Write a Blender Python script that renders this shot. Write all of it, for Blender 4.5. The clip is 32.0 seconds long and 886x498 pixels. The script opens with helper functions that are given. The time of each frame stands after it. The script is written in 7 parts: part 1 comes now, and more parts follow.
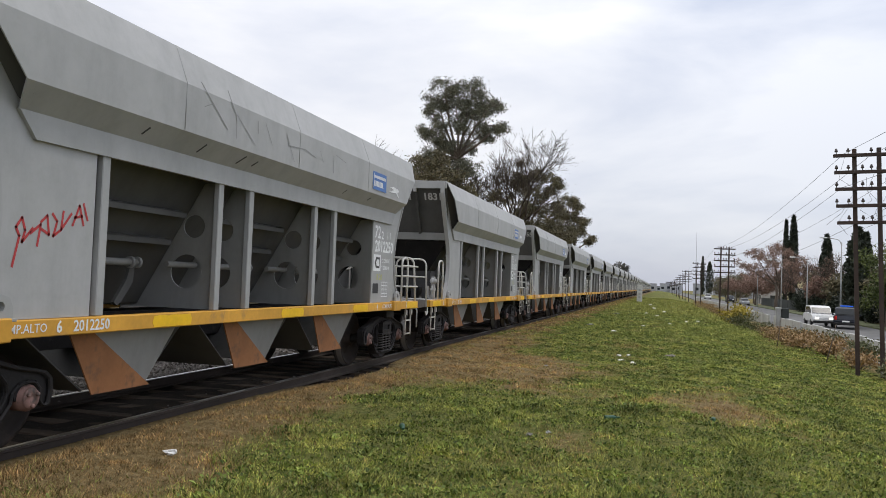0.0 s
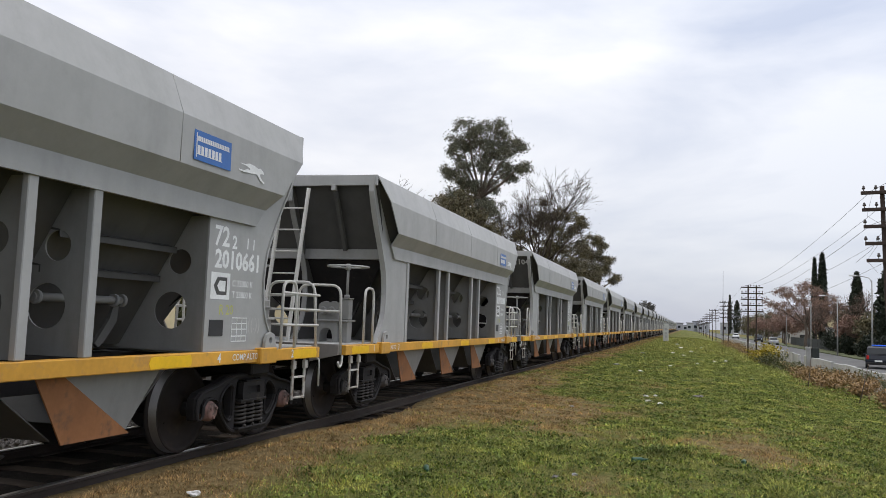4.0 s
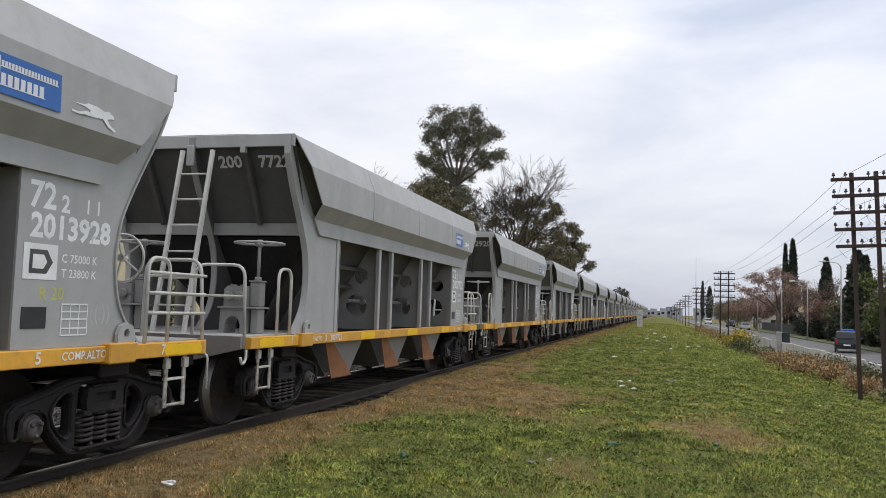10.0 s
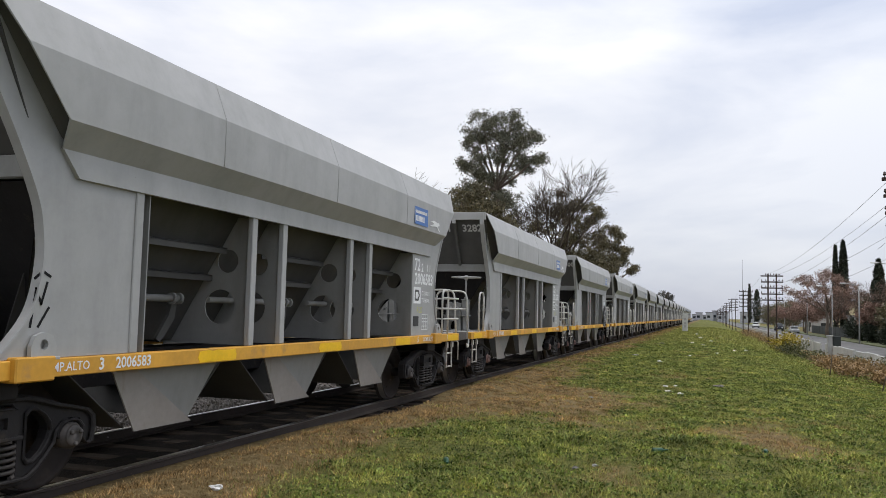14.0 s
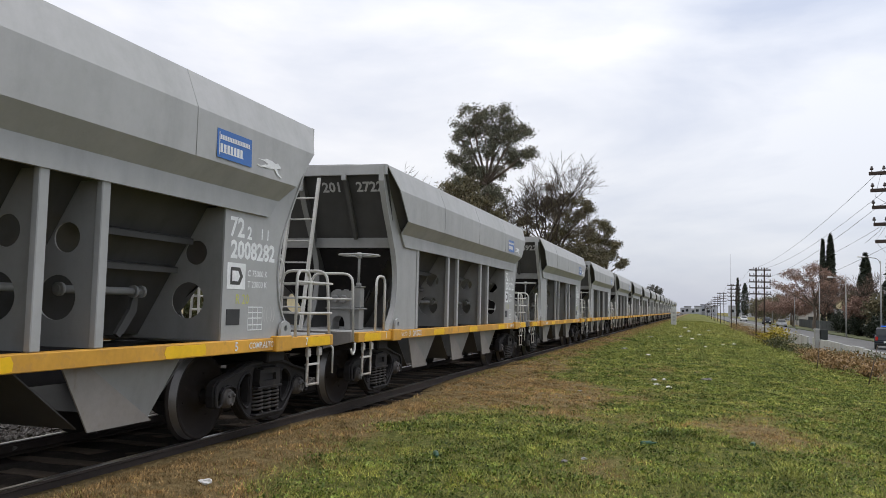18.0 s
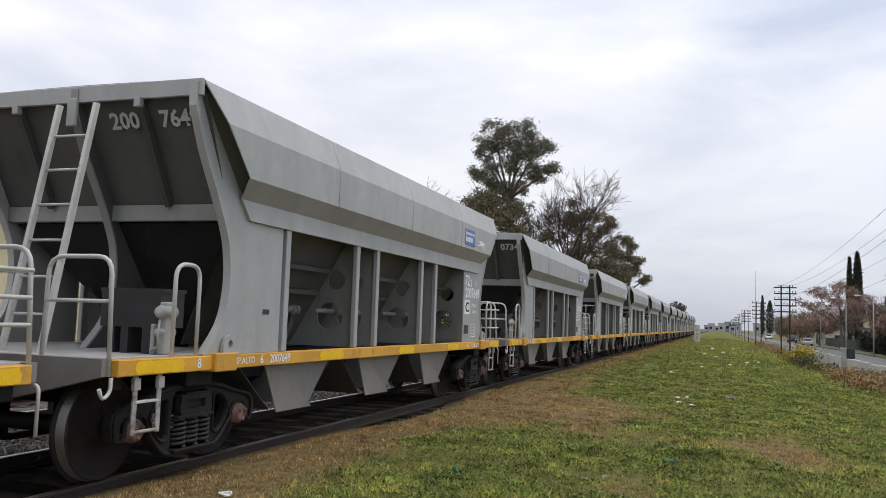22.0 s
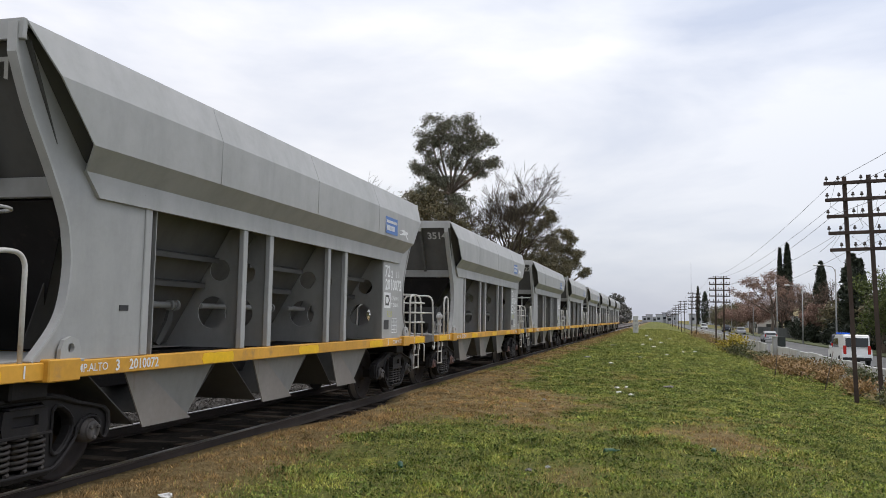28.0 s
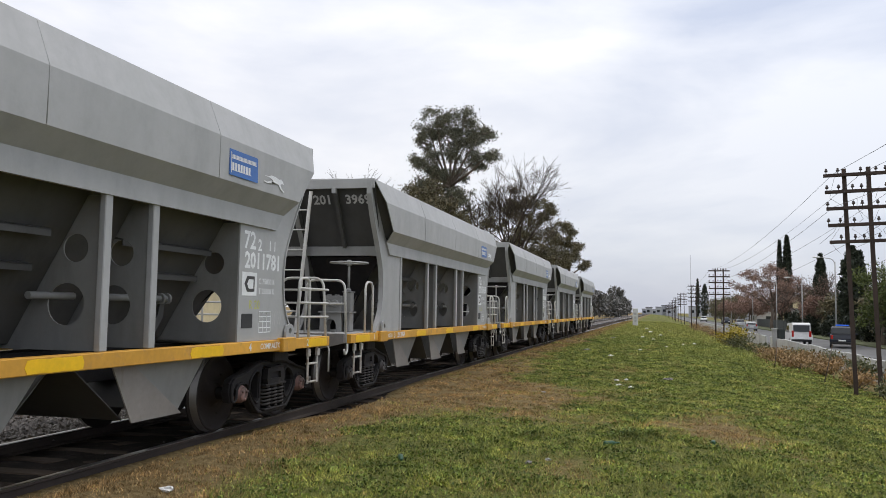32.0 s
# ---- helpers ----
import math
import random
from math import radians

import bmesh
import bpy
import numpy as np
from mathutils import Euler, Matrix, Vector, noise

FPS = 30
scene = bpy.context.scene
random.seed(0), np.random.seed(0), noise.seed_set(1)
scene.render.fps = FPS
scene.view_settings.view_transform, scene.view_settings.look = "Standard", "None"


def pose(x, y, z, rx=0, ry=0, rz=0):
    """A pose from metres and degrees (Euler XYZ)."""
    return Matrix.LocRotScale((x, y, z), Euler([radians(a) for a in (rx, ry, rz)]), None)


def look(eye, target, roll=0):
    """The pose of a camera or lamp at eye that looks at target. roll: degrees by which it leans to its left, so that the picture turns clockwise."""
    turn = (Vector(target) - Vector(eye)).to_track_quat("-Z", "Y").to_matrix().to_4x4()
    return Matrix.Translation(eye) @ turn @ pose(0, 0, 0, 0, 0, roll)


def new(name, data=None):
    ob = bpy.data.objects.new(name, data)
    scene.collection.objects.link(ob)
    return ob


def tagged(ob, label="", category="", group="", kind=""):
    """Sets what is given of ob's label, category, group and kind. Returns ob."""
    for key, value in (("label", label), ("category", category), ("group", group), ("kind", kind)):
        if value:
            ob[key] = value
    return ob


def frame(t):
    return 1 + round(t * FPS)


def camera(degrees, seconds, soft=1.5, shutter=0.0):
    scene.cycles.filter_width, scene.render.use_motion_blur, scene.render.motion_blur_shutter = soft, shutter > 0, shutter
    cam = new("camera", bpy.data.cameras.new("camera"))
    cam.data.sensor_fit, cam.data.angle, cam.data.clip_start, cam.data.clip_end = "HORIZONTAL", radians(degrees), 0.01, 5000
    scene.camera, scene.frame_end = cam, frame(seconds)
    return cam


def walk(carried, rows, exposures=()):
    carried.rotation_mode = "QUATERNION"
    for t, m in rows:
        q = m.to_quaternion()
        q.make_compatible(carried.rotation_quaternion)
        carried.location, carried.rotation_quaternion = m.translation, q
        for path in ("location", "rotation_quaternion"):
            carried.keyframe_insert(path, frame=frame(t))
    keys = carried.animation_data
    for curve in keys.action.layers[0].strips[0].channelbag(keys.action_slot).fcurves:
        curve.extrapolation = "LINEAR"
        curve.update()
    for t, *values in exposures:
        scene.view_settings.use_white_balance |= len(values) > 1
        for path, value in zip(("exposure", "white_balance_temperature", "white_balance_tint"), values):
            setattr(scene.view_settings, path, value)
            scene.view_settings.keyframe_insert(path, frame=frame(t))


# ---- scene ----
# The camera is held in the hand at one spot and only turns: yaw, pitch and roll.
cam = camera(57.0, 32.0, soft=0.8)
EYE = (0.0, 0.0, 1.597)
TURNS = [
    (0.0, 15.01, 2.22, 2.19),
    (0.5, 14.90, 2.34, 2.32),
    (1.0, 15.05, 2.79, 2.19),
    (1.5, 15.32, 3.32, 2.24),
    (2.0, 15.88, 4.04, 2.24),
    (2.5, 16.66, 4.54, 2.28),
    (3.0, 17.12, 4.92, 2.22),
    (3.5, 16.93, 4.92, 2.24),
    (5.5, 16.31, 4.98, 1.58),
    (6.0, 16.07, 5.09, 1.64),
    (6.5, 16.01, 5.06, 1.62),
    (7.0, 16.18, 5.03, 1.63),
    (7.5, 16.16, 4.77, 1.63),
    (8.0, 15.74, 4.68, 1.55),
    (8.5, 15.71, 4.54, 1.70),
    (9.0, 15.22, 4.45, 1.66),
    (9.5, 14.97, 4.27, 1.65),
    (10.0, 15.03, 4.10, 1.73),
    (10.5, 14.89, 4.08, 1.89),
    (11.0, 15.19, 4.11, 1.83),
    (11.5, 17.04, 4.29, 1.48),
    (12.0, 19.24, 4.43, 1.50),
    (12.5, 19.66, 4.48, 1.51),
    (13.0, 19.18, 4.51, 1.39),
    (13.5, 18.18, 4.61, 1.20),
    (15.5, 17.82, 3.54, 1.45),
    (16.0, 18.09, 3.57, 1.46),
    (16.5, 17.86, 3.69, 1.58),
    (17.0, 17.68, 3.75, 1.55),
    (17.5, 17.60, 3.86, 1.56),
    (18.0, 17.22, 3.97, 1.35),
    (18.5, 17.23, 4.00, 1.36),
    (19.0, 17.30, 4.04, 1.21),
    (19.5, 17.10, 4.16, 1.20),
    (20.0, 17.10, 4.19, 1.15),
    (20.5, 17.17, 4.09, 1.17),
    (21.0, 17.11, 4.01, 1.19),
    (21.5, 17.04, 4.22, 1.38),
    (22.0, 18.78, 4.95, 1.93),
    (22.5, 20.64, 5.40, 2.06),
    (23.0, 21.34, 4.61, 1.76),
    (23.5, 18.62, 4.52, 1.44),
    (24.0, 16.51, 4.51, 0.95),
    (24.5, 16.07, 4.45, 0.77),
    (25.0, 15.79, 4.46, 0.63),
    (25.5, 15.43, 4.51, 0.62),
    (27.5, 14.97, 4.74, 0.93),
    (28.0, 14.70, 4.69, 1.02),
    (28.5, 14.52, 4.64, 0.98),
    (29.0, 14.47, 4.68, 1.05),
    (29.5, 14.20, 4.61, 0.88),
    (30.0, 14.53, 4.40, 0.98),
    (30.5, 14.69, 4.18, 0.93),
    (31.0, 14.79, 4.16, 0.91),
    (31.5, 14.62, 4.19, 0.83),
    (32.0, 14.67, 4.21, 0.87),
]


def facing(yaw, pitch, roll):
    m = Matrix.Rotation(radians(yaw), 4, "Z") @ Matrix.Rotation(radians(90 + pitch), 4, "X") @ Matrix.Rotation(radians(roll), 4, "Z")
    return Matrix.Translation(EYE) @ m


walk(cam, [(t, facing(yaw, pitch, roll)) for t, yaw, pitch, roll in TURNS])

# ---- sky and light ----
world = bpy.data.worlds.new("world")
scene.world = world
world.use_nodes = True


def mix_of(n, l, fac, a, b, mode="MIX"):
    m = n.new("ShaderNodeMix")
    m.data_type, m.blend_type = "RGBA", mode
    for k, s in ((0, fac), (6, a), (7, b)):
        if isinstance(s, (int, float)):
            m.inputs[k].default_value = s
        elif isinstance(s, tuple):
            m.inputs[k].default_value = (*s, 1)
        else:
            l.new(s, m.inputs[k])
    return m.outputs[2]


def ramp_of(n, l, src, stops):
    r = n.new("ShaderNodeValToRGB")
    e = r.color_ramp.elements
    while len(e) < len(stops):
        e.new(0.5)
    for k, (p, c) in enumerate(stops):
        e[k].position, e[k].color = p, (*c, 1)
    l.new(src, r.inputs[0])
    return r


def sky():
    n, l = world.node_tree.nodes, world.node_tree.links
    n.clear()
    out = n.new("ShaderNodeOutputWorld")
    tex = n.new("ShaderNodeTexSky")
    tex.sky_type, tex.sun_disc = "NISHITA", False
    tex.sun_elevation, tex.sun_rotation = radians(66), radians(62)
    clear = n.new("ShaderNodeBackground")
    clear.inputs[1].default_value = 0.02
    l.new(tex.outputs[0], clear.inputs[0])
    co = n.new("ShaderNodeTexCoord")
    flat = n.new("ShaderNodeMapping")
    flat.inputs["Scale"].default_value = (1.0, 1.0, 3.6)
    flat.inputs["Rotation"].default_value = (0.0, 0.12, 0.5)
    l.new(co.outputs["Generated"], flat.inputs[0])
    big = n.new("ShaderNodeTexNoise")
    big.inputs["Scale"].default_value, big.inputs["Detail"].default_value, big.inputs["Roughness"].default_value = 1.7, 6.0, 0.52
    big.inputs["Distortion"].default_value = 0.3
    l.new(flat.outputs[0], big.inputs["Vector"])
    ramp = n.new("ShaderNodeValToRGB")
    ramp.color_ramp.elements[0].position, ramp.color_ramp.elements[0].color = 0.36, (0.7, 0.74, 0.86, 1)
    ramp.color_ramp.elements[1].position, ramp.color_ramp.elements[1].color = 0.62, (1.14, 1.12, 1.12, 1)
    l.new(big.outputs[0], ramp.inputs[0])
    cloud = n.new("ShaderNodeBackground")
    cloud.inputs[1].default_value = 0.84
    up = n.new("ShaderNodeSeparateXYZ")
    l.new(co.outputs["Generated"], up.inputs[0])
    rise = n.new("ShaderNodeValToRGB")
    rise.color_ramp.elements[0].position, rise.color_ramp.elements[0].color = 0.0, (0.73, 0.74, 0.78, 1)
    rise.color_ramp.elements[1].position, rise.color_ramp.elements[1].color = 1.0, (1.5, 1.49, 1.46, 1)
    for p, c in ((0.38, 1.15), (0.62, 1.3)):
        rise.color_ramp.elements.new(p).color = (c, c, c * 0.99, 1)
    l.new(up.outputs[2], rise.inputs[0])
    side = n.new("ShaderNodeMapRange")
    side.inputs[1].default_value, side.inputs[2].default_value = -0.75, 0.35
    l.new(up.outputs[0], side.inputs[0])
    across = ramp_of(n, l, side.outputs[0], [(0.0, (1.1, 1.08, 1.06)), (0.45, (1.0, 1.0, 1.0)), (1.0, (0.87, 0.9, 0.96))])
    veil = mix_of(n, l, 1.0, ramp.outputs[0], rise.outputs[0], "MULTIPLY")
    l.new(mix_of(n, l, 1.0, veil, across.outputs[0], "MULTIPLY"), cloud.inputs[0])
    both = n.new("ShaderNodeAddShader")
    l.new(clear.outputs[0], both.inputs[0])
    l.new(cloud.outputs[0], both.inputs[1])
    l.new(both.outputs[0], out.inputs[0])


sky()
sun_data = bpy.data.lights.new("sun", "SUN")
sun_data.energy, sun_data.angle, sun_data.color = 1.05, radians(24), (1.0, 0.94, 0.87)
sun = new("sun", sun_data)
sun.matrix_basis = look((17, 9, 44), (0, 0, 0))


# ---- materials ----
def mat(name, rough=0.6, metal=0.0):
    m = bpy.data.materials.new(name)
    m.use_nodes = True
    b = m.node_tree.nodes["Principled BSDF"]
    b.inputs["Roughness"].default_value, b.inputs["Metallic"].default_value = rough, metal
    return m, m.node_tree.nodes, m.node_tree.links, b


def noise_tex(n, l, scale, detail=5.0, coord="Object", stretch=(1, 1, 1), rough=0.55):
    co, mp, tx = n.new("ShaderNodeTexCoord"), n.new("ShaderNodeMapping"), n.new("ShaderNodeTexNoise")
    mp.inputs["Scale"].default_value = stretch
    l.new(co.outputs[coord], mp.inputs[0])
    l.new(mp.outputs[0], tx.inputs["Vector"])
    tx.inputs["Scale"].default_value, tx.inputs["Detail"].default_value, tx.inputs["Roughness"].default_value = scale, detail, rough
    return tx


def bumped(n, l, b, src, strength=0.3, dist=0.02):
    bp = n.new("ShaderNodeBump")
    bp.inputs["Strength"].default_value, bp.inputs["Distance"].default_value = strength, dist
    l.new(src, bp.inputs["Height"])
    l.new(bp.outputs[0], b.inputs["Normal"])


def plain(name, base, rough=0.6, metal=0.0, vary=0.25, scale=6.0, dirt=None, dirt_at=0.62, bump=0.15, dist=0.004, stretch=(1, 1, 1), gloss=0.5):
    """A painted or raw surface: base colour varied at two scales, with patches of dirt."""
    m, n, l, b = mat(name, rough, metal)
    fine, wide = noise_tex(n, l, scale * 6, 4), noise_tex(n, l, scale * 0.35, 6, stretch=stretch)
    lo, hi = tuple(c * (1 - vary) for c in base), tuple(min(1, c * (1 + vary * 0.6)) for c in base)
    col = ramp_of(n, l, wide.outputs[0], [(0.3, lo), (0.7, hi)]).outputs[0]
    grain = ramp_of(n, l, fine.outputs[0], [(0.25, (0.86, 0.86, 0.86)), (0.75, (1.08, 1.08, 1.08))]).outputs[0]
    col = mix_of(n, l, 0.6, col, grain, "MULTIPLY")
    if dirt:
        spot = noise_tex(n, l, scale * 0.8, 8, stretch=stretch, rough=0.65)
        f = ramp_of(n, l, spot.outputs[0], [(dirt_at, (0, 0, 0)), (dirt_at + 0.14, (1, 1, 1))]).outputs[0]
        col = mix_of(n, l, f, col, dirt)
    l.new(col, b.inputs["Base Color"])
    b.inputs["Specular IOR Level"].default_value = gloss
    if bump:
        bumped(n, l, b, fine.outputs[0], bump, dist)
    return m


def wagon_paint(name, base, streak=0.35, gloss=0.5, spread=0.92):
    """Grey wagon enamel: a tone of its own for every wagon, dust runs downwards, fine chips."""
    m, n, l, b = mat(name, 0.5)
    info = n.new("ShaderNodeObjectInfo")
    run = noise_tex(n, l, 2.2, 6, stretch=(1, 1, 0.22), rough=0.62)
    wide = noise_tex(n, l, 0.7, 4)
    chip = noise_tex(n, l, 26, 6, rough=0.7)
    mottle = noise_tex(n, l, 5.0, 8, rough=0.7)
    dark = tuple(c * (1 - streak) for c in base)
    col = ramp_of(n, l, run.outputs[0], [(0.3, dark), (0.5, base), (0.75, tuple(c * 1.06 for c in base))]).outputs[0]
    tone = ramp_of(n, l, wide.outputs[0], [(0.3, (0.9, 0.91, 0.9)), (0.7, (1.06, 1.06, 1.07))]).outputs[0]
    col = mix_of(n, l, 0.8, col, tone, "MULTIPLY")
    col = mix_of(n, l, 0.8, col, ramp_of(n, l, mottle.outputs[0], [(0.3, (0.9, 0.9, 0.89)), (0.5, (1.0, 1.0, 1.0)), (0.72, (1.07, 1.07, 1.07))]).outputs[0], "MULTIPLY")
    each = ramp_of(n, l, info.outputs["Random"], [(0.0, (spread, spread * 1.005, spread)), (1.0, (1.05, 1.05, 1.05))]).outputs[0]
    col = mix_of(n, l, 1.0, col, each, "MULTIPLY")
    spots = ramp_of(n, l, chip.outputs[0], [(0.70, (0, 0, 0)), (0.78, (1, 1, 1))]).outputs[0]
    col = mix_of(n, l, spots, col, (0.16, 0.13, 0.1))
    l.new(col, b.inputs["Base Color"])
    b.inputs["Specular IOR Level"].default_value = gloss
    bumped(n, l, b, wide.outputs[0], 0.12, 0.02)
    return m


GREY = wagon_paint("grey_wagon_enamel", (0.395, 0.394, 0.384), 0.12)
# wagon grey darkened: the shade of bays and overhangs is in its colour
GREY_IN = wagon_paint("shade_darkened_wagon_grey", (0.105, 0.103, 0.098), 0.25, 0.25, 0.6)
# dust on gear and chutes; on bulkheads and beams it holds shade too
DUSTY_SHADED = wagon_paint("dusty_shaded_enamel", (0.27, 0.268, 0.258), 0.2, 0.3)
RAIL_WHITE = plain("pale_tube_paint", (0.6, 0.59, 0.55), 0.5, vary=0.2, scale=9, dirt=(0.3, 0.25, 0.19), dirt_at=0.6)
STEP_BAR = plain("rust_stained_pale_bar", (0.42, 0.4, 0.36), 0.6, vary=0.25, scale=8, dirt=(0.16, 0.1, 0.06), dirt_at=0.52)
YELLOW = plain("faded_yellow_sill", (0.74, 0.38, 0.045), 0.55, vary=0.22, scale=3, dirt=(0.42, 0.23, 0.085), dirt_at=0.57)
YELLOW_NEW = plain("bright_yellow_patch", (0.95, 0.57, 0.01), 0.4, vary=0.1, scale=4, dirt=(0.5, 0.3, 0.06), dirt_at=0.66)
RUST = plain("rust_primer", (0.27, 0.12, 0.05), 0.75, vary=0.35, scale=4, dirt=(0.12, 0.075, 0.05), dirt_at=0.54, stretch=(1, 1, 0.75), gloss=0.3)
DULL = plain("bare_dusty_steel", (0.235, 0.215, 0.195), 0.6, vary=0.25, scale=3, dirt=(0.16, 0.11, 0.075), dirt_at=0.62, stretch=(1, 1, 0.4))
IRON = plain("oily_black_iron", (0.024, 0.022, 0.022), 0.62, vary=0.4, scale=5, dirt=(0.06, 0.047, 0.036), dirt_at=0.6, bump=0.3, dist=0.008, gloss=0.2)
WHEEL = plain("brown_wheel_steel", (0.033, 0.027, 0.024), 0.7, 0.0, vary=0.35, scale=4, dirt=(0.06, 0.045, 0.036), dirt_at=0.55, gloss=0.2)
TREAD = plain("dull_tread_steel", (0.2, 0.19, 0.18), 0.45, 0.8, vary=0.1, scale=8)
CAP = plain("reddish_bearing_cap", (0.22, 0.125, 0.105), 0.7, vary=0.35, scale=9, dirt=(0.06, 0.045, 0.038), dirt_at=0.52)
DARKCAP = plain("grimy_bearing_cap", (0.075, 0.066, 0.06), 0.6, vary=0.35, scale=9, dirt=(0.03, 0.027, 0.025), dirt_at=0.52)
SPRING = plain("greasy_spring_steel", (0.045, 0.04, 0.036), 0.6, 0.0, vary=0.3, scale=8, gloss=0.3)
BLACKPLATE = plain("black_plate", (0.03, 0.03, 0.032), 0.5, vary=0.3, scale=10)
STENCIL = plain("worn_white_stencil", (0.84, 0.85, 0.84), 0.6, vary=0.15, scale=8, dirt=(0.42, 0.45, 0.44), dirt_at=0.6, bump=0)
STENCIL_OLD = plain("dusty_stencil", (0.5, 0.5, 0.48), 0.7, vary=0.15, scale=8, dirt=(0.2, 0.2, 0.19), dirt_at=0.58, bump=0)
LIME = plain("faded_lime_stencil", (0.55, 0.55, 0.16), 0.7, vary=0.2, scale=8, bump=0)
BLUE = plain("blue_panel", (0.02, 0.13, 0.43), 0.4, vary=0.12, scale=3, bump=0)
REDPAINT = plain("red_spray_paint", (0.52, 0.04, 0.04), 0.5, vary=0.15, scale=5, bump=0)
BLACKPAINT = plain("black_spray_paint", (0.014, 0.014, 0.015), 0.7, vary=0.2, scale=5, bump=0, gloss=0.15)
WHITEPAINT = plain("white_spray_paint", (0.75, 0.75, 0.74), 0.5, vary=0.1, scale=5, bump=0)
RED_PATCH = plain("red_lead_patch", (0.3, 0.06, 0.04), 0.6, vary=0.25, scale=6)
RAILSTEEL = plain("rusty_rail_web", (0.05, 0.037, 0.029), 0.8, 0.0, vary=0.3, scale=6, bump=0.3)
RAILTOP = plain("polished_rail_head", (0.42, 0.42, 0.43), 0.3, 1.0, vary=0.08, scale=4, bump=0)
SLEEPER = plain("weathered_sleeper", (0.075, 0.058, 0.045), 0.95, vary=0.5, scale=5, dirt=(0.17, 0.145, 0.12), dirt_at=0.6, gloss=0.1, bump=0.6, dist=0.02, stretch=(0.25, 1, 1))
STONE = plain("grey_ballast_stone", (0.2, 0.185, 0.17), 0.9, vary=0.5, scale=7, bump=0.4, dist=0.01)
CONCRETE = plain("pale_concrete", (0.46, 0.46, 0.44), 0.85, vary=0.25, scale=1.6, dirt=(0.25, 0.25, 0.23), dirt_at=0.58, bump=0.4, dist=0.01, stretch=(1, 1, 0.4))
WHITEWASH = plain("flaking_whitewash", (0.62, 0.62, 0.59), 0.85, vary=0.2, scale=5, dirt=(0.3, 0.28, 0.25), dirt_at=0.58, bump=0.3)
ASPHALT = plain("worn_asphalt", (0.13, 0.13, 0.128), 0.9, vary=0.25, scale=1.0, dirt=(0.2, 0.195, 0.18), dirt_at=0.6, bump=0.4, dist=0.01)
POLE_IRON = plain("brown_iron_post", (0.055, 0.036, 0.028), 0.75, 0.2, vary=0.4, scale=5, dirt=(0.12, 0.06, 0.035), dirt_at=0.6)
POLE_GREY = plain("galvanised_post", (0.38, 0.38, 0.37), 0.6, 0.2, vary=0.2, scale=3)
CERAMIC = plain("brown_glazed_insulator", (0.06, 0.045, 0.04), 0.25, vary=0.2, scale=20)
WIRE = plain("dull_copper_wire", (0.08, 0.08, 0.085), 0.6, 0.4, vary=0.1, scale=20, bump=0)
BARK = plain("grey_brown_bark", (0.17, 0.135, 0.105), 0.95, vary=0.45, scale=3, bump=0.8, dist=0.05, stretch=(1, 1, 0.25))
DARKBARK = plain("dark_weathered_bark", (0.085, 0.07, 0.056), 0.95, vary=0.4, scale=3, bump=0.6, dist=0.03, gloss=0.2)
TWIG = plain("pale_bare_twigs", (0.24, 0.205, 0.175), 0.95, vary=0.35, scale=3)
CAR_WHITE = plain("white_car_enamel", (0.78, 0.78, 0.77), 0.25, vary=0.05, scale=1, bump=0)
CAR_DARK = plain("dark_blue_car_enamel", (0.02, 0.024, 0.035), 0.22, vary=0.1, scale=1, bump=0)
CAR_GREY = plain("silver_car_enamel", (0.35, 0.36, 0.37), 0.3, 0.5, vary=0.08, scale=1, bump=0)
TYRE = plain("tyre_rubber", (0.018, 0.018, 0.018), 0.85, vary=0.3, scale=8)
RIM = plain("alloy_rim", (0.45, 0.45, 0.46), 0.3, 0.9, vary=0.1, scale=8)
CARGLASS = plain("tinted_car_glass", (0.015, 0.02, 0.024), 0.06, vary=0.1, scale=2, bump=0)
TAIL = plain("red_lamp_lens", (0.45, 0.015, 0.01), 0.15, vary=0.1, scale=6, bump=0)
HEAD = plain("clear_lamp_lens", (0.75, 0.76, 0.78), 0.1, vary=0.05, scale=6, bump=0)
CREAM = plain("cream_render", (0.66, 0.58, 0.36), 0.9, vary=0.2, scale=0.8, dirt=(0.42, 0.36, 0.24), dirt_at=0.6, bump=0.3, dist=0.01)
WALLWHITE = plain("white_render", (0.42, 0.41, 0.385), 0.9, vary=0.2, scale=0.7, dirt=(0.4, 0.38, 0.35), dirt_at=0.62)
BRICKRED = plain("dark_red_brickwork", (0.24, 0.1, 0.065), 0.9, vary=0.35, scale=2, dirt=(0.14, 0.09, 0.07), dirt_at=0.58)
ROOFTILE = plain("grey_roof_sheet", (0.2, 0.2, 0.21), 0.6, vary=0.25, scale=1, dirt=(0.25, 0.15, 0.1), dirt_at=0.62)
DARKGLASS = plain("dark_window_glass", (0.03, 0.035, 0.04), 0.1, vary=0.2, scale=1, bump=0)
# pale blue-grey that has the haze of distance painted in
FARTONE = plain("haze_tinted_far_tone", (0.42, 0.43, 0.46), 0.95, vary=0.2, scale=0.3)
SHUTTER = plain("dark_green_gate", (0.022, 0.028, 0.026), 0.7, vary=0.3, scale=3)
BAG = plain("white_plastic_litter", (0.78, 0.77, 0.74), 0.4, vary=0.12, scale=12)
GREENGLASS = plain("green_bottle_glass", (0.01, 0.07, 0.03), 0.5, vary=0.2, scale=12, bump=0)
CARTON = plain("grey_carton_litter", (0.33, 0.33, 0.31), 0.8, vary=0.3, scale=12)


def glowing(name, col, power):
    m, n, l, b = mat(name, 0.3)
    b.inputs["Base Color"].default_value = (*col, 1)
    b.inputs["Emission Color"].default_value, b.inputs["Emission Strength"].default_value = (*col, 1), power
    return m


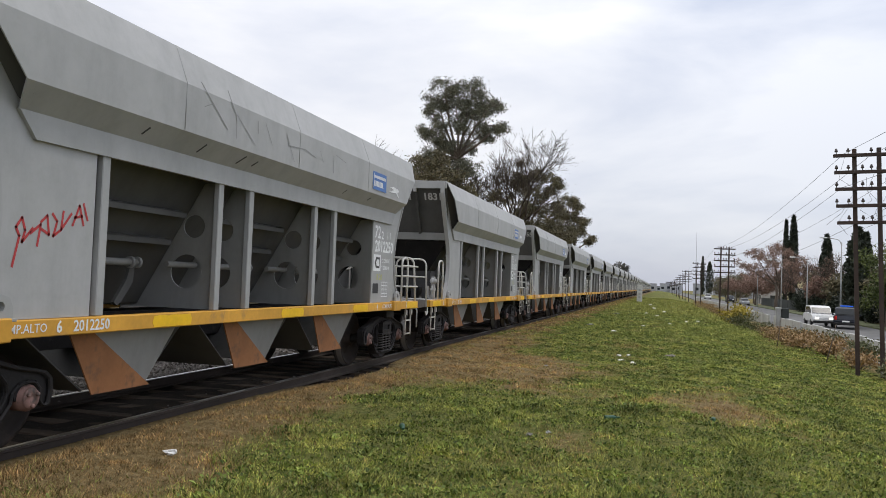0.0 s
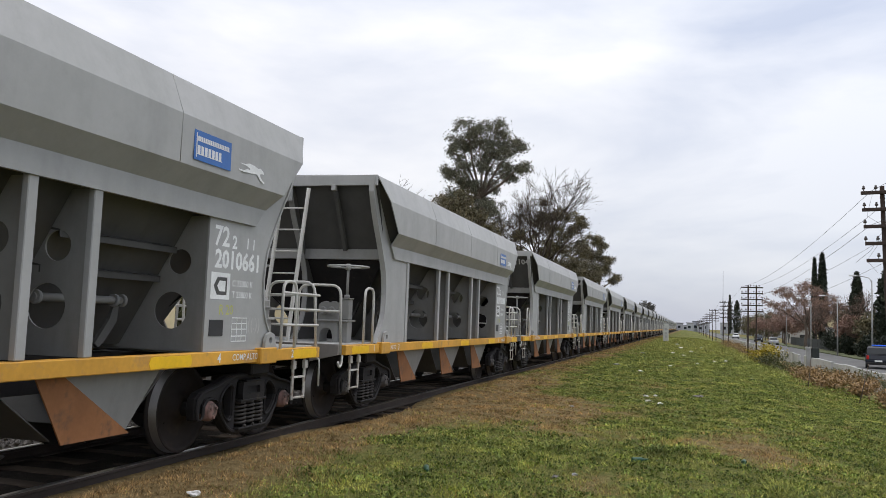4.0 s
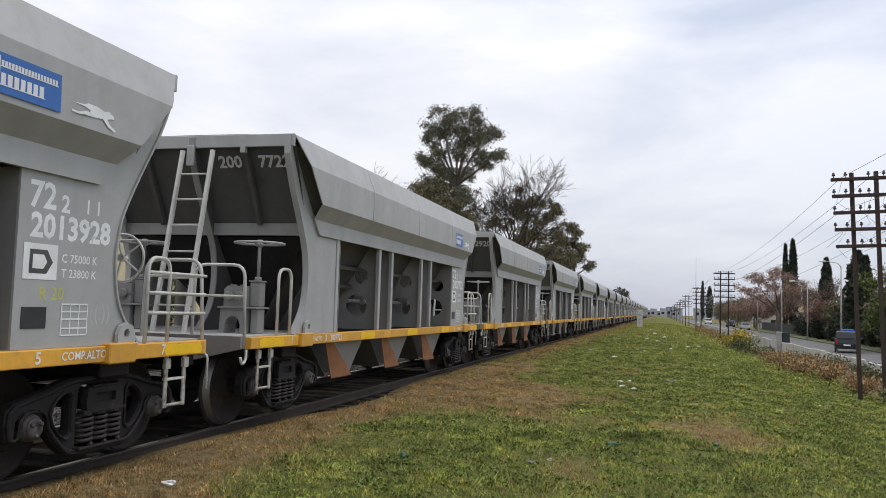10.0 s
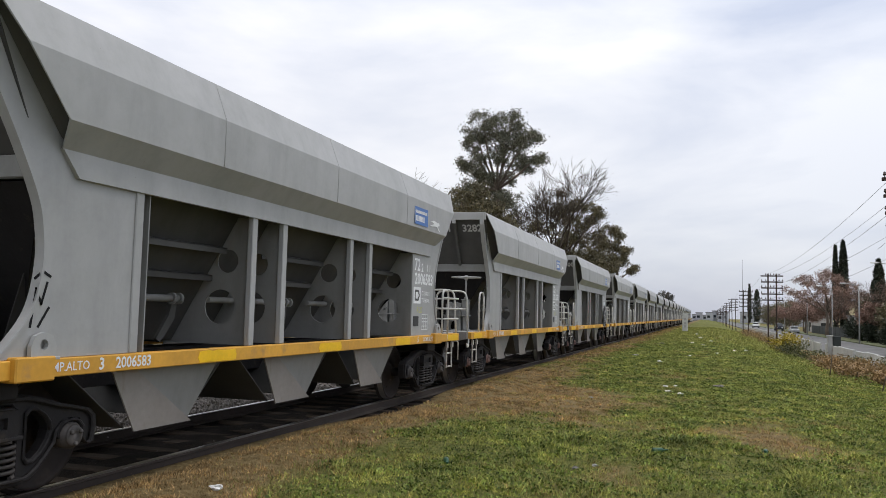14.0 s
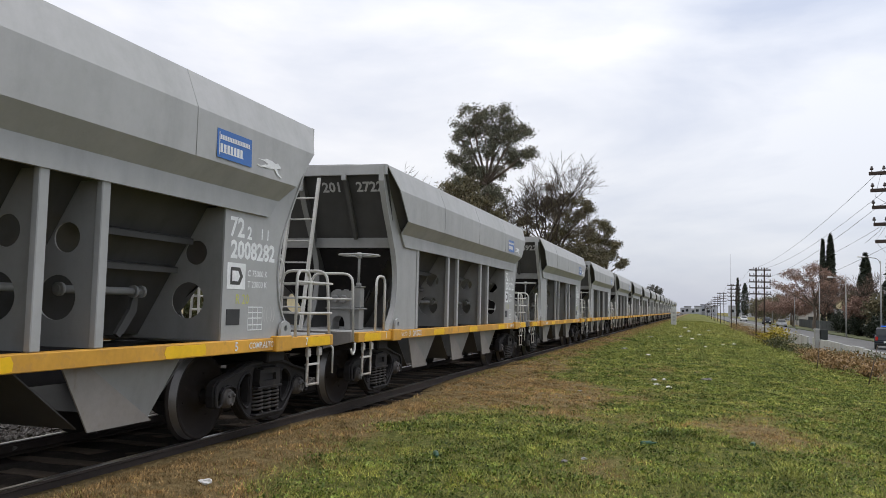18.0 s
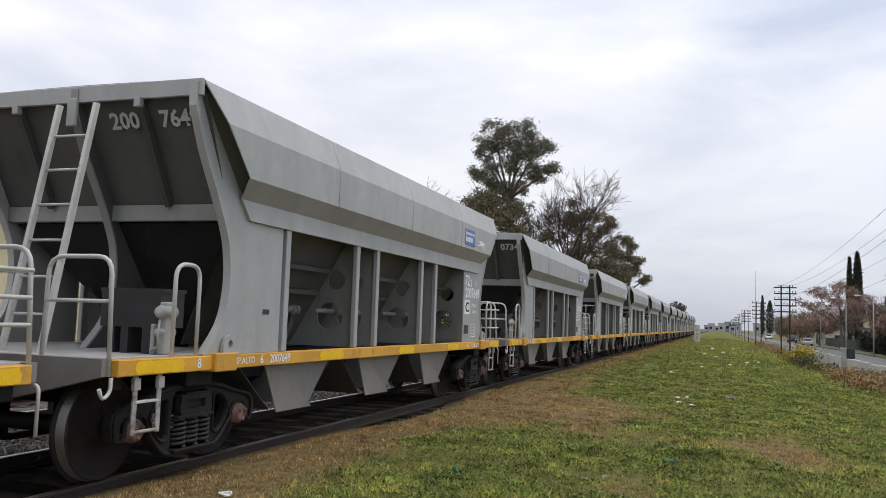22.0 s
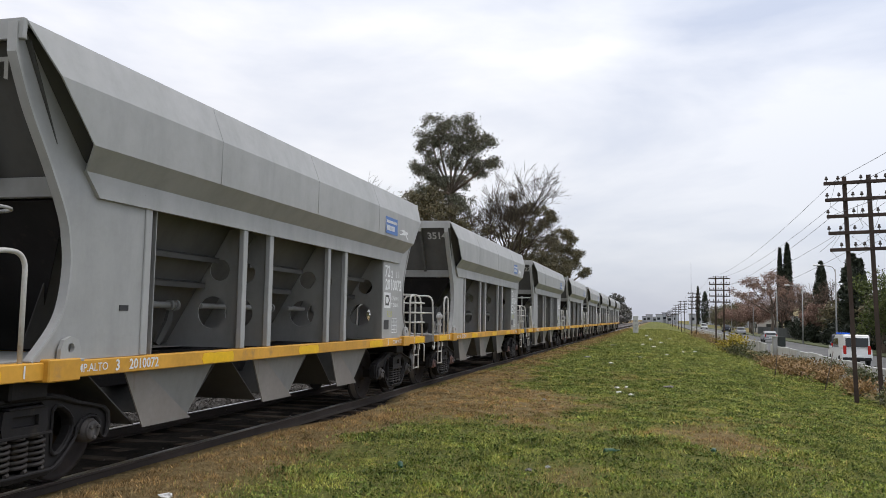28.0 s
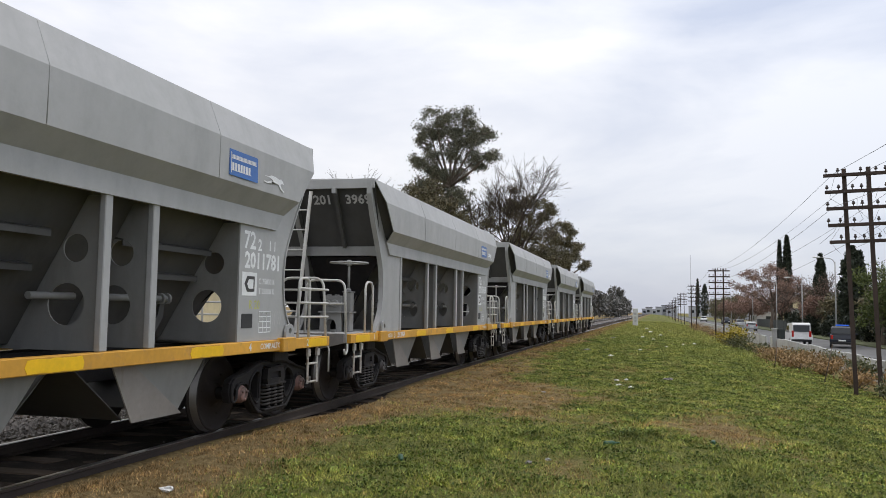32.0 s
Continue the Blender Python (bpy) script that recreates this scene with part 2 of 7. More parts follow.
BEACON = glowing("blue_beacon_light", (0.02, 0.12, 0.7), 0.45)
LAMP_ON = glowing("lit_car_lamp", (1.0, 0.95, 0.85), 1.5)


def leaf_mat(name, lo, hi, rough=0.55, tufts=False):
    m, n, l, b = mat(name, rough)
    g = n.new("ShaderNodeNewGeometry")
    col = ramp_of(n, l, g.outputs["Random Per Island"], [(0.0, lo), (1.0, hi)]).outputs[0]
    wide = noise_tex(n, l, 0.5, 3)
    tone = ramp_of(n, l, wide.outputs[0], [(0.3, (0.7, 0.72, 0.7)), (0.7, (1.2, 1.15, 1.1))]).outputs[0]
    col = mix_of(n, l, 0.8, col, tone, "MULTIPLY")
    if tufts:
        for scale in (1.7, 7.0):
            t = noise_tex(n, l, scale, 5, rough=0.65)
            col = mix_of(n, l, 1.0, col, ramp_of(n, l, t.outputs[0], [(0.32, (0.5, 0.52, 0.5)), (0.5, (1.0, 1.0, 1.0)), (0.7, (1.5, 1.42, 1.3))]).outputs[0], "MULTIPLY")
    l.new(col, b.inputs["Base Color"])
    b.inputs["Specular IOR Level"].default_value = 0.25
    return m


EUC = leaf_mat("grey_green_gum_leaves", (0.05, 0.055, 0.036), (0.25, 0.25, 0.18))
OLIVE = leaf_mat("olive_leaves", (0.055, 0.052, 0.028), (0.23, 0.2, 0.115))
CYP = leaf_mat("dark_cypress_needles", (0.018, 0.026, 0.017), (0.045, 0.055, 0.035))
RUSSET = leaf_mat("russet_autumn_leaves", (0.19, 0.115, 0.09), (0.36, 0.24, 0.19))
FRESH = leaf_mat("fresh_green_leaves", (0.035, 0.055, 0.014), (0.14, 0.17, 0.05))
DRYLEAF = leaf_mat("dry_straw_weeds", (0.19, 0.115, 0.05), (0.42, 0.28, 0.13))
WEED = leaf_mat("dull_green_weeds", (0.06, 0.075, 0.03), (0.15, 0.15, 0.07))
YELLOWLEAF = leaf_mat("yellow_flowering_leaves", (0.28, 0.22, 0.02), (0.5, 0.4, 0.05))
# grey distance haze is mixed into this leaf colour
HAZE_LEAF = leaf_mat("haze_tinted_far_leaves", (0.13, 0.13, 0.122), (0.2, 0.198, 0.188))
BLADE_G = leaf_mat("green_grass_blades", (0.05, 0.07, 0.012), (0.55, 0.575, 0.15), 0.6, True)
BLADE_D = leaf_mat("dry_grass_blades", (0.14, 0.083, 0.03), (0.63, 0.43, 0.2), 0.7, True)
CLOVER = leaf_mat("clover_leaves", (0.032, 0.058, 0.01), (0.3, 0.39, 0.085), 0.55, True)


def ground_mat():
    m, n, l, b = mat("mown_grass_and_dry_earth", 0.95)
    far = n.new("ShaderNodeAttribute")
    far.attribute_name = "green"
    wide = noise_tex(n, l, 0.35, 5, rough=0.6)
    mid = noise_tex(n, l, 1.6, 6, rough=0.65)
    fine = noise_tex(n, l, 14, 5, rough=0.7)
    grain = noise_tex(n, l, 55, 3, rough=0.7)
    add = n.new("ShaderNodeMath")
    add.operation = "MULTIPLY_ADD"
    add.inputs[1].default_value, add.inputs[2].default_value = 0.5, -0.25
    l.new(wide.outputs[0], add.inputs[0])
    s1 = n.new("ShaderNodeMath")
    l.new(far.outputs["Fac"], s1.inputs[0]), l.new(add.outputs[0], s1.inputs[1])
    a2 = n.new("ShaderNodeMath")
    a2.operation = "MULTIPLY_ADD"
    a2.inputs[1].default_value, a2.inputs[2].default_value = 0.9, -0.45
    l.new(mid.outputs[0], a2.inputs[0])
    s2 = n.new("ShaderNodeMath")
    l.new(s1.outputs[0], s2.inputs[0]), l.new(a2.outputs[0], s2.inputs[1])
    green = ramp_of(n, l, fine.outputs[0], [(0.25, (0.035, 0.045, 0.011)), (0.5, (0.135, 0.142, 0.04)), (0.75, (0.3, 0.285, 0.1))]).outputs[0]
    dry = ramp_of(n, l, fine.outputs[0], [(0.25, (0.1, 0.07, 0.035)), (0.5, (0.22, 0.16, 0.075)), (0.75, (0.36, 0.28, 0.15))]).outputs[0]
    f = ramp_of(n, l, s2.outputs[0], [(0.25, (0, 0, 0)), (0.6, (1, 1, 1))]).outputs[0]
    col = mix_of(n, l, f, dry, green)
    speck = ramp_of(n, l, grain.outputs[0], [(0.3, (0.6, 0.6, 0.6)), (0.7, (1.3, 1.3, 1.25))]).outputs[0]
    col = mix_of(n, l, 0.8, col, speck, "MULTIPLY")
    l.new(col, b.inputs["Base Color"])
    bumped(n, l, b, fine.outputs[0], 1.0, 0.08)
    b.inputs["Specular IOR Level"].default_value = 0.1
    return m


GROUND = ground_mat()
BALLAST_BED = plain("ballast_bed", (0.12, 0.105, 0.095), 0.95, vary=0.5, scale=12, dirt=(0.2, 0.18, 0.16), dirt_at=0.52, bump=0.9, dist=0.05)
CINDER = plain("near_black_cinder_bed", (0.02, 0.016, 0.013), 0.95, vary=0.5, scale=10, dirt=(0.045, 0.034, 0.025), dirt_at=0.57, bump=0.8, dist=0.04, gloss=0.1)
VERGE = plain("dusty_verge", (0.1, 0.11, 0.05), 0.95, vary=0.35, scale=1.2, dirt=(0.1, 0.13, 0.04), dirt_at=0.5, bump=0.6, dist=0.04)


# ---- mesh helpers ----
def box(bm, x0, x1, y0, y1, z0, z1):
    vs = [bm.verts.new(p) for p in ((x0, y0, z0), (x1, y0, z0), (x1, y1, z0), (x0, y1, z0), (x0, y0, z1), (x1, y0, z1), (x1, y1, z1), (x0, y1, z1))]
    for q in ((3, 2, 1, 0), (4, 5, 6, 7), (0, 1, 5, 4), (1, 2, 6, 5), (2, 3, 7, 6), (3, 0, 4, 7)):
        bm.faces.new([vs[k] for k in q])
    return vs


def thicken(bm, t):
    """Gives open sheets their thickness."""
    bmesh.ops.recalc_face_normals(bm, faces=bm.faces[:])
    bm.normal_update()
    bmesh.ops.solidify(bm, geom=bm.faces[:], thickness=t)


def softbox(bm, x0, x1, y0, y1, z0, z1, r=0.01):
    """A box with chamfered edges."""
    t = bmesh.new()
    box(t, x0, x1, y0, y1, z0, z1)
    bmesh.ops.bevel(t, geom=t.edges[:], offset=r, segments=1, affect="EDGES")
    merge(bm, t)


def merge(bm, t, m=None):
    me = bpy.data.meshes.new("tmp")
    t.to_mesh(me)
    t.free()
    if m is not None:
        me.transform(m)
    bm.from_mesh(me)
    bpy.data.meshes.remove(me)


def prism(bm, pts, axis, a, b):
    """A closed outline (list of 2D points) drawn out along an axis from a to b."""
    def at(p, w):
        return {"x": (w, p[0], p[1]), "y": (p[0], w, p[1]), "z": (p[0], p[1], w)}[axis]
    lo, hi = [bm.verts.new(at(p, a)) for p in pts], [bm.verts.new(at(p, b)) for p in pts]
    n = len(pts)
    bm.faces.new(lo)
    bm.faces.new(hi[::-1])
    for k in range(n):
        bm.faces.new((lo[k], hi[k], hi[(k + 1) % n], lo[(k + 1) % n]))


def tube(bm, pts, r, sides=8, r_end=None, cap=True):
    """A round bar along a line of points."""
    pts = [Vector(p) for p in pts]
    rings, side = [], None
    for k, p in enumerate(pts):
        d = (pts[min(k + 1, len(pts) - 1)] - pts[max(k - 1, 0)]).normalized()
        side = (side - d * side.dot(d)) if side is not None else d.orthogonal()
        if side.length < 1e-5:
            side = d.orthogonal()
        side.normalize()
        up = d.cross(side)
        rr = r if r_end is None else r + (r_end - r) * k / (len(pts) - 1)
        rings.append([bm.verts.new(p + (side * math.cos(a) + up * math.sin(a)) * rr) for a in (2 * math.pi * j / sides for j in range(sides))])
    for a, b in zip(rings, rings[1:]):
        for j in range(sides):
            f = bm.faces.new((a[j], a[(j + 1) % sides], b[(j + 1) % sides], b[j]))
            f.smooth = True
    if cap:
        bm.faces.new(rings[0][::-1])
        bm.faces.new(rings[-1])


def bend(pts, r=0.08, n=4):
    """Rounds the corners of a line of points."""
    pts = [Vector(p) for p in pts]
    out = [pts[0]]
    for a, b, c in zip(pts, pts[1:], pts[2:]):
        u, v = (a - b), (c - b)
        q = min(r, u.length * 0.48, v.length * 0.48)
        p0, p1 = b + u.normalized() * q, b + v.normalized() * q
        out += [p0.lerp(b, k / n).lerp(b.lerp(p1, k / n), k / n) for k in range(n + 1)]
    return out + [pts[-1]]


def lathe(bm, prof, axis="x", sides=24, at=(0, 0, 0)):
    """A turned shape: prof is a list of (along, radius)."""
    rings = []
    for w, r in prof:
        ring = []
        for k in range(sides):
            a = 2 * math.pi * k / sides
            c, s = r * math.cos(a), r * math.sin(a)
            p = {"x": (w, c, s), "y": (s, w, c), "z": (c, s, w)}[axis]
            ring.append(bm.verts.new(Vector(p) + Vector(at)))
        rings.append(ring)
    for a, b in zip(rings, rings[1:]):
        for k in range(sides):
            f = bm.faces.new((a[k], a[(k + 1) % sides], b[(k + 1) % sides], b[k]))
            f.smooth = True
    bm.faces.new(rings[0][::-1])
    bm.faces.new(rings[-1])


def mesh_of(name, bm, material, fix=True):
    if fix:
        bmesh.ops.recalc_face_normals(bm, faces=bm.faces[:])
    me = bpy.data.meshes.new(name)
    bm.to_mesh(me)
    bm.free()
    for m in material if isinstance(material, (list, tuple)) else [material]:
        me.materials.append(m)
    return me


def part(name, bm, material, parent, label=""):
    """One mesh object under a thing or a part; bm may be a mesh that is shared."""
    ob = new(name, bm if isinstance(bm, bpy.types.Mesh) else mesh_of(name, bm, material))
    ob.parent = parent
    return tagged(ob, label)


def thing(name, label, category, group="", at=None, kind=""):
    ob = new(name)
    ob.empty_display_size = 0.2
    if at is not None:
        ob.matrix_basis = at
    return tagged(ob, label, category, group, kind)


def solo(name, bm, material, label, category, group="", kind="", at=None):
    ob = new(name, bm if isinstance(bm, bpy.types.Mesh) else mesh_of(name, bm, material))
    if at is not None:
        ob.matrix_basis = at
    return tagged(ob, label, category, group, kind)


TEXT = {}


def text_mesh(body, size, material, bold=0.0):
    key = (body, size, material.name)
    if key in TEXT:
        return TEXT[key]
    cu = bpy.data.curves.new("lettering", "FONT")
    cu.body, cu.size, cu.align_x, cu.align_y, cu.resolution_u = body, size, "CENTER", "CENTER", 2
    cu.offset = bold
    ob = bpy.data.objects.new("lettering", cu)
    scene.collection.objects.link(ob)
    me = bpy.data.meshes.new_from_object(ob.evaluated_get(bpy.context.evaluated_depsgraph_get()))
    bpy.data.objects.remove(ob)
    bpy.data.curves.remove(cu)
    me.materials.clear()
    me.materials.append(material)
    TEXT[key] = me
    return me


# lettering is made first, while the scene is still empty
NUMBERS = {0: "2012250", 1: "2011831", 2: "2011955", 3: "2010661", 5: "2011104", 6: "2007144", 7: "2010452", 8: "2013928", 9: "2007722", 10: "2012920", 11: "2009660", 12: "2006583", 13: "2013282",
           14: "2010700", 15: "2008282", 16: "2012722", 17: "2006922", 18: "2008837", 19: "2007649", 20: "2010734", 21: "2006799", 22: "2009512", 23: "2013043", 24: "2010072", 25: "2013514", 26: "2008522", 27: "2011781", 28: "2013969"}
for number in NUMBERS.values():
    text_mesh(number, 0.245, STENCIL, 0.008)
    text_mesh(number, 0.14, STENCIL, 0.003)
    for piece in (number[:3], number[3:]):
        text_mesh(piece, 0.25, STENCIL_OLD, 0.007)
for body, size, material, bold in (("72", 0.27, STENCIL, 0.006), ("2", 0.18, STENCIL, 0.005), ("1 1", 0.18, STENCIL, 0.003), ("C 75000 K", 0.105, STENCIL, 0.001), ("T 23800 K", 0.105, STENCIL, 0.001), ("R 20", 0.16, LIME, 0.002), ("COMP.ALTO", 0.105, STENCIL, 0.001), *((d, 0.145, STENCIL, 0.003) for d in "12345678"), ("((.))", 0.2, STENCIL_OLD, 0.001)):
    text_mesh(body, size, material, bold)

# ---- the setting ----
TRACK_X = -6.338          # centre line of the train's track; rail tops are at z = 0
PITCH = 14.103            # from one wagon to the next
GAUGE = 1.676


def smooth(x, a, b):
    t = min(1.0, max(0.0, (x - a) / (b - a)))
    return t * t * (3 - 2 * t)


def lie(x, y):
    """The height of the ground: level beside the rails, a shallow ditch by the poles, a low formation under the rails."""
    z = -0.07 - 0.05 * smooth(x, -4.6, -1.5) - 0.62 * smooth(x, 0.5, 6.5) - 0.25 * smooth(x, 6.0, 8.0)
    z += 0.05 * smooth(-x, 4.0, 5.1)
    z -= 0.10 * smooth(-x, 4.7, 5.3)
    z -= 0.20 * smooth(-x, 5.5, 5.66) * smooth(x, -60.0, -14.0)
    z -= 0.16 * math.exp(-((y - 14.6) / 2.4) ** 2) * smooth(-x, 4.75, 5.08)
    z -= 0.3 * smooth(x, 8.6, 9.4) * (1 - smooth(x, 19.5, 22.0))
    bump = noise.noise((x * 0.22, y * 0.13, 1.7)) * 0.10 + noise.noise((x * 0.7, y * 0.6, 4.2)) * 0.035
    return z + bump * smooth(x, -4.9, -3.0)


def greenness(x, y):
    """0 where the turf is dry and brown, 1 where it is green."""
    g = smooth(x, -4.7, -2.7) if y < 26 else smooth(x, -4.6, -3.2)
    g -= 0.85 * math.exp(-((x + 2.3) / 2.0) ** 2 - ((y - 16.2) / 4.0) ** 2)
    g -= 0.35 * math.exp(-((x - 1.2) / 1.6) ** 2 - ((y - 12.0) / 1.6) ** 2) + 0.4 * math.exp(-((x + 3.2) / 1.0) ** 2 - ((y - 21.0) / 5.0) ** 2)
    g -= 0.55 * smooth(x, 5.4, 7.2)
    g += 0.75 * noise.noise((x * 0.5, y * 0.42, 8.0)) + 0.4 * noise.noise((x * 1.7, y * 1.5, 5.0))
    return g


def grid(xs, ys, height):
    vs = [(x, y, height(x, y)) for y in ys for x in xs]
    w = len(xs)
    fs = [(j * w + i, j * w + i + 1, (j + 1) * w + i + 1, (j + 1) * w + i) for j in range(len(ys) - 1) for i in range(w - 1)]
    me = bpy.data.meshes.new("sheet")
    me.from_pydata(vs, [], fs)
    me.polygons.foreach_set("use_smooth", [True] * len(fs))
    return me


def ground():
    xs = [-1500, -600, -200, -80, -40, -25] + [-18 + 0.5 * k for k in range(25)] + [-5.8 + 0.1 * k for k in range(12)] + [-4.6 + 0.3 * k for k in range(44)] + [8.9, 9.5, 12, 18, 24, 40, 80, 200, 600, 1500]
    ys = [-600, -100, -30, -10] + [-4 + 0.35 * k for k in range(110)] + [35 + 1.2 * k for k in range(60)] + [110, 125, 150, 190, 250, 350, 500, 900, 1800, 3000]
    me = grid(sorted(xs), ys, lie)
    me.materials.append(GROUND)
    at = me.attributes.new("green", "FLOAT", "POINT")
    at.data.foreach_set("value", [greenness(v.co.x, v.co.y) for v in me.vertices])
    tagged(new("ground", me), "mown green grass turning to dry brown turf towards the rails", "ground", kind="structure")


ground()


def slab(name, x0, x1, y0, y1, z0, z1, material, label, category="", step=None):
    bm = bmesh.new()
    softbox(bm, x0, x1, y0, y1, z0, z1, 0.02)
    return solo(name, bm, material, label, category or name, kind="structure")


def rail_mesh(x, y0, y1):
    """Flat-bottomed rail: foot, web and a head whose running face is worn bright."""
    bm = bmesh.new()
    prof = [(-0.065, -0.15), (0.065, -0.15), (0.065, -0.138), (0.012, -0.118), (0.012, -0.045), (0.035, -0.035), (0.035, -0.012), (-0.035, -0.012), (-0.035, -0.035), (-0.012, -0.045), (-0.012, -0.118), (-0.065, -0.138)]
    prism(bm, [(x + a, b) for a, b in prof], "y", y0, y1)
    top = bmesh.new()
    prism(top, [(x - 0.035, -0.012), (x + 0.035, -0.012), (x + 0.035, -0.005), (x + 0.026, 0.0), (x - 0.026, 0.0), (x - 0.035, -0.005)], "y", y0, y1)
    return bm, top


def track(name, x, label, sleepers, y0=-25, y1=900, bed=None):
    root = thing(name, label, "railway track", kind="structure")
    for s in (-1, 1):
        web, top = rail_mesh(x + s * (GAUGE / 2 + 0.035), y0, y1)
        r = part("rail", web, RAILSTEEL, root)
        part("rail_head", top, RAILTOP, r, "polished running surface")
    rnd = random.Random(int(x * 10))
    shapes = []
    for k in range(5):
        bm = bmesh.new()
        softbox(bm, -1.36 - rnd.random() * 0.06, 1.36 + rnd.random() * 0.06, -0.12, 0.12, -0.13, 0.0, 0.018)
        for v in bm.verts:
            v.co.x += rnd.uniform(-0.012, 0.012)
            v.co.z += rnd.uniform(-0.012, 0.004)
        shapes.append(mesh_of("sleeper", bm, SLEEPER))
    for k in range(sleepers):
        ob = part("sleeper", shapes[rnd.randrange(5)], None, root)
        ob.matrix_basis = pose(x + rnd.uniform(-0.05, 0.05), 0.5 + 0.64 * k, -0.155 + rnd.uniform(-0.01, 0.008), 0, 0, rnd.uniform(-1.2, 1.2))
    rest = bmesh.new()
    for k in range(260):
        y = 0.5 + 0.64 * (sleepers + k)
        box(rest, x - 1.36, x + 1.36, y - 0.12, y + 0.12, -0.28, -0.16)
    for k in range(36):
        y = 0.5 - 0.64 * (k + 1)
        box(rest, x - 1.36, x + 1.36, y - 0.12, y + 0.12, -0.28, -0.16)
    ob = part("far_sleepers", rest, SLEEPER, root)
    tagged(ob, kind="stuff")
    return root


def bed(name, x0, x1, top, material, label, rough=0.05):
    """A strip of ballast or cinders with an uneven surface and shoulders that run out into the ground."""
    xs = [x0 + (x1 - x0) * k / 14 for k in range(15)]
    ys = [-25, -8, -2] + [0.3 * k for k in range(160)] + [50 + 2.5 * k for k in range(60)] + [220, 300, 450, 900]
    def h(x, y):
        e = min(x - x0, x1 - x) / (x1 - x0)
        return top - 0.34 * (1 - smooth(e, 0.0, 0.14)) + rough * noise.noise((x * 3.1, y * 2.3, 0.3)) + 0.5 * rough * noise.noise((x * 9, y * 8, 2.3))
    me = grid(xs, ys, h)
    me.materials.append(material)
    return tagged(new(name, me), label, "ballast", kind="structure")


bed("ballast_near", TRACK_X - 1.75, TRACK_X + 1.3, -0.222, CINDER, "near-black cinder and earth between the sleepers")
bed("ballast_far", -13.6, TRACK_X - 1.6, -0.165, BALLAST_BED, "grey broken stone ballast beside the second track", 0.09)
track("track_near", TRACK_X, "broad-gauge track with dark rotting wooden sleepers", 240).matrix_basis = pose(-0.171, 0, -0.05)
track("track_far", TRACK_X - 4.5, "second track on grey stone ballast", 110)


def scatter_stones():
    """Loose stone on the ballast between the tracks and a few stones thrown on the near cess."""
    rnd = random.Random(5)
    vs, fs = [], []
    base = [(1, 0, 0), (-1, 0, 0), (0, 1, 0), (0, -1, 0), (0, 0, 1), (0, 0, -1)]
    tris = [(0, 2, 4), (2, 1, 4), (1, 3, 4), (3, 0, 4), (2, 0, 5), (1, 2, 5), (3, 1, 5), (0, 3, 5)]
    for k in range(13900):
        if k < 13500:
            x, y, z = rnd.uniform(-9.9, TRACK_X - 1.05), 1 + 47 * rnd.random() ** 1.5, -0.155
        else:
            x, y = rnd.uniform(TRACK_X - 0.6, TRACK_X + 1.25), 1 + 30 * rnd.random()
            z = -0.28
        r = rnd.uniform(0.018, 0.05)
        o, a = len(vs), rnd.uniform(0, 6.3)
        for p in base:
            q = [c * r * rnd.uniform(0.6, 1.25) for c in p]
            vs.append((x + q[0] * math.cos(a) - q[1] * math.sin(a), y + q[0] * math.sin(a) + q[1] * math.cos(a), z + q[2] * 0.75 + r * 0.4 + rnd.uniform(-0.01, 0.03)))
        fs += [(o + i, o + j, o + l) for i, j, l in tris]
    me = bpy.data.meshes.new("ballast_stones")
    me.from_pydata(vs, [], fs)
    me.materials.append(STONE)
    tagged(new("ballast_stones", me), "loose grey ballast stones between the two tracks", "stones", kind="stuff")


scatter_stones()


# ---- the hopper wagons ----
M = {}


EDGE = [(-5.32, 1.15), (-5.17, 1.3), (-5.03, 1.47), (-4.95, 1.66), (-4.91, 1.94), (-4.93, 2.18), (-5.0, 2.43), (-5.22, 2.83), (-5.49, 3.27), (-5.68, 3.68), (-5.685, 3.93)]


def swept(pts, n=4):
    """More points along a line, on a smooth curve through the given ones."""
    out = []
    for k in range(len(pts) - 1):
        p0, p1, p2, p3 = (Vector(pts[min(max(k + j - 1, 0), len(pts) - 1)]) for j in range(4))
        for i in range(n):
            t = i / n
            q = 0.5 * (2 * p1 + (p2 - p0) * t + (2 * p0 - 5 * p1 + 4 * p2 - p3) * t * t + (3 * p1 - p0 - 3 * p2 + p3) * t ** 3)
            out.append((q.x, q.y))
    return out + [pts[-1]]


EDGE = swept(EDGE[:-1]) + EDGE[-1:]


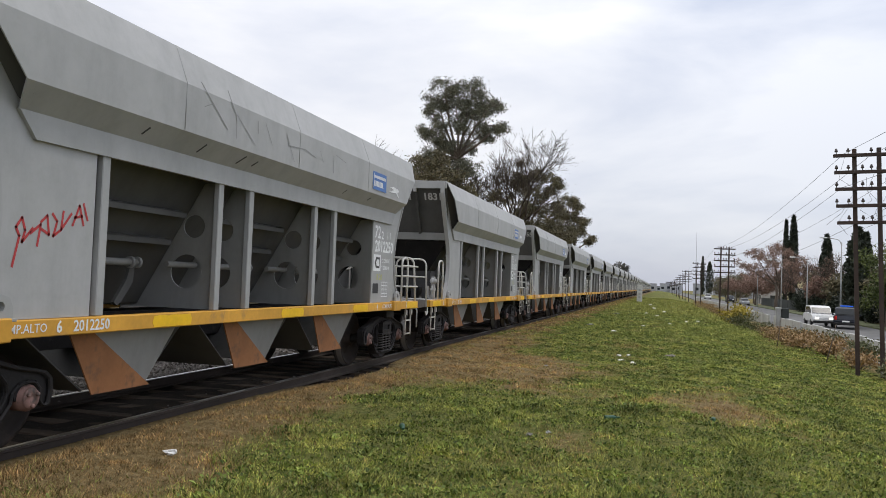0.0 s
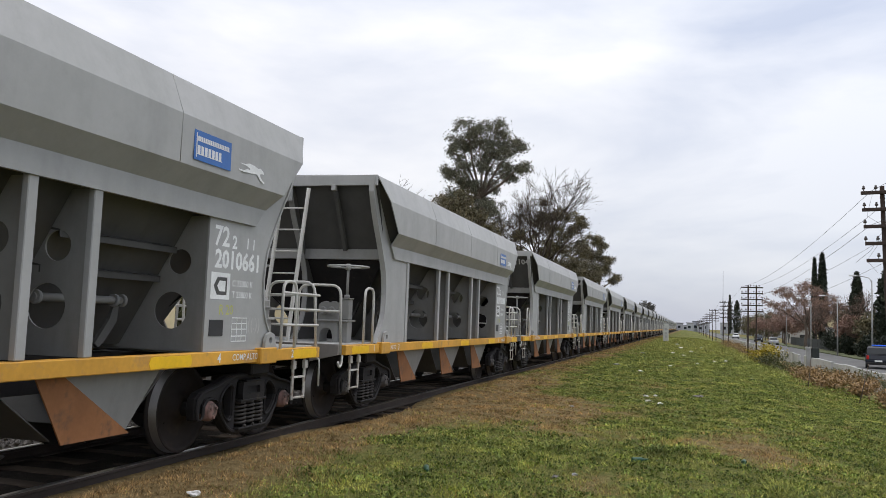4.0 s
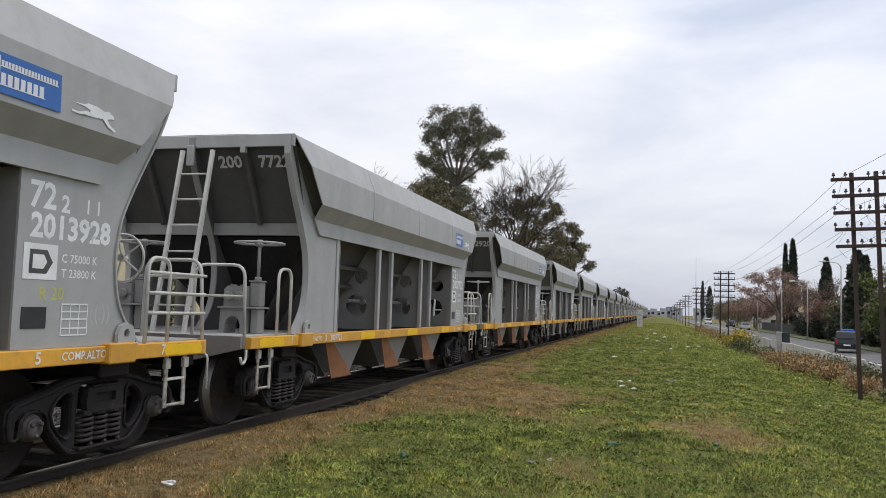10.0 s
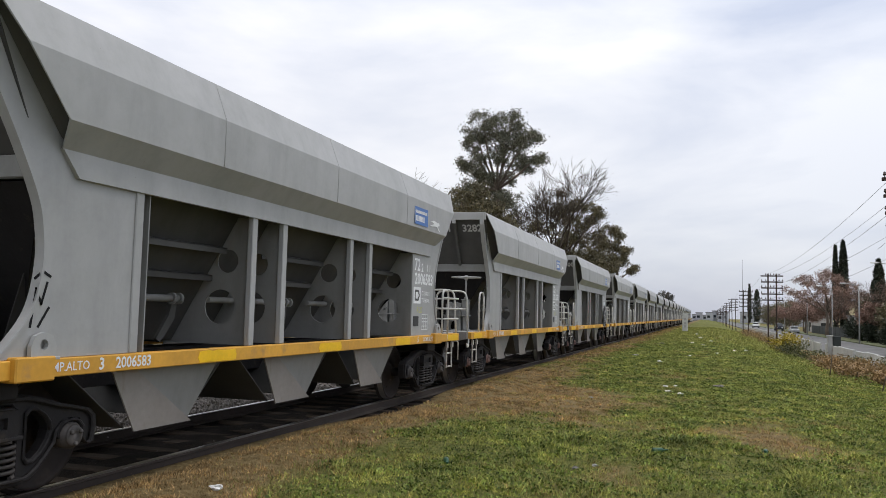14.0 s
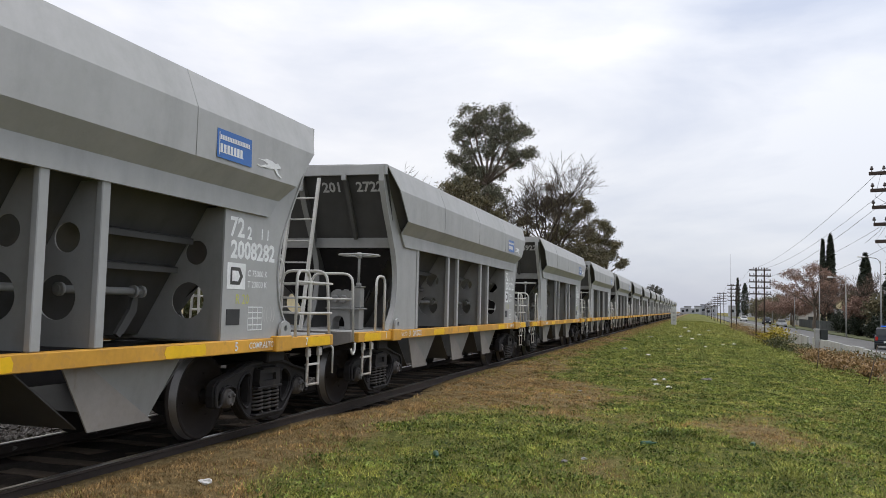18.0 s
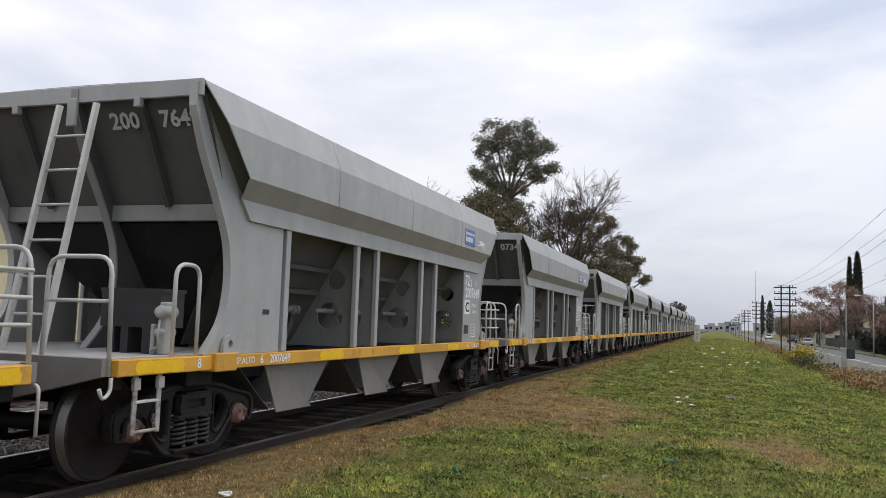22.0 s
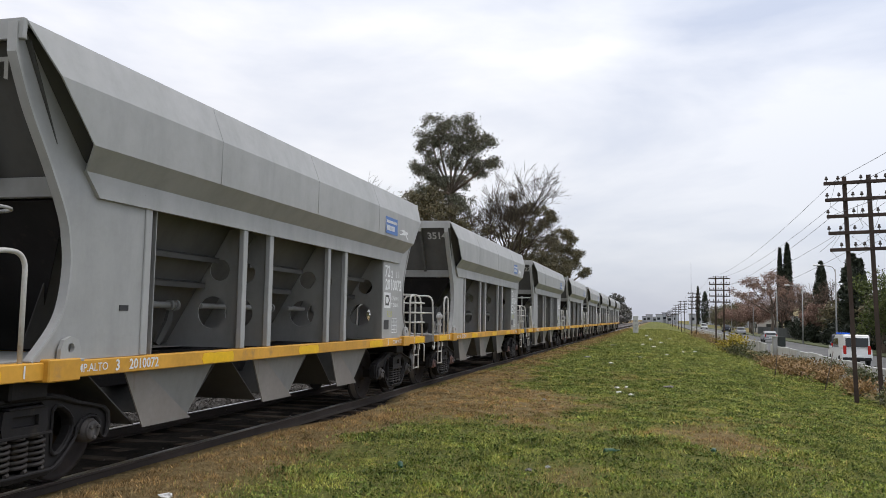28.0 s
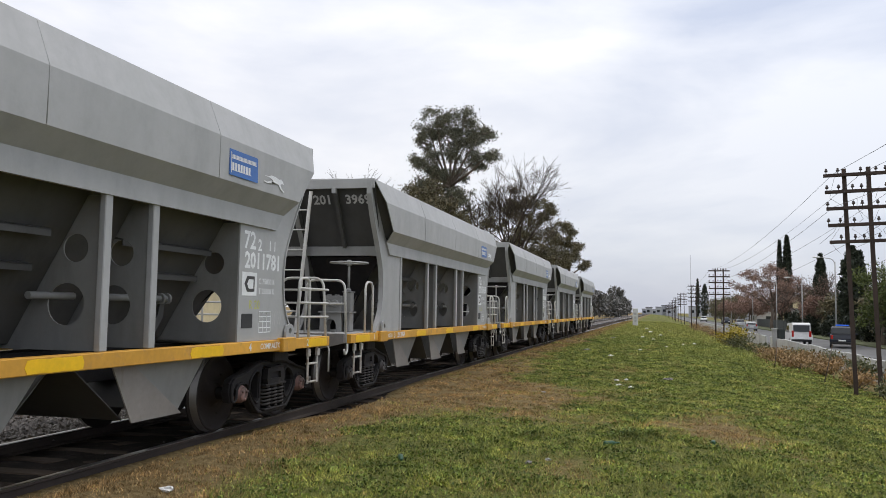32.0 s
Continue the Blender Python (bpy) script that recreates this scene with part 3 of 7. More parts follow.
def wagon_meshes():
    # roof and side facets: rings of (half width, height, half length)
    ring = [(0.0, 3.985, 5.64), (0.7, 3.978, 5.64), (1.372, 3.95, 5.64), (1.526, 3.547, 5.39), (1.520, 3.053, 4.93), (1.336, 2.842, 4.80)]
    bm = bmesh.new()
    cuts = [-1.0, -0.524, 0.002, 0.5, 1.0]
    line = [(-x, z, h) for x, z, h in ring[:0:-1]] + ring
    rows = [[bm.verts.new((x, hl * c, z)) for c in cuts] for x, z, hl in line]
    for a, b in zip(rows, rows[1:]):
        for k in range(len(cuts) - 1):
            bm.faces.new((a[k], a[k + 1], b[k + 1], b[k]))
    thicken(bm, 0.014)
    M["shell"] = mesh_of("shell", bm, GREY)
    bm = bmesh.new()
    tube(bm, [(1.373, 0, 3.95), (1.527, 0, 3.547), (1.521, 0, 3.06)], 0.005, 4)
    M["seam"] = mesh_of("weld_seam", bm, GREY)
    for s, key in ((1, "band"), (-1, "band_b")):
        bm = bmesh.new()
        prism(bm, [(-4.80, 2.85), (-4.60, 2.63), (4.60, 2.63), (4.80, 2.85)], "x", s * 1.300, s * 1.345)
        M[key] = mesh_of(key, bm, GREY)
    # plates at the ends of each side, with the swept edge
    def plate(x0, x1, inner, mat_):
        b = bmesh.new()
        prism(b, EDGE + [(-4.75, 3.93), (-4.6, 2.80), (inner, 2.66), (inner, 1.15)], "x", x0, x1)
        return b
    M["plate"] = mesh_of("side_plate", plate(1.283, 1.306, -3.80, GREY), GREY)
    M["plate_rear"] = mesh_of("side_plate", plate(1.283, 1.306, -3.68, GREY), GREY)
    bm = bmesh.new()
    # edge strip welded along the swept edge
    rows = []
    for k, (y, z) in enumerate(EDGE):
        (ya, za), (yb, zb) = EDGE[max(k - 1, 0)], EDGE[min(k + 1, len(EDGE) - 1)]
        d = Vector((yb - ya, zb - za)).normalized() * 0.012
        rows.append([bm.verts.new((x, y + w * d.y, z - w * d.x)) for x, w in ((1.235, 1), (1.328, 1), (1.328, -1), (1.235, -1))])
    for a, b in zip(rows, rows[1:]):
        for k in range(4):
            bm.faces.new((a[k], a[(k + 1) % 4], b[(k + 1) % 4], b[k]))
    bm.faces.new(rows[0][::-1])
    bm.faces.new(rows[-1])
    M["edge_strip"] = mesh_of("edge_strip", bm, GREY)
    M["web_strip"] = M["edge_strip"].copy()
    # darker copy of the edge strip: the recess's shade is in its colour
    M["web_strip"].materials[0] = DUSTY_SHADED
    # sheet that closes the shell's open end back to the swept edge
    for s, key in ((1, "gusset"), (-1, "gusset_b")):
        bm = bmesh.new()
        a, b, c, d, f, g = [bm.verts.new((s * x, y, z)) for x, y, z in ((1.31, -5.6, 3.90), (1.36, -5.42, 3.93), (1.508, -5.12, 3.547), (1.502, -4.68, 3.06), (1.31, -4.80, 2.95), (1.322, -4.66, 2.85))]
        bm.faces.new((a, b, c))
        bm.faces.new((a, c, d))
        bm.faces.new((a, d, f))
        bm.faces.new((f, d, g))
        thicken(bm, 0.008)
        # the darkened grey puts the shell overhang's shade into this sheet
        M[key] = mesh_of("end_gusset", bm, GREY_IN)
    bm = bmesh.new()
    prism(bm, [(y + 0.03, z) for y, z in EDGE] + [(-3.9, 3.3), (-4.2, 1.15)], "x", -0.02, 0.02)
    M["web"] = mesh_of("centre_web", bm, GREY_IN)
    bm = bmesh.new()
    softbox(bm, 1.255, 1.325, -0.055, 0.055, 1.15, 2.64, 0.008)
    M["post"] = mesh_of("side_post", bm, GREY)
    # cross bulkhead with round holes on both sides
    M["bulkhead"] = bulkhead_mesh()
    # inner sheets: long slopes, end slopes, floor saddles
    bm = bmesh.new()
    for s in (-1, 1):
        vs = [bm.verts.new(p) for p in ((s * 1.27, -4.7, 3.02), (s * 1.27, 4.7, 3.02), (s * 0.36, 4.2, 1.2), (s * 0.36, -4.2, 1.2))]
        bm.faces.new(vs)
    thicken(bm, 0.012)
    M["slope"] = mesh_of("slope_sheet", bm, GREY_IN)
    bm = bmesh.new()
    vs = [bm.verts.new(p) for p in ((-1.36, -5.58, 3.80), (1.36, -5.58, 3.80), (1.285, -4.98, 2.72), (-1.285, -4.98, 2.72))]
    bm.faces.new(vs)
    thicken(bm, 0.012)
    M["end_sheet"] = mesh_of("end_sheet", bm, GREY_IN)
    bm = bmesh.new()
    softbox(bm, -1.372, 1.372, -5.68, -5.63, 3.785, 3.962, 0.006)
    M["end_cap"] = mesh_of("end_top_plate", bm, GREY)
    # lower end sheet in black: stands for the deep shade under the end beam
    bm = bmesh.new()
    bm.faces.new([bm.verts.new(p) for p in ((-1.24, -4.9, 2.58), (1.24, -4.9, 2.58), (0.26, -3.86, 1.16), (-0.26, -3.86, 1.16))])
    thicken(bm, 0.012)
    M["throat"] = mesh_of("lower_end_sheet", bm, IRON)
    bm = bmesh.new()
    softbox(bm, -1.283, 1.283, -5.03, -4.94, 2.585, 2.765, 0.006)
    # the darker enamel carries the top overhang's shade on the beam
    M["end_beam"] = mesh_of("end_beam", bm, DUSTY_SHADED)
    bm = bmesh.new()
    prism(bm, [(-0.035, 0.0), (0.035, 0.0), (0.03, -0.07), (-0.03, -0.07)], "y", 0, 1.15)
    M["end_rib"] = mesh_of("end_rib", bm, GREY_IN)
    bm = bmesh.new()
    softbox(bm, -0.04, 0.04, -5.70, -5.63, 3.70, 3.80, 0.006)
    M["rib_head"] = mesh_of("rib_head", bm, GREY)
    bm = bmesh.new()
    softbox(bm, -0.05, 0.05, -5.735, -5.69, 3.52, 3.82, 0.008)
    M["web_head"] = mesh_of("web_head", bm, GREY)
    for key, z, r in (("angle_hi", 2.30, 0.0), ("angle_lo", 1.98, 0.0)):
        bm = bmesh.new()
        x = 0.2 + (z - 1.2) / 1.82 * 1.07
        prism(bm, [(x, z), (x + 0.11, z - 0.02), (x + 0.11, z - 0.035), (x - 0.02, z - 0.02)], "y", 0.0, 1.75)
        prism(bm, [(x + 0.095, z - 0.02), (x + 0.11, z - 0.02), (x + 0.11, z - 0.09), (x + 0.095, z - 0.09)], "y", 0.0, 1.75)
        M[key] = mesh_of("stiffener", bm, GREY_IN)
    bm = bmesh.new()
    tube(bm, [(0.66, 0, 1.67), (0.66, 1.22, 1.67)], 0.04, 10)
    for y in (0.02, 1.08, 1.20):
        tube(bm, [(0.66, y, 1.67), (0.66, y + 0.04, 1.67)], 0.066, 10)
    M["pipe"] = mesh_of("operating_shaft", bm, DUSTY_SHADED)
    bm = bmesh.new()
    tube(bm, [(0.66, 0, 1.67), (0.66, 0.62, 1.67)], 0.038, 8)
    M["pipe_short"] = mesh_of("operating_shaft", bm, DUSTY_SHADED)
    bm = bmesh.new()
    prism(bm, [(0.0, 1.62), (0.07, 1.60), (0.05, 1.42), (-0.12, 1.22), (-0.2, 1.16), (-0.26, 1.2), (-0.06, 1.45)], "x", 0.56, 0.60)
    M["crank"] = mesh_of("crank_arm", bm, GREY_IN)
    bm = bmesh.new()
    softbox(bm, 1.215, 1.345, -6.60, 6.56, 0.995, 1.145, 0.008)
    M["sill"] = mesh_of("side_sill", bm, YELLOW)
    bm = bmesh.new()
    rnd = random.Random(77)
    up = [(-0.33 + 0.66 * k / 8, 1.134 - 0.016 * rnd.random()) for k in range(9)]
    down = [(0.33 - 0.66 * k / 8 + 0.03 * rnd.random(), 1.004 + 0.016 * rnd.random()) for k in range(9)]
    prism(bm, up + [(0.36, 1.075)] + down + [(-0.36, 1.06)], "x", 1.335, 1.348)
    M["sill_patch"] = mesh_of("reflective_patch", bm, YELLOW_NEW)
    bm = bmesh.new()
    softbox(bm, 1.18, 1.40, -0.20, 0.20, 0.975, 1.17, 0.012)
    M["bracket"] = mesh_of("corner_bracket", bm, YELLOW)
    bm = bmesh.new()
    loop_fill(bm, [(-0.13, 1.14), (0.13, 1.14), (0.13, 1.25), (0.09, 1.33), (0.0, 1.36), (-0.09, 1.33), (-0.13, 1.25)], [circle(0.0, 1.26, 0.042, 14)], "x", 1.325, 1.365)
    softbox(bm, 1.29, 1.39, -0.15, 0.15, 1.14, 1.165, 0.004)
    M["lug"] = mesh_of("lifting_lug", bm, GREY)
    # chutes
    for key, m_ in (("chute_rust", RUST), ("chute_dull", DULL)):
        bm = bmesh.new()
        a = [(1.20, -0.83, 1.0), (1.20, -0.52, 1.0), (1.165, 0.46, 0.395), (1.165, -0.44, 0.395)]
        bm.faces.new([bm.verts.new(p) for p in a])
        thicken(bm, 0.016)
        M[key] = mesh_of("chute_apron", bm, m_)
    bm = bmesh.new()
    bm.faces.new([bm.verts.new(p) for p in ((1.195, -0.52, 1.0), (1.195, 0.86, 1.0), (1.09, 0.50, 0.42))])
    bm.faces.new([bm.verts.new(p) for p in ((1.198, -0.53, 1.0), (1.167, 0.47, 0.395), (1.09, 0.50, 0.42))])
    thicken(bm, 0.014)
    M["chute_side"] = mesh_of("chute_cheek", bm, DUSTY_SHADED)
    bm = bmesh.new()
    top, low = 1.05, 0.42
    for y0, y1 in ((-1.42, -0.47), (1.05, 0.47)):
        bm.faces.new([bm.verts.new(p) for p in ((-1.18, y0, top), (1.18, y0, top), (1.10, y1, low), (-1.10, y1, low))])
    thicken(bm, 0.012)
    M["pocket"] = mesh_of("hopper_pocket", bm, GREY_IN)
    # underframe
    bm = bmesh.new()
    softbox(bm, -0.22, 0.22, -6.72, 6.72, 0.72, 1.10, 0.01)
    M["underframe"] = mesh_of("centre_sill", bm, IRON)
    bm = bmesh.new()
    softbox(bm, -1.21, 1.21, -0.08, 0.08, 0.86, 1.10, 0.01)
    M["crossbeam"] = mesh_of("crossbeam", bm, IRON)
    bm = bmesh.new()
    softbox(bm, -1.2, 1.2, -0.22, 0.22, 0.82, 1.04, 0.02)
    M["body_bolster"] = mesh_of("body_bolster", bm, IRON)
    bm = bmesh.new()
    softbox(bm, -1.21, 1.21, -6.58, -4.05, 1.10, 1.16, 0.006)
    M["platform"] = mesh_of("end_platform", bm, GREY)
    bm = bmesh.new()
    prism(bm, [(-1.25, 1.155), (-1.25, 1.0), (-0.35, 0.74), (0.35, 0.74), (1.25, 1.0), (1.25, 1.155)], "y", -6.70, -6.60)
    M["headstock"] = mesh_of("headstock", bm, DULL)
    # ladder
    bm = bmesh.new()
    for x in (-0.24, 0.24):
        prism(bm, [(-5.86, 3.72), (-5.80, 3.72), (-6.30, 1.16), (-6.36, 1.16)], "x", x - 0.022, x + 0.022)
    M["ladder_rails"] = mesh_of("stile", bm, RAIL_WHITE)
    bm = bmesh.new()
    tube(bm, [(-0.24, 0, 0), (0.24, 0, 0)], 0.014, 6)
    M["rung"] = mesh_of("rung", bm, RAIL_WHITE)
    # rails
    bm = bmesh.new()
    tube(bm, bend([(0.50, -6.62, 1.02), (0.52, -6.62, 2.06), (1.22, -6.62, 2.06), (1.26, -6.62, 1.0)], 0.16), 0.021, 8)
    tube(bm, [(0.51, -6.62, 1.66), (1.235, -6.62, 1.66)], 0.018, 8)
    M["rail_big"] = mesh_of("end_handrail", bm, RAIL_WHITE)
    bm = bmesh.new()
    tube(bm, bend([(0.46, 6.60, 1.02), (0.48, 6.60, 2.06), (1.20, 6.60, 2.06), (1.27, 6.60, 1.0)], 0.16), 0.021, 8)
    for z in (1.44, 1.66, 1.87):
        tube(bm, [(0.47, 6.60, z), (1.235, 6.60, z)], 0.017, 8)
    M["rail_rear"] = mesh_of("end_handrail", bm, RAIL_WHITE)
    bm = bmesh.new()
    tube(bm, bend([(1.30, -0.195, 1.02), (1.30, -0.195, 2.06), (1.30, 0.195, 2.06), (1.30, 0.195, 1.02)], 0.16, 6), 0.022, 8)
    M["loop"] = mesh_of("grab_loop", bm, RAIL_WHITE)
    bm = bmesh.new()
    tube(bm, bend([(1.32, -0.19, 1.0), (1.32, -0.19, 2.02), (1.32, 0.19, 2.02), (1.32, 0.19, 1.0)], 0.15, 6), 0.021, 8)
    for z in (1.45, 1.66, 1.87):
        tube(bm, [(1.32, -0.19, z), (1.32, 0.9, z)], 0.017, 8)
    M["loop_rear"] = mesh_of("grab_loop", bm, RAIL_WHITE)
    # step
    bm = bmesh.new()
    for y in (-0.17, 0.17):
        softbox(bm, 1.275, 1.295, y - 0.03, y + 0.03, 0.45, 1.0, 0.004)
        softbox(bm, 1.27, 1.315, y - 0.045, y + 0.045, 0.86, 0.97, 0.005)
    tube(bm, [(1.285, -0.18, 0.475), (1.285, 0.18, 0.475)], 0.017, 6)
    M["step"] = mesh_of("foot_step", bm, STEP_BAR)
    bm = bmesh.new()
    softbox(bm, 1.24, 1.30, -0.165, 0.165, 0.735, 0.76, 0.004)
    M["tread"] = mesh_of("tread", bm, RAIL_WHITE)
    bm = bmesh.new()
    tube(bm, bend([(1.29, 0, 0.99), (1.29, 0.0, 0.86), (1.29, -0.10, 0.80), (1.29, -0.14, 0.9)], 0.06), 0.018, 6)
    M["hook"] = mesh_of("tow_hook", bm, RAIL_WHITE)
    bm = bmesh.new()
    tube(bm, bend([(0.9, 6.70, 0.98), (1.28, 6.70, 0.98), (1.28, 6.70, 0.58)], 0.06), 0.016, 6)
    M["lever"] = mesh_of("uncoupling_lever", bm, RAIL_WHITE)
    # gear stand with its handwheel (lies flat)
    bm = bmesh.new()
    prism(bm, [(-0.29, 1.16), (-0.20, 1.16), (-0.20, 1.28), (-0.17, 1.355), (-0.12, 1.39), (-0.05, 1.39), (0.0, 1.355), (0.03, 1.28), (0.03, 1.16), (0.13, 1.16), (0.115, 1.50), (-0.275, 1.50)], "y", -0.15, 0.15)
    softbox(bm, -0.31, 0.29, -0.19, 0.19, 1.50, 1.525, 0.005)
    softbox(bm, 0.16, 0.27, -0.10, 0.10, 1.16, 1.50, 0.01)
    M["stand"] = mesh_of("gear_stand", bm, DUSTY_SHADED)
    bm = bmesh.new()
    prism(bm, [(-0.24, 1.525), (0.12, 1.525), (0.12, 1.81), (-0.19, 1.81), (-0.24, 1.76)], "y", -0.14, 0.14)
    softbox(bm, -0.26, 0.13, -0.155, 0.155, 1.66, 1.685, 0.004)
    for x in (-0.15, 0.0):
        lathe(bm, [(-0.185, 0.035), (-0.185, 0.06), (-0.17, 0.068), (-0.13, 0.068)], "y", 16, (x, 0, 1.67))
        for k in range(6):
            a = math.pi / 3 * k
            lathe(bm, [(-0.195, 0.008), (-0.17, 0.008)], "y", 6, (x + 0.052 * math.cos(a), 0, 1.67 + 0.052 * math.sin(a)))
    for x in (-0.17, -0.02):
        softbox(bm, x - 0.03, x + 0.03, -0.05, 0.05, 1.81, 1.83, 0.006)
    M["gearbox"] = mesh_of("gearbox", bm, DUSTY_SHADED)
    bm = bmesh.new()
    softbox(bm, 0.125, 0.275, -0.085, 0.085, 1.527, 1.87, 0.012)
    softbox(bm, 0.11, 0.29, -0.10, 0.10, 1.87, 1.89, 0.005)
    tube(bm, [(0.2, 0, 1.88), (0.2, 0, 2.40)], 0.024, 8)
    lathe(bm, [(1.885, 0.05), (1.94, 0.045), (1.945, 0.03)], "z", 10, (0.2, 0, 0))
    M["gear_column"] = mesh_of("spindle", bm, DUSTY_SHADED)
    M["handwheel"] = handwheel_mesh(0.34, GREY)
    M["brakewheel"] = handwheel_mesh(0.27, RAIL_WHITE)
    bm = bmesh.new()
    prism(bm, [(0.36, 1.77), (0.34, 1.77), (0.34, 1.81), (1.10, 1.81), (1.10, 1.77), (1.08, 1.77), (1.08, 1.42), (0.97, 1.42), (0.97, 1.16), (0.88, 1.16), (0.88, 1.42), (0.71, 1.42), (0.71, 1.16), (0.62, 1.16), (0.62, 1.42), (0.54, 1.42), (0.54, 1.16), (0.46, 1.16), (0.46, 1.42), (0.36, 1.42)], "y", -0.19, 0.19)
    M["tank_box"] = mesh_of("equipment_box", bm, BLACKPLATE)
    bm = bmesh.new()
    softbox(bm, 1.12, 1.20, -0.06, 0.06, 1.16, 1.68, 0.015)
    lathe(bm, [(-0.13, 0.0), (-0.13, 0.05), (-0.1, 0.065), (0.1, 0.065)], "y", 14, (1.17, 0, 1.58))
    lathe(bm, [(-0.12, 0.0), (-0.12, 0.04), (0.12, 0.045)], "y", 12, (1.16, 0, 1.38))
    tube(bm, bend([(1.17, -0.1, 1.5), (1.2, -0.16, 1.36), (1.17, -0.1, 1.24), (1.05, -0.05, 1.2)], 0.05), 0.012, 6)
    softbox(bm, 1.02, 1.07, -0.05, 0.05, 1.16, 1.46, 0.01)
    M["valve"] = mesh_of("brake_valve", bm, GREY)
    # running gear
    bm = bmesh.new()
    half = [(0.0, 0.85), (0.38, 0.845), (0.52, 0.82), (0.74, 0.75), (0.98, 0.70), (1.10, 0.67), (1.17, 0.61), (1.185, 0.50), (1.16, 0.37), (1.10, 0.35), (1.06, 0.40), (1.05, 0.52), (0.99, 0.585), (0.89, 0.60), (0.79, 0.585), (0.73, 0.52), (0.71, 0.42), (0.64, 0.33), (0.52, 0.21), (0.44, 0.155), (0.33, 0.13), (0.0, 0.125)]
    M["side_frame"] = side_frame_mesh(half + [(-a, b) for a, b in half[-2:0:-1]])
    # bearing adapter under the pedestal
    bm = bmesh.new()
    prism(bm, [(-0.14, 0.0), (-0.13, 0.10), (-0.08, 0.145), (0.08, 0.145), (0.13, 0.10), (0.14, 0.0), (0.11, -0.02), (-0.11, -0.02)], "x", 0.97, 1.10)
    M["adapter"] = mesh_of("bearing_adapter", bm, IRON)
    # bolster end: an open cast box over the springs
    bm = bmesh.new()
    loop_fill(bm, [(-0.25, 0.53), (0.25, 0.53), (0.27, 0.60), (0.25, 0.745), (-0.25, 0.745), (-0.27, 0.60)], [[(-0.15, 0.60), (0.15, 0.60), (0.15, 0.69), (-0.15, 0.69)]], "x", 1.10, 1.17)
    softbox(bm, 1.10, 1.18, -0.31, 0.31, 0.505, 0.535, 0.006)
    softbox(bm, 1.10, 1.185, -0.2, 0.2, 0.745, 0.765, 0.006)
    M["bolster_end"] = mesh_of("bolster_end", bm, IRON)
    bm = bmesh.new()
    softbox(bm, 0.99, 1.18, -0.34, 0.34, 0.175, 0.205, 0.008)
    M["spring_seat"] = mesh_of("spring_seat", bm, IRON)
    bm = bmesh.new()
    n, turns = 66, 6
    tube(bm, [(1.08 + 0.085 * math.cos(2 * math.pi * turns * k / n), 0.085 * math.sin(2 * math.pi * turns * k / n), 0.215 + 0.285 * k / n) for k in range(n + 1)], 0.019, 5)
    M["spring"] = mesh_of("coil_spring", bm, SPRING)
    bm = bmesh.new()
    softbox(bm, -1.12, 1.13, -0.22, 0.22, 0.56, 0.70, 0.02)
    softbox(bm, 1.0, 1.10, -0.24, 0.24, 0.54, 0.74, 0.01)
    M["bolster"] = mesh_of("bolster", bm, IRON)
    bm = bmesh.new()
    lathe(bm, [(0.96, 0.115), (1.12, 0.115), (1.13, 0.095), (1.15, 0.095), (1.162, 0.088), (1.165, 0.045), (1.16, 0.03), (1.16, 0.0)], "x", 18)
    for k in range(3):
        a = 2.1 * k + 0.5
        lathe(bm, [(1.15, 0.02), (1.182, 0.02), (1.182, 0.0)], "x", 6, (0, 0.06 * math.cos(a), 0.066 * math.sin(a)))
    dark = bm.copy()
    M["cap"] = mesh_of("bearing_cap", bm, CAP)
    M["cap_dark"] = mesh_of("bearing_cap", dark, DARKCAP)
    M["wheel_far"], M["wheel_near"], M["axle"] = wheel_meshes()
    bm = bmesh.new()
    softbox(bm, -0.10, 0.10, -6.99, -6.4, 0.78, 1.0, 0.03)
    softbox(bm, -0.15, 0.13, -7.06, -6.90, 0.74, 1.04, 0.04)
    M["coupler"] = mesh_of("coupler", bm, IRON)
    bm = bmesh.new()
    tube(bm, bend([(-0.35, -6.6, 0.85), (-0.35, -6.85, 0.7), (-0.25, -7.05, 0.5), (-0.15, -7.05, 0.5)], 0.1), 0.022, 6)
    M["hose"] = mesh_of("brake_hose", bm, BLACKPLATE)
    # badges
    bm = bmesh.new()
    box(bm, -0.35, 0.35, -0.155, 0.155, 0, 0.003)
    M["badge"] = mesh_of("badge_panel", bm, BLUE)
    bm = bmesh.new()
    box(bm, -0.315, -0.303, -0.125, 0.125, 0.003, 0.006)
    for x0, x1, y0, y1 in ((-0.303, 0.31, 0.045, 0.095), (-0.303, 0.17, -0.095, 0.0)):
        box(bm, x0, x1, y0, y0 + 0.008, 0.003, 0.006)
        n = round((x1 - x0) / (y1 - y0) * 1.5)
        for k in range(n):
            a = x0 + 0.012 + (x1 - x0 - 0.012) * k / n
            box(bm, a, a + (x1 - x0) / n * 0.68, y0 + 0.008, y1, 0.003, 0.006)
    bmesh.ops.remove_doubles(bm, verts=bm.verts[:], dist=0.0001)
    M["badge_bars"] = mesh_of("badge_sign", bm, WHITEPAINT)
    bm = bmesh.new()
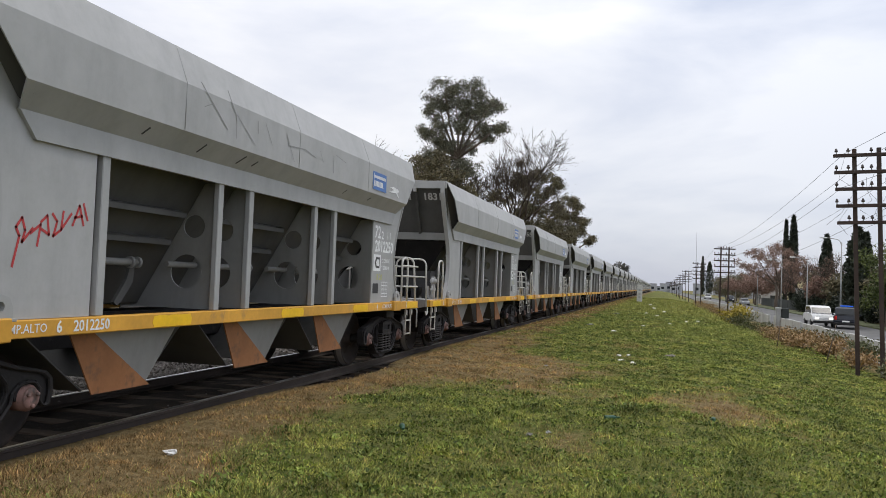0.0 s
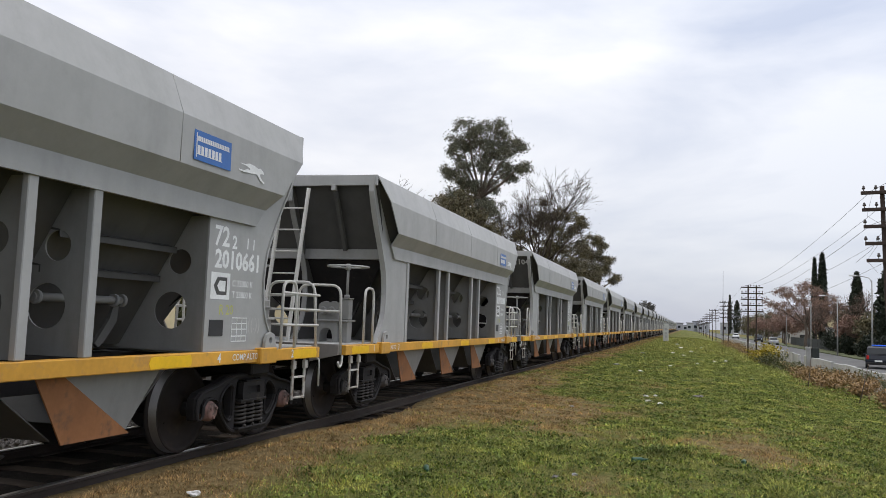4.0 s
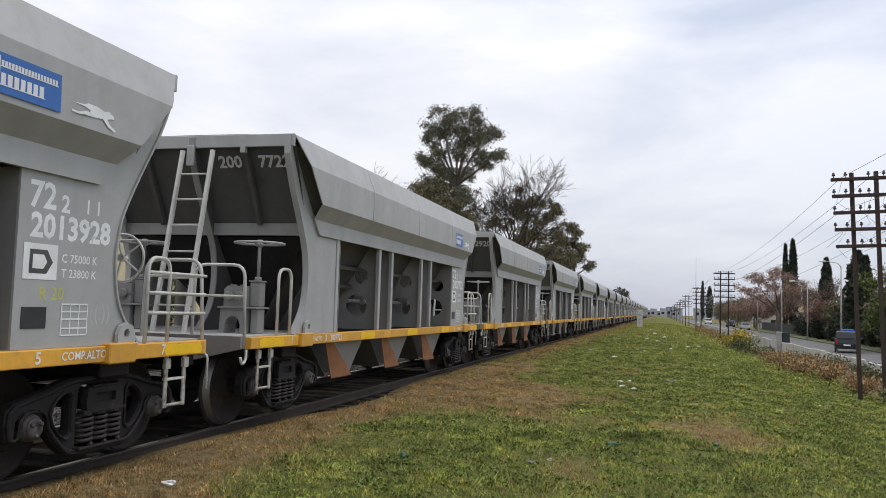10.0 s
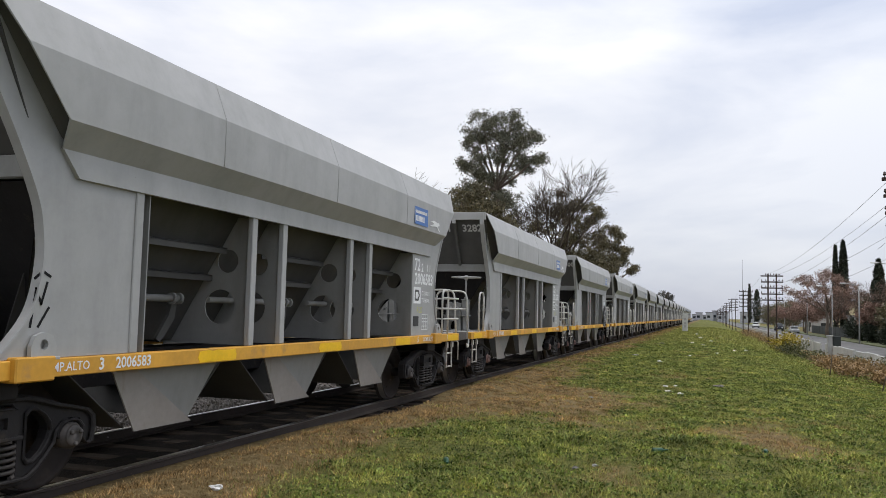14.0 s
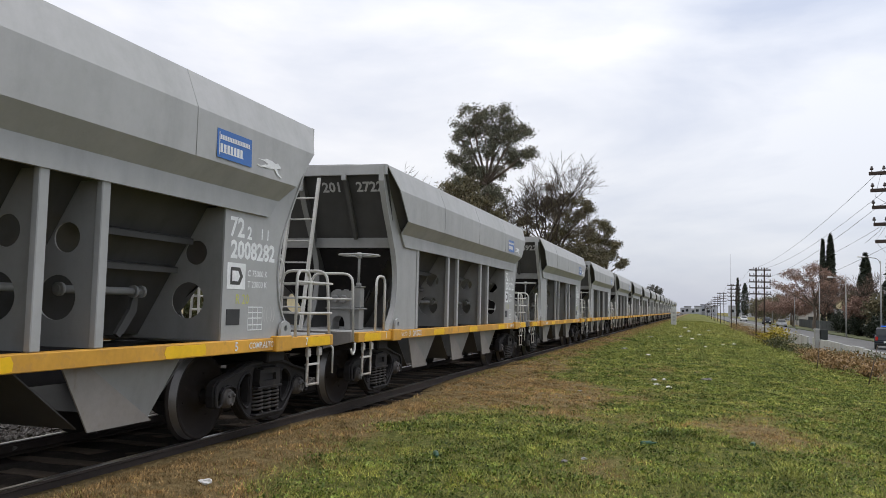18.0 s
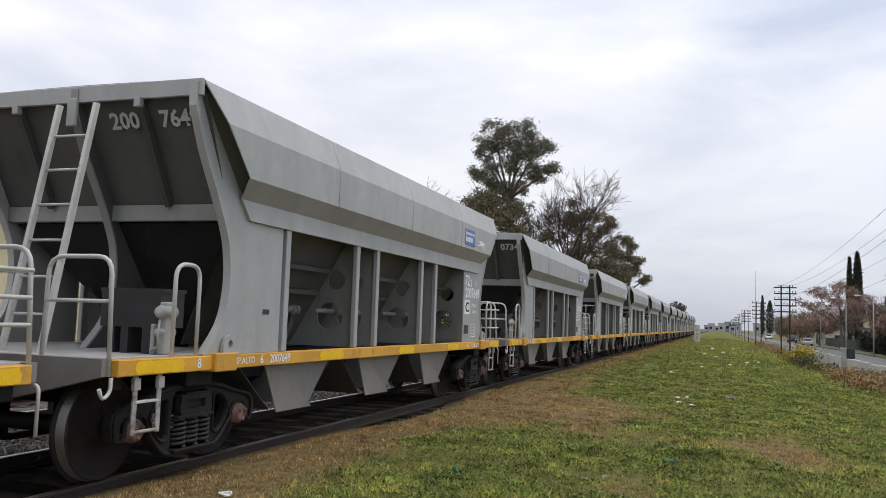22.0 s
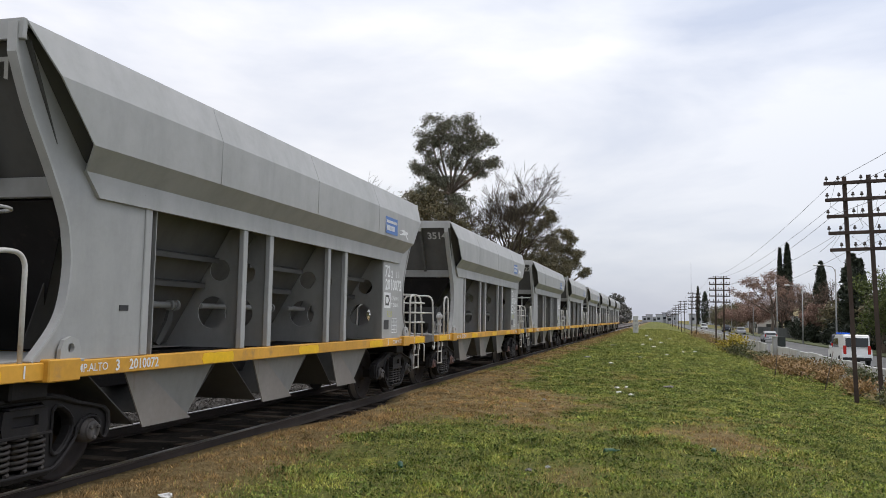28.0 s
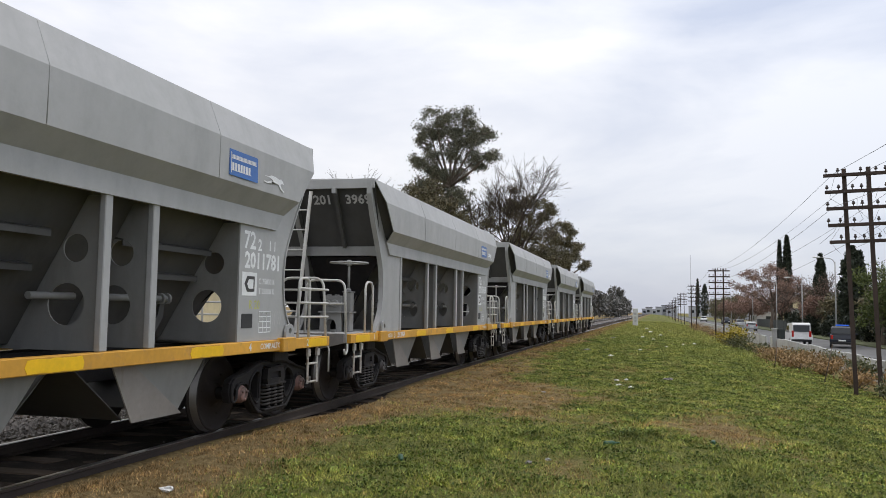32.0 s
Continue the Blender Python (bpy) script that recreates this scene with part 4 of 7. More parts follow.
    dog = [(-0.30, 0.045), (-0.16, 0.055), (-0.10, 0.075), (0.02, 0.07), (0.12, 0.05), (0.17, 0.065), (0.235, 0.035), (0.25, 0.005), (0.20, 0.005), (0.15, -0.01), (0.19, -0.055), (0.27, -0.09), (0.26, -0.105), (0.16, -0.075), (0.09, -0.02), (-0.02, -0.01), (-0.12, 0.005), (-0.22, -0.025), (-0.31, -0.02), (-0.30, -0.038), (-0.2, -0.045), (-0.1, -0.02), (-0.07, 0.02), (-0.16, 0.04)]
    f = bm.faces.new([bm.verts.new((a, b, 0.003)) for a, b in dog])
    bmesh.ops.triangulate(bm, faces=[f])
    M["hound"] = mesh_of("hound_badge", bm, STENCIL)
    bm = bmesh.new()
    box(bm, -0.14, 0.14, -0.09, 0.09, 0, 0.004)
    M["black_panel"] = mesh_of("black_panel", bm, BLACKPLATE)
    bm = bmesh.new()
    box(bm, -0.195, 0.195, -0.15, 0.15, 0, 0.003)
    M["white_panel"] = mesh_of("white_panel", bm, STENCIL)
    bm = bmesh.new()
    ring_o = [(-0.14, 0.0), (-0.07, 0.10), (0.13, 0.10), (0.13, -0.10), (-0.07, -0.10)]
    f = bm.faces.new([bm.verts.new((a, b, 0.005)) for a, b in ring_o])
    M["arrow_dark"] = mesh_of("arrow_outline", bm, GREY_IN)
    bm = bmesh.new()
    f = bm.faces.new([bm.verts.new((a * 0.62 + 0.015, b * 0.6, 0.007)) for a, b in ring_o])
    M["arrow_white"] = mesh_of("arrow_fill", bm, STENCIL)
    bm = bmesh.new()
    ruled = [(-0.17, 0.17, z, z + 0.012) for z in (0.06, -0.005, -0.07, -0.15, -0.21)] + [(x, x + 0.01, -0.21, 0.072) for x in (-0.17, -0.06, 0.05, 0.16)]
    for x0, x1, z0, z1 in ruled:
        box(bm, x0, x1, z0, z1, 0, 0.003)
    M["grid_panel"] = mesh_of("record_panel", bm, STENCIL)
    M["t722"] = text_mesh("72", 0.27, STENCIL, 0.006)
    M["t2"] = text_mesh("2", 0.18, STENCIL, 0.005)
    M["t11"] = text_mesh("1 1", 0.18, STENCIL, 0.003)
    M["c75"] = text_mesh("C 75000 K", 0.105, STENCIL, 0.001)
    M["t23"] = text_mesh("T 23800 K", 0.105, STENCIL, 0.001)
    M["r20"] = text_mesh("R 20", 0.16, LIME, 0.002)
    M["radio"] = text_mesh("((.))", 0.2, STENCIL_OLD, 0.001)
    M["comp"] = text_mesh("COMP.ALTO", 0.105, STENCIL, 0.001)
    for d in "12345678":
        M["digit_" + d] = text_mesh(d, 0.145, STENCIL, 0.003)


def loop_fill(bm, outer, holes, axis, a, b):
    """A plate with round holes: outline and hole outlines filled, then given thickness."""
    t = bmesh.new()
    es = []
    for ring in [outer] + holes:
        vs = [t.verts.new((p[0], p[1], 0)) for p in ring]
        es += [t.edges.new((vs[k], vs[(k + 1) % len(vs)])) for k in range(len(vs))]
    bmesh.ops.triangle_fill(t, use_beauty=True, use_dissolve=False, edges=es)
    bmesh.ops.recalc_face_normals(t, faces=t.faces[:])
    g = bmesh.ops.extrude_face_region(t, geom=t.faces[:])
    vs = [q for q in g["geom"] if isinstance(q, bmesh.types.BMVert)]
    bmesh.ops.translate(t, verts=vs, vec=(0, 0, b - a))
    m = {"y": Matrix(((1, 0, 0, 0), (0, 0, 1, a), (0, 1, 0, 0), (0, 0, 0, 1))), "x": Matrix(((0, 0, 1, a), (1, 0, 0, 0), (0, 1, 0, 0), (0, 0, 0, 1)))}[axis]
    merge(bm, t, m)


def circle(cx, cy, r, n=20):
    return [(cx + r * math.cos(2 * math.pi * k / n), cy + r * math.sin(2 * math.pi * k / n)) for k in range(n)]


ARC = [2 * math.pi * k / 22 for k in range(22)]


def bulkhead_mesh():
    bm = bmesh.new()
    outer = [(-1.28, 1.15), (1.28, 1.15), (1.28, 2.64), (0.9, 2.64), (0.30, 1.5), (-0.30, 1.5), (-0.9, 2.64), (-1.28, 2.64)]
    holes = [[(s * (0.914 + 0.175 * math.cos(a)), 1.59 + 0.205 * math.sin(a)) for a in ARC] for s in (-1, 1)] + [[(s * (0.985 + 0.118 * math.cos(a)), 2.13 + 0.138 * math.sin(a)) for a in ARC] for s in (-1, 1)]
    loop_fill(bm, outer, holes, "y", -0.008, 0.008)
    return mesh_of("bulkhead", bm, DUSTY_SHADED)


def side_frame_mesh(outline):
    bm = bmesh.new()
    window = [(0.40, 0.36), (0.43, 0.32), (0.48, 0.32), (0.55, 0.37), (0.62, 0.46), (0.645, 0.53), (0.63, 0.59), (0.58, 0.65), (0.50, 0.70), (0.44, 0.705), (0.40, 0.67)]
    holes = [[(-0.31, 0.205), (0.31, 0.205), (0.31, 0.50), (0.29, 0.73), (0.25, 0.77), (-0.25, 0.77), (-0.29, 0.73), (-0.31, 0.50)]] + [[(s * a, b) for a, b in window] for s in (-1, 1)]
    loop_fill(bm, outline, holes, "x", 0.99, 1.10)
    # raised ribs along the chords and round the windows
    rim = bmesh.new()
    loop_fill(rim, [(a * 0.995, 0.49 + (b - 0.49) * 0.99) for a, b in outline], [[(a * 0.95, 0.49 + (b - 0.49) * 0.86) for a, b in outline]], "x", 1.10, 1.135)
    for s in (-1, 1):
        cx, cz = s * 0.51, 0.51
        loop_fill(rim, [(cx + (s * a - cx) * 1.25, cz + (b - cz) * 1.2) for a, b in window], [[(cx + (s * a - cx) * 1.02, cz + (b - cz) * 1.02) for a, b in window]], "x", 1.098, 1.125)
    merge(bm, rim)
    sharp = [q for q in bm.edges if len(q.link_faces) == 2 and q.calc_face_angle(0) > 0.9]
    bmesh.ops.bevel(bm, geom=sharp, offset=0.012, segments=1, affect="EDGES")
    return mesh_of("side_frame", bm, IRON)


def handwheel_mesh(r, material):
    bm = bmesh.new()
    n = 22
    pts = [(r * math.cos(2 * math.pi * k / n), r * math.sin(2 * math.pi * k / n), 0.0) for k in range(n + 1)]
    tube(bm, pts, 0.016, 6, cap=False)
    for k in range(5):
        a = 2 * math.pi * k / 5
        tube(bm, [(0, 0, -0.02), (r * 0.5 * math.cos(a), r * 0.5 * math.sin(a), -0.012), (r * math.cos(a), r * math.sin(a), 0)], 0.012, 5)
    lathe(bm, [(-0.05, 0.045), (0.035, 0.045), (0.05, 0.03)], "z", 12)
    return mesh_of("handwheel", bm, material)


WHEEL_R, AXLE_Z, TRACK_IN, RAIL_Z = 0.505, 0.455, -0.171, -0.05


def wheel_meshes():
    made = []
    for s in (-1, 1):
        bm = bmesh.new()
        lathe(bm, [(s * w, r) for w, r in ((0.795, 0.535), (0.815, 0.537), (0.828, 0.512), (0.832, WHEEL_R - 0.004), (0.93, WHEEL_R - 0.012), (0.932, 0.45), (0.905, 0.435), (0.872, 0.37), (0.868, 0.21), (0.90, 0.14), (0.95, 0.125), (0.95, 0.09))], "x", 40)
        for f in bm.faces:
            f.material_index = 1 if all(abs(v.co.yz.length - WHEEL_R) < 0.02 and abs(v.co.x) > 0.83 for v in f.verts) else 0
        for k in range(3):
            t = bmesh.new()
            lathe(t, [(s * 0.86, 0.012), (s * 0.885, 0.012)], "x", 6, (0, 0.29 * math.cos(2.09 * k), 0.29 * math.sin(2.09 * k)))
            merge(bm, t)
        made.append(mesh_of("wheel", bm, [WHEEL, TREAD]))
    bm = bmesh.new()
    lathe(bm, [(-1.0, 0.07), (-0.96, 0.085), (0.96, 0.085), (1.17, 0.07)], "x", 14)
    return (*made, mesh_of("axle", bm, IRON))


wagon_meshes()

# On the near side (+x) lettering lies in the plate's plane: x runs along the wagon, y up.
SIDE = Matrix(((0, 0, 1, 0), (1, 0, 0, 0), (0, 1, 0, 0), (0, 0, 0, 1)))


def on_side(x, y, z, slope=0.0):
    return Matrix.Translation((x, y, z)) @ SIDE @ pose(0, 0, 0, slope)


FLIP = pose(0, 0, 0, 0, 0, 180)
WIDER = Matrix.Diagonal((1.18, 1.16, 1, 1))   # the broad stencil digits
WHEELS = {-0.89: [], 0.89: []}


def lettered(body, size, material, parent, m, bold=0.0):
    ob = part("lettering", text_mesh(body, size, material, bold), None, parent)
    ob.matrix_basis = m
    return ob


def put(name, key, parent, m=None, label=""):
    ob = part(name, M[key], None, parent, label)
    if m is not None:
        ob.matrix_basis = m
    return ob


WIDE = {}


def widen(x):
    """The body is 0.45 m wider than twice its near half: the far half reaches farther out."""
    return x if x >= 1.2 else x - 0.45 if x <= -1.2 else -0.225 + x * 1.1875


def put_wide(name, key, parent, m=None, label=""):
    """Places a part of the body's whole width, drawn out to the body's true width."""
    code = (key, None if m is None else tuple(round(v, 3) for r in m for v in r))
    if code not in WIDE:
        me = M[key].copy()
        if m is not None:
            me.transform(m)
        for v in me.vertices:
            v.co.x = widen(v.co.x)
        WIDE[code] = me
    return part(name, WIDE[code], None, parent, label)


def wagon(n, number, valves, rusty, note, index_left="", letters=True):
    """One four-axle hopper wagon. valves: the end towards the viewer carries the black box and brake wheel instead of gear stands."""
    root = thing("hopper_wagon", note, "freight wagon", "wagons of the train")
    put_wide("shell", "shell", root)
    for y in (-2.75, 0.02, 2.75):
        put("weld_seam", "seam", root, pose(0, y, 0))
    for s, key in ((1, "band"), (-1, "band_b")):
        put("side_band", key, root, None if s > 0 else pose(-0.45, 0, 0))
    for m in (None, FLIP):
        put_wide("end_sheet", "end_sheet", root, m)
        put_wide("lower_end_sheet", "throat", root, m, "lower end sheet, black for the shade below the beam")
        put_wide("end_top_plate", "end_cap", root, m)
        put_wide("end_beam", "end_beam", root, m)
        put_wide("end_platform", "platform", root, m)
        put_wide("headstock", "headstock", root, m)
        put_wide("centre_web", "web", root, m)
        put("web_strip", "web_strip", root, pose(-0.225 - 1.285, 0, 0) if m is None else pose(-0.225 + 1.285, 0, 0) @ FLIP)
        put_wide("web_head", "web_head", root, m)
        put("coupler", "coupler", root, m)
        put("brake_hose", "hose", root, m)
        for x in (-0.69, 0.69):
            q = Matrix.Translation((x * 1.18, -5.6, 3.76)) @ pose(0, 0, 0, -60.5)
            put("end_rib", "end_rib", root, pose(-0.225, 0, 0) @ (m or Matrix()) @ q)
            put("rib_head", "rib_head", root, pose(-0.225, 0, 0) @ (m or Matrix()) @ pose(x * 1.18, 0, 0))
        # swept side plates with their edge strips, left and right
        side = None if m is None else pose(-0.45, 0, 0) @ m
        put("side_plate", "plate", root, side)
        put("edge_strip", "edge_strip", root, side)
        put("end_gusset", "gusset", root, side)
        put("end_gusset", "gusset_b", root, pose(-0.45, 0, 0) if m is None else m)
    plate_b, strip_b, rear_b = opposite()
    for m in (None, FLIP):
        for nm, me in (("side_plate", plate_b), ("edge_strip", strip_b)):
            ob = part(nm, rear_b if m is not None and nm == "side_plate" else me, None, root)
            ob.matrix_basis = pose(-0.45, 0, 0) if m is None else m
    for y in (-3.68, -1.62, -0.88, 1.12, 1.88) if valves else (-3.79, -1.75, -1.03, 0.99, 1.72):
        put("side_post", "post", root, pose(0, y, 0))
        put("side_post", "post", root, pose(-3.03, y, 0))
    for y in (-3.60, -1.55, -0.88, 1.16, 1.86, 3.70) if valves else (-3.60, -1.70, -1.02, 1.02, 1.70, 3.69):
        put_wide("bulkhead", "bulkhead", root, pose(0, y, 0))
    put_wide("slope_sheet", "slope", root)
    for y in (-3.5, -0.95, 1.85):
        put("stiffener", "angle_hi", root, pose(0, y, 0))
        put("stiffener", "angle_lo", root, pose(0, y, 0))
        put("operating_shaft", "pipe", root, pose(0, y + 0.05, 0))
        put("crank_arm", "crank", root, pose(0.05, y + 1.18, 0.03))
        if y < 1:
            put("operating_shaft", "pipe_short", root, pose(0, y + 1.83, 0))
        apron = "chute_rust" if rusty else "chute_dull"
        c = {-3.5: -3.10, -0.95: -0.42, 1.85: 2.24}[y]
        put_wide("hopper_pocket", "pocket", root, pose(0, c, 0))
        for m in (pose(0, c, 0), pose(-0.45, c, 0) @ FLIP):
            ch = put("discharge_chute", "chute_side", root, m)
            put("chute_apron", apron, ch, None, "rust-red chute apron" if rusty else "bare grey-brown chute apron")
    for m in (None, FLIP):
        put("side_sill", "sill", root, m if m is None else pose(-0.45, 0, 0) @ m, "faded yellow side sill")
    for y in (-6.02, -2.4, 0.35, 3.1, 6.1):
        put("reflective_patch", "sill_patch", root, pose(0, y + (0.18 * math.sin(n * 3.1 + y) if abs(y) < 5 else 0), 0), "brighter yellow patch")
    for y in (-5.0, 5.0):
        put("corner_bracket", "bracket", root, pose(0, y, 0))
        put("lifting_lug", "lug", root, pose(0, y + (0.1 if y < 0 else 0.08), 0))
    put("centre_sill", "underframe", root)
    for s in (-1, 1):
        put("crossbeam", "crossbeam", root, pose(0, s * 6.45, 0))
        put("body_bolster", "body_bolster", root, pose(0, s * 5.17, 0))
    lad = put("ladder", "ladder_rails", root, pose(-0.04, 0, 0), "pale leaning ladder")
    for k in range(6):
        z = 1.52 + 0.37 * k
        put("rung", "rung", lad, pose(0, -6.33 + (z - 1.16) / 2.5 * 0.5, z))
    put("end_handrail", "rail_big", root, None, "pale tubular handrail")
    put("end_handrail", "rail_rear", root, None, "pale tubular handrail with three bars")
    put("end_handrail", "rail_rear", root, pose(-0.45, 0, 0) @ FLIP)
    put("end_handrail", "rail_big", root, pose(-0.45, 0, 0) @ FLIP)
    put("grab_loop", "loop", root, pose(0, -5.62, 0))
    put("grab_loop", "loop_rear", root, pose(0, 5.62, 0))
    for y in (-6.12, 6.05):
        put("tread", "tread", put("foot_step", "step", root, pose(0, y, 0)))
    put("tow_hook", "hook", root, pose(0, -6.62, 0))
    put("uncoupling_lever", "lever", root)
    turned = pose(-0.45, 0, 0) @ FLIP
    front, rear = (None, turned) if not valves else (turned, None)
    for x in (0.74, -1.1):
        st = put("gear_stand", "stand", root, (front or Matrix()) @ pose(x, -5.72, 0))
        put("gearbox", "gearbox", st)
        put("spindle", "gear_column", st)
        put("handwheel", "handwheel", st, pose(0.2, 0, 2.41), "handwheel lying flat")
    r = rear or Matrix()
    put("equipment_box", "tank_box", root, r @ pose(0, -5.55, 0), "black equipment box")
    put("brake_valve", "valve", root, r @ pose(0, -5.75, 0))
    put("brake_wheel", "brakewheel", root, r @ pose(-0.86, -6.25, 2.05, 90), "pale upright brake wheel")
    for y in (-5.168, 5.08):
        bogie = put("bogie", "bolster", root, pose(0, y, 0), "black cast-steel bogie")
        for m in (None, FLIP):
            put("side_frame", "side_frame", bogie, m)
        put("bolster_end", "bolster_end", bogie)
        put("spring_seat", "spring_seat", bogie)
        for dy in (-0.2, 0.0, 0.2):
            put("coil_spring", "spring", bogie, pose(0, dy, 0))
        for dy in (-0.89, 0.89):
            for key in ("wheel_far", "wheel_near"):
                WHEELS[dy].append(put("wheel", key, bogie, pose(TRACK_IN, dy, AXLE_Z)))
            put("axle", "axle", bogie, pose(TRACK_IN, dy, AXLE_Z))
            put("bearing_adapter", "adapter", bogie, pose(0, dy, AXLE_Z))
            put("bearing_cap", "cap" if valves or n in (7, 13) else "cap_dark", bogie, pose(0, dy, AXLE_Z))
    # painted marks on the near side
    face = 1.3075
    along, aloft = (-0.15, 0.02) if valves else (0.0, 0.0)     # turned wagons carry their badges farther in
    put("badge_panel", "badge", root, on_side(1.5265, 3.46 + along, 3.262 + aloft, -1.2), "blue company panel")
    put("badge_sign", "badge_bars", root, on_side(1.5265, 3.46 + along, 3.262 + aloft, -1.2))
    put("hound_badge", "hound", root, on_side(1.5255, 4.25 + along * 0.7, 3.195 + aloft, -1.2), "white running-hound badge")
    put("lettering", "t722", root, on_side(face, 3.94, 2.43) @ WIDER)
    put("lettering", "t2", root, on_side(face, 4.21, 2.39) @ WIDER)
    put("lettering", "t11", root, on_side(face, 4.57, 2.40))
    put("white_panel", "white_panel", root, on_side(face, 3.95, 1.88))
    way = pose(0, 0, 0) if valves else pose(0, 0, 0, 0, 0, 180)
    put("arrow_outline", "arrow_dark", root, on_side(face, 3.95, 1.88) @ way)
    put("arrow_fill", "arrow_white", root, on_side(face, 3.95, 1.88) @ way)
    put("lettering", "c75", root, on_side(face, 4.43, 1.92))
    put("lettering", "t23", root, on_side(face, 4.43, 1.79))
    put("lettering", "r20", root, on_side(face, 4.1, 1.61))
    put("black_panel", "black_panel", root, on_side(face, 3.91, 1.41))
    if n in (19, 24):
        put("black_panel", "black_panel", root, on_side(face, -4.12, 1.62) @ Matrix.Diagonal((0.5, 0.3, 1, 1)), "small dark data plate")
    put("record_panel", "grid_panel", root, on_side(face, 4.4, 1.46))
    put("lettering", "radio", root, on_side(face, 4.74, 1.45))
    put("lettering", "comp", root, on_side(1.3495, 4.52, 1.07))
    put("lettering", "comp", root, on_side(1.3495, -4.66, 1.07))
    for d, y in zip("8642" if valves else "1357", (-5.42, -4.22, 3.95, 5.72)):
        put("lettering", "digit_" + d, root, on_side(1.3495, y, 1.07))
    if number:
        lettered(number, 0.245, STENCIL, root, on_side(face, 4.32, 2.175) @ WIDER, 0.008)
        lettered(number, 0.14, STENCIL, root, on_side(1.3495, -3.80, 1.07), 0.003)
        head, tail = number[:3], number[3:]
        for body, x in ((head, 0.30), (tail, 1.0)):
            lettered(body, 0.25, STENCIL_OLD, root, Matrix.Translation((x, -5.50, 3.60)) @ pose(0, 0, 0, 119.0) @ Matrix.Translation((0, 0, 0.012)), 0.007)
    else:
        bm = bmesh.new()
        for k in range(7):
            box(bm, -0.5 + 0.145 * k, -0.39 + 0.145 * k, -0.09, 0.09, 0, 0.003)
        part("number_bars", bm, STENCIL, root).matrix_basis = on_side(face, 4.32, 2.175)
    return root


OPP = []


def opposite():
    """The plates of the far side: the near ones mirrored."""
    if not OPP:
        for key in ("plate", "edge_strip", "plate_rear"):
            me = M[key].copy()
            me.transform(Matrix.Diagonal((-1, 1, 1, 1)))
            me.flip_normals()
            OPP.append(me)
    return OPP

# ---- the train ----
BOX_END = {0, 1, 2, 3, 6, 14, 19, 20, 25, 27}
NOTES = {0: "grey hopper wagon with red spray scrawl and dented roof edge", 14: "grey hopper wagon with a black and white spray figure"}
TRAIN = {}
for n in range(-1, 32):
    note = NOTES.get(n, "grey hopper wagon with yellow sill and rust-red chutes" if n < 11 else "grey hopper wagon with yellow sill and dull grey chutes")
    TRAIN[n] = wagon(n, NUMBERS.get(n, ""), n in BOX_END, n < 11, note)


def strokes(lines, r, material, parent, m, name="spray_scrawl", label=""):
    """Sprayed lines: flat ribbons that lie on a plate."""
    bm = bmesh.new()
    for pts in lines:
        for (a, b), (c, d) in zip(pts, pts[1:]):
            u = Vector((c - a, d - b, 0))
            u.normalize()
            q, e = Vector((-u.y, u.x, 0)) * r, u * r * 0.7
            p0, p1 = Vector((a, b, 0)) - e, Vector((c, d, 0)) + e
            bm.faces.new([bm.verts.new(v) for v in (p0 - q, p1 - q, p1 + q, p0 + q)])
    ob = part(name, bm, material, parent, label)
    ob.matrix_basis = m
    return ob


strokes([[(-0.42, -0.30), (-0.36, -0.05), (-0.40, 0.02), (-0.34, 0.10), (-0.30, 0.0), (-0.33, -0.10), (-0.22, 0.02)], [(-0.24, -0.02), (-0.13, 0.06), (-0.16, -0.12)], [(-0.13, 0.08), (-0.06, 0.14), (-0.03, -0.02), (-0.12, 0.02)],
         [(0.0, 0.16), (0.06, 0.10), (0.02, -0.03), (0.11, 0.03)], [(0.13, 0.19), (0.11, 0.03), (0.23, 0.18)], [(0.25, 0.08), (0.33, 0.26), (0.39, 0.09)], [(0.27, 0.15), (0.37, 0.17)], [(0.38, 0.28), (0.44, 0.14)]], 0.012, REDPAINT, TRAIN[0], on_side(1.309, -4.33, 1.88), "spray_scrawl", "red sprayed scrawl")
def round_off(pts, n=5):
    """A closed line through the points, rounded between them."""
    out = []
    for k in range(len(pts)):
        p0, p1, p2, p3 = (Vector(pts[(k + j - 1) % len(pts)]) for j in range(4))
        for i in range(n):
            t = i / n
            q = 0.5 * (2 * p1 + (p2 - p0) * t + (2 * p0 - 5 * p1 + 4 * p2 - p3) * t * t + (3 * p1 - p0 - 3 * p2 + p3) * t ** 3)
            out.append((q.x, q.y))
    return out


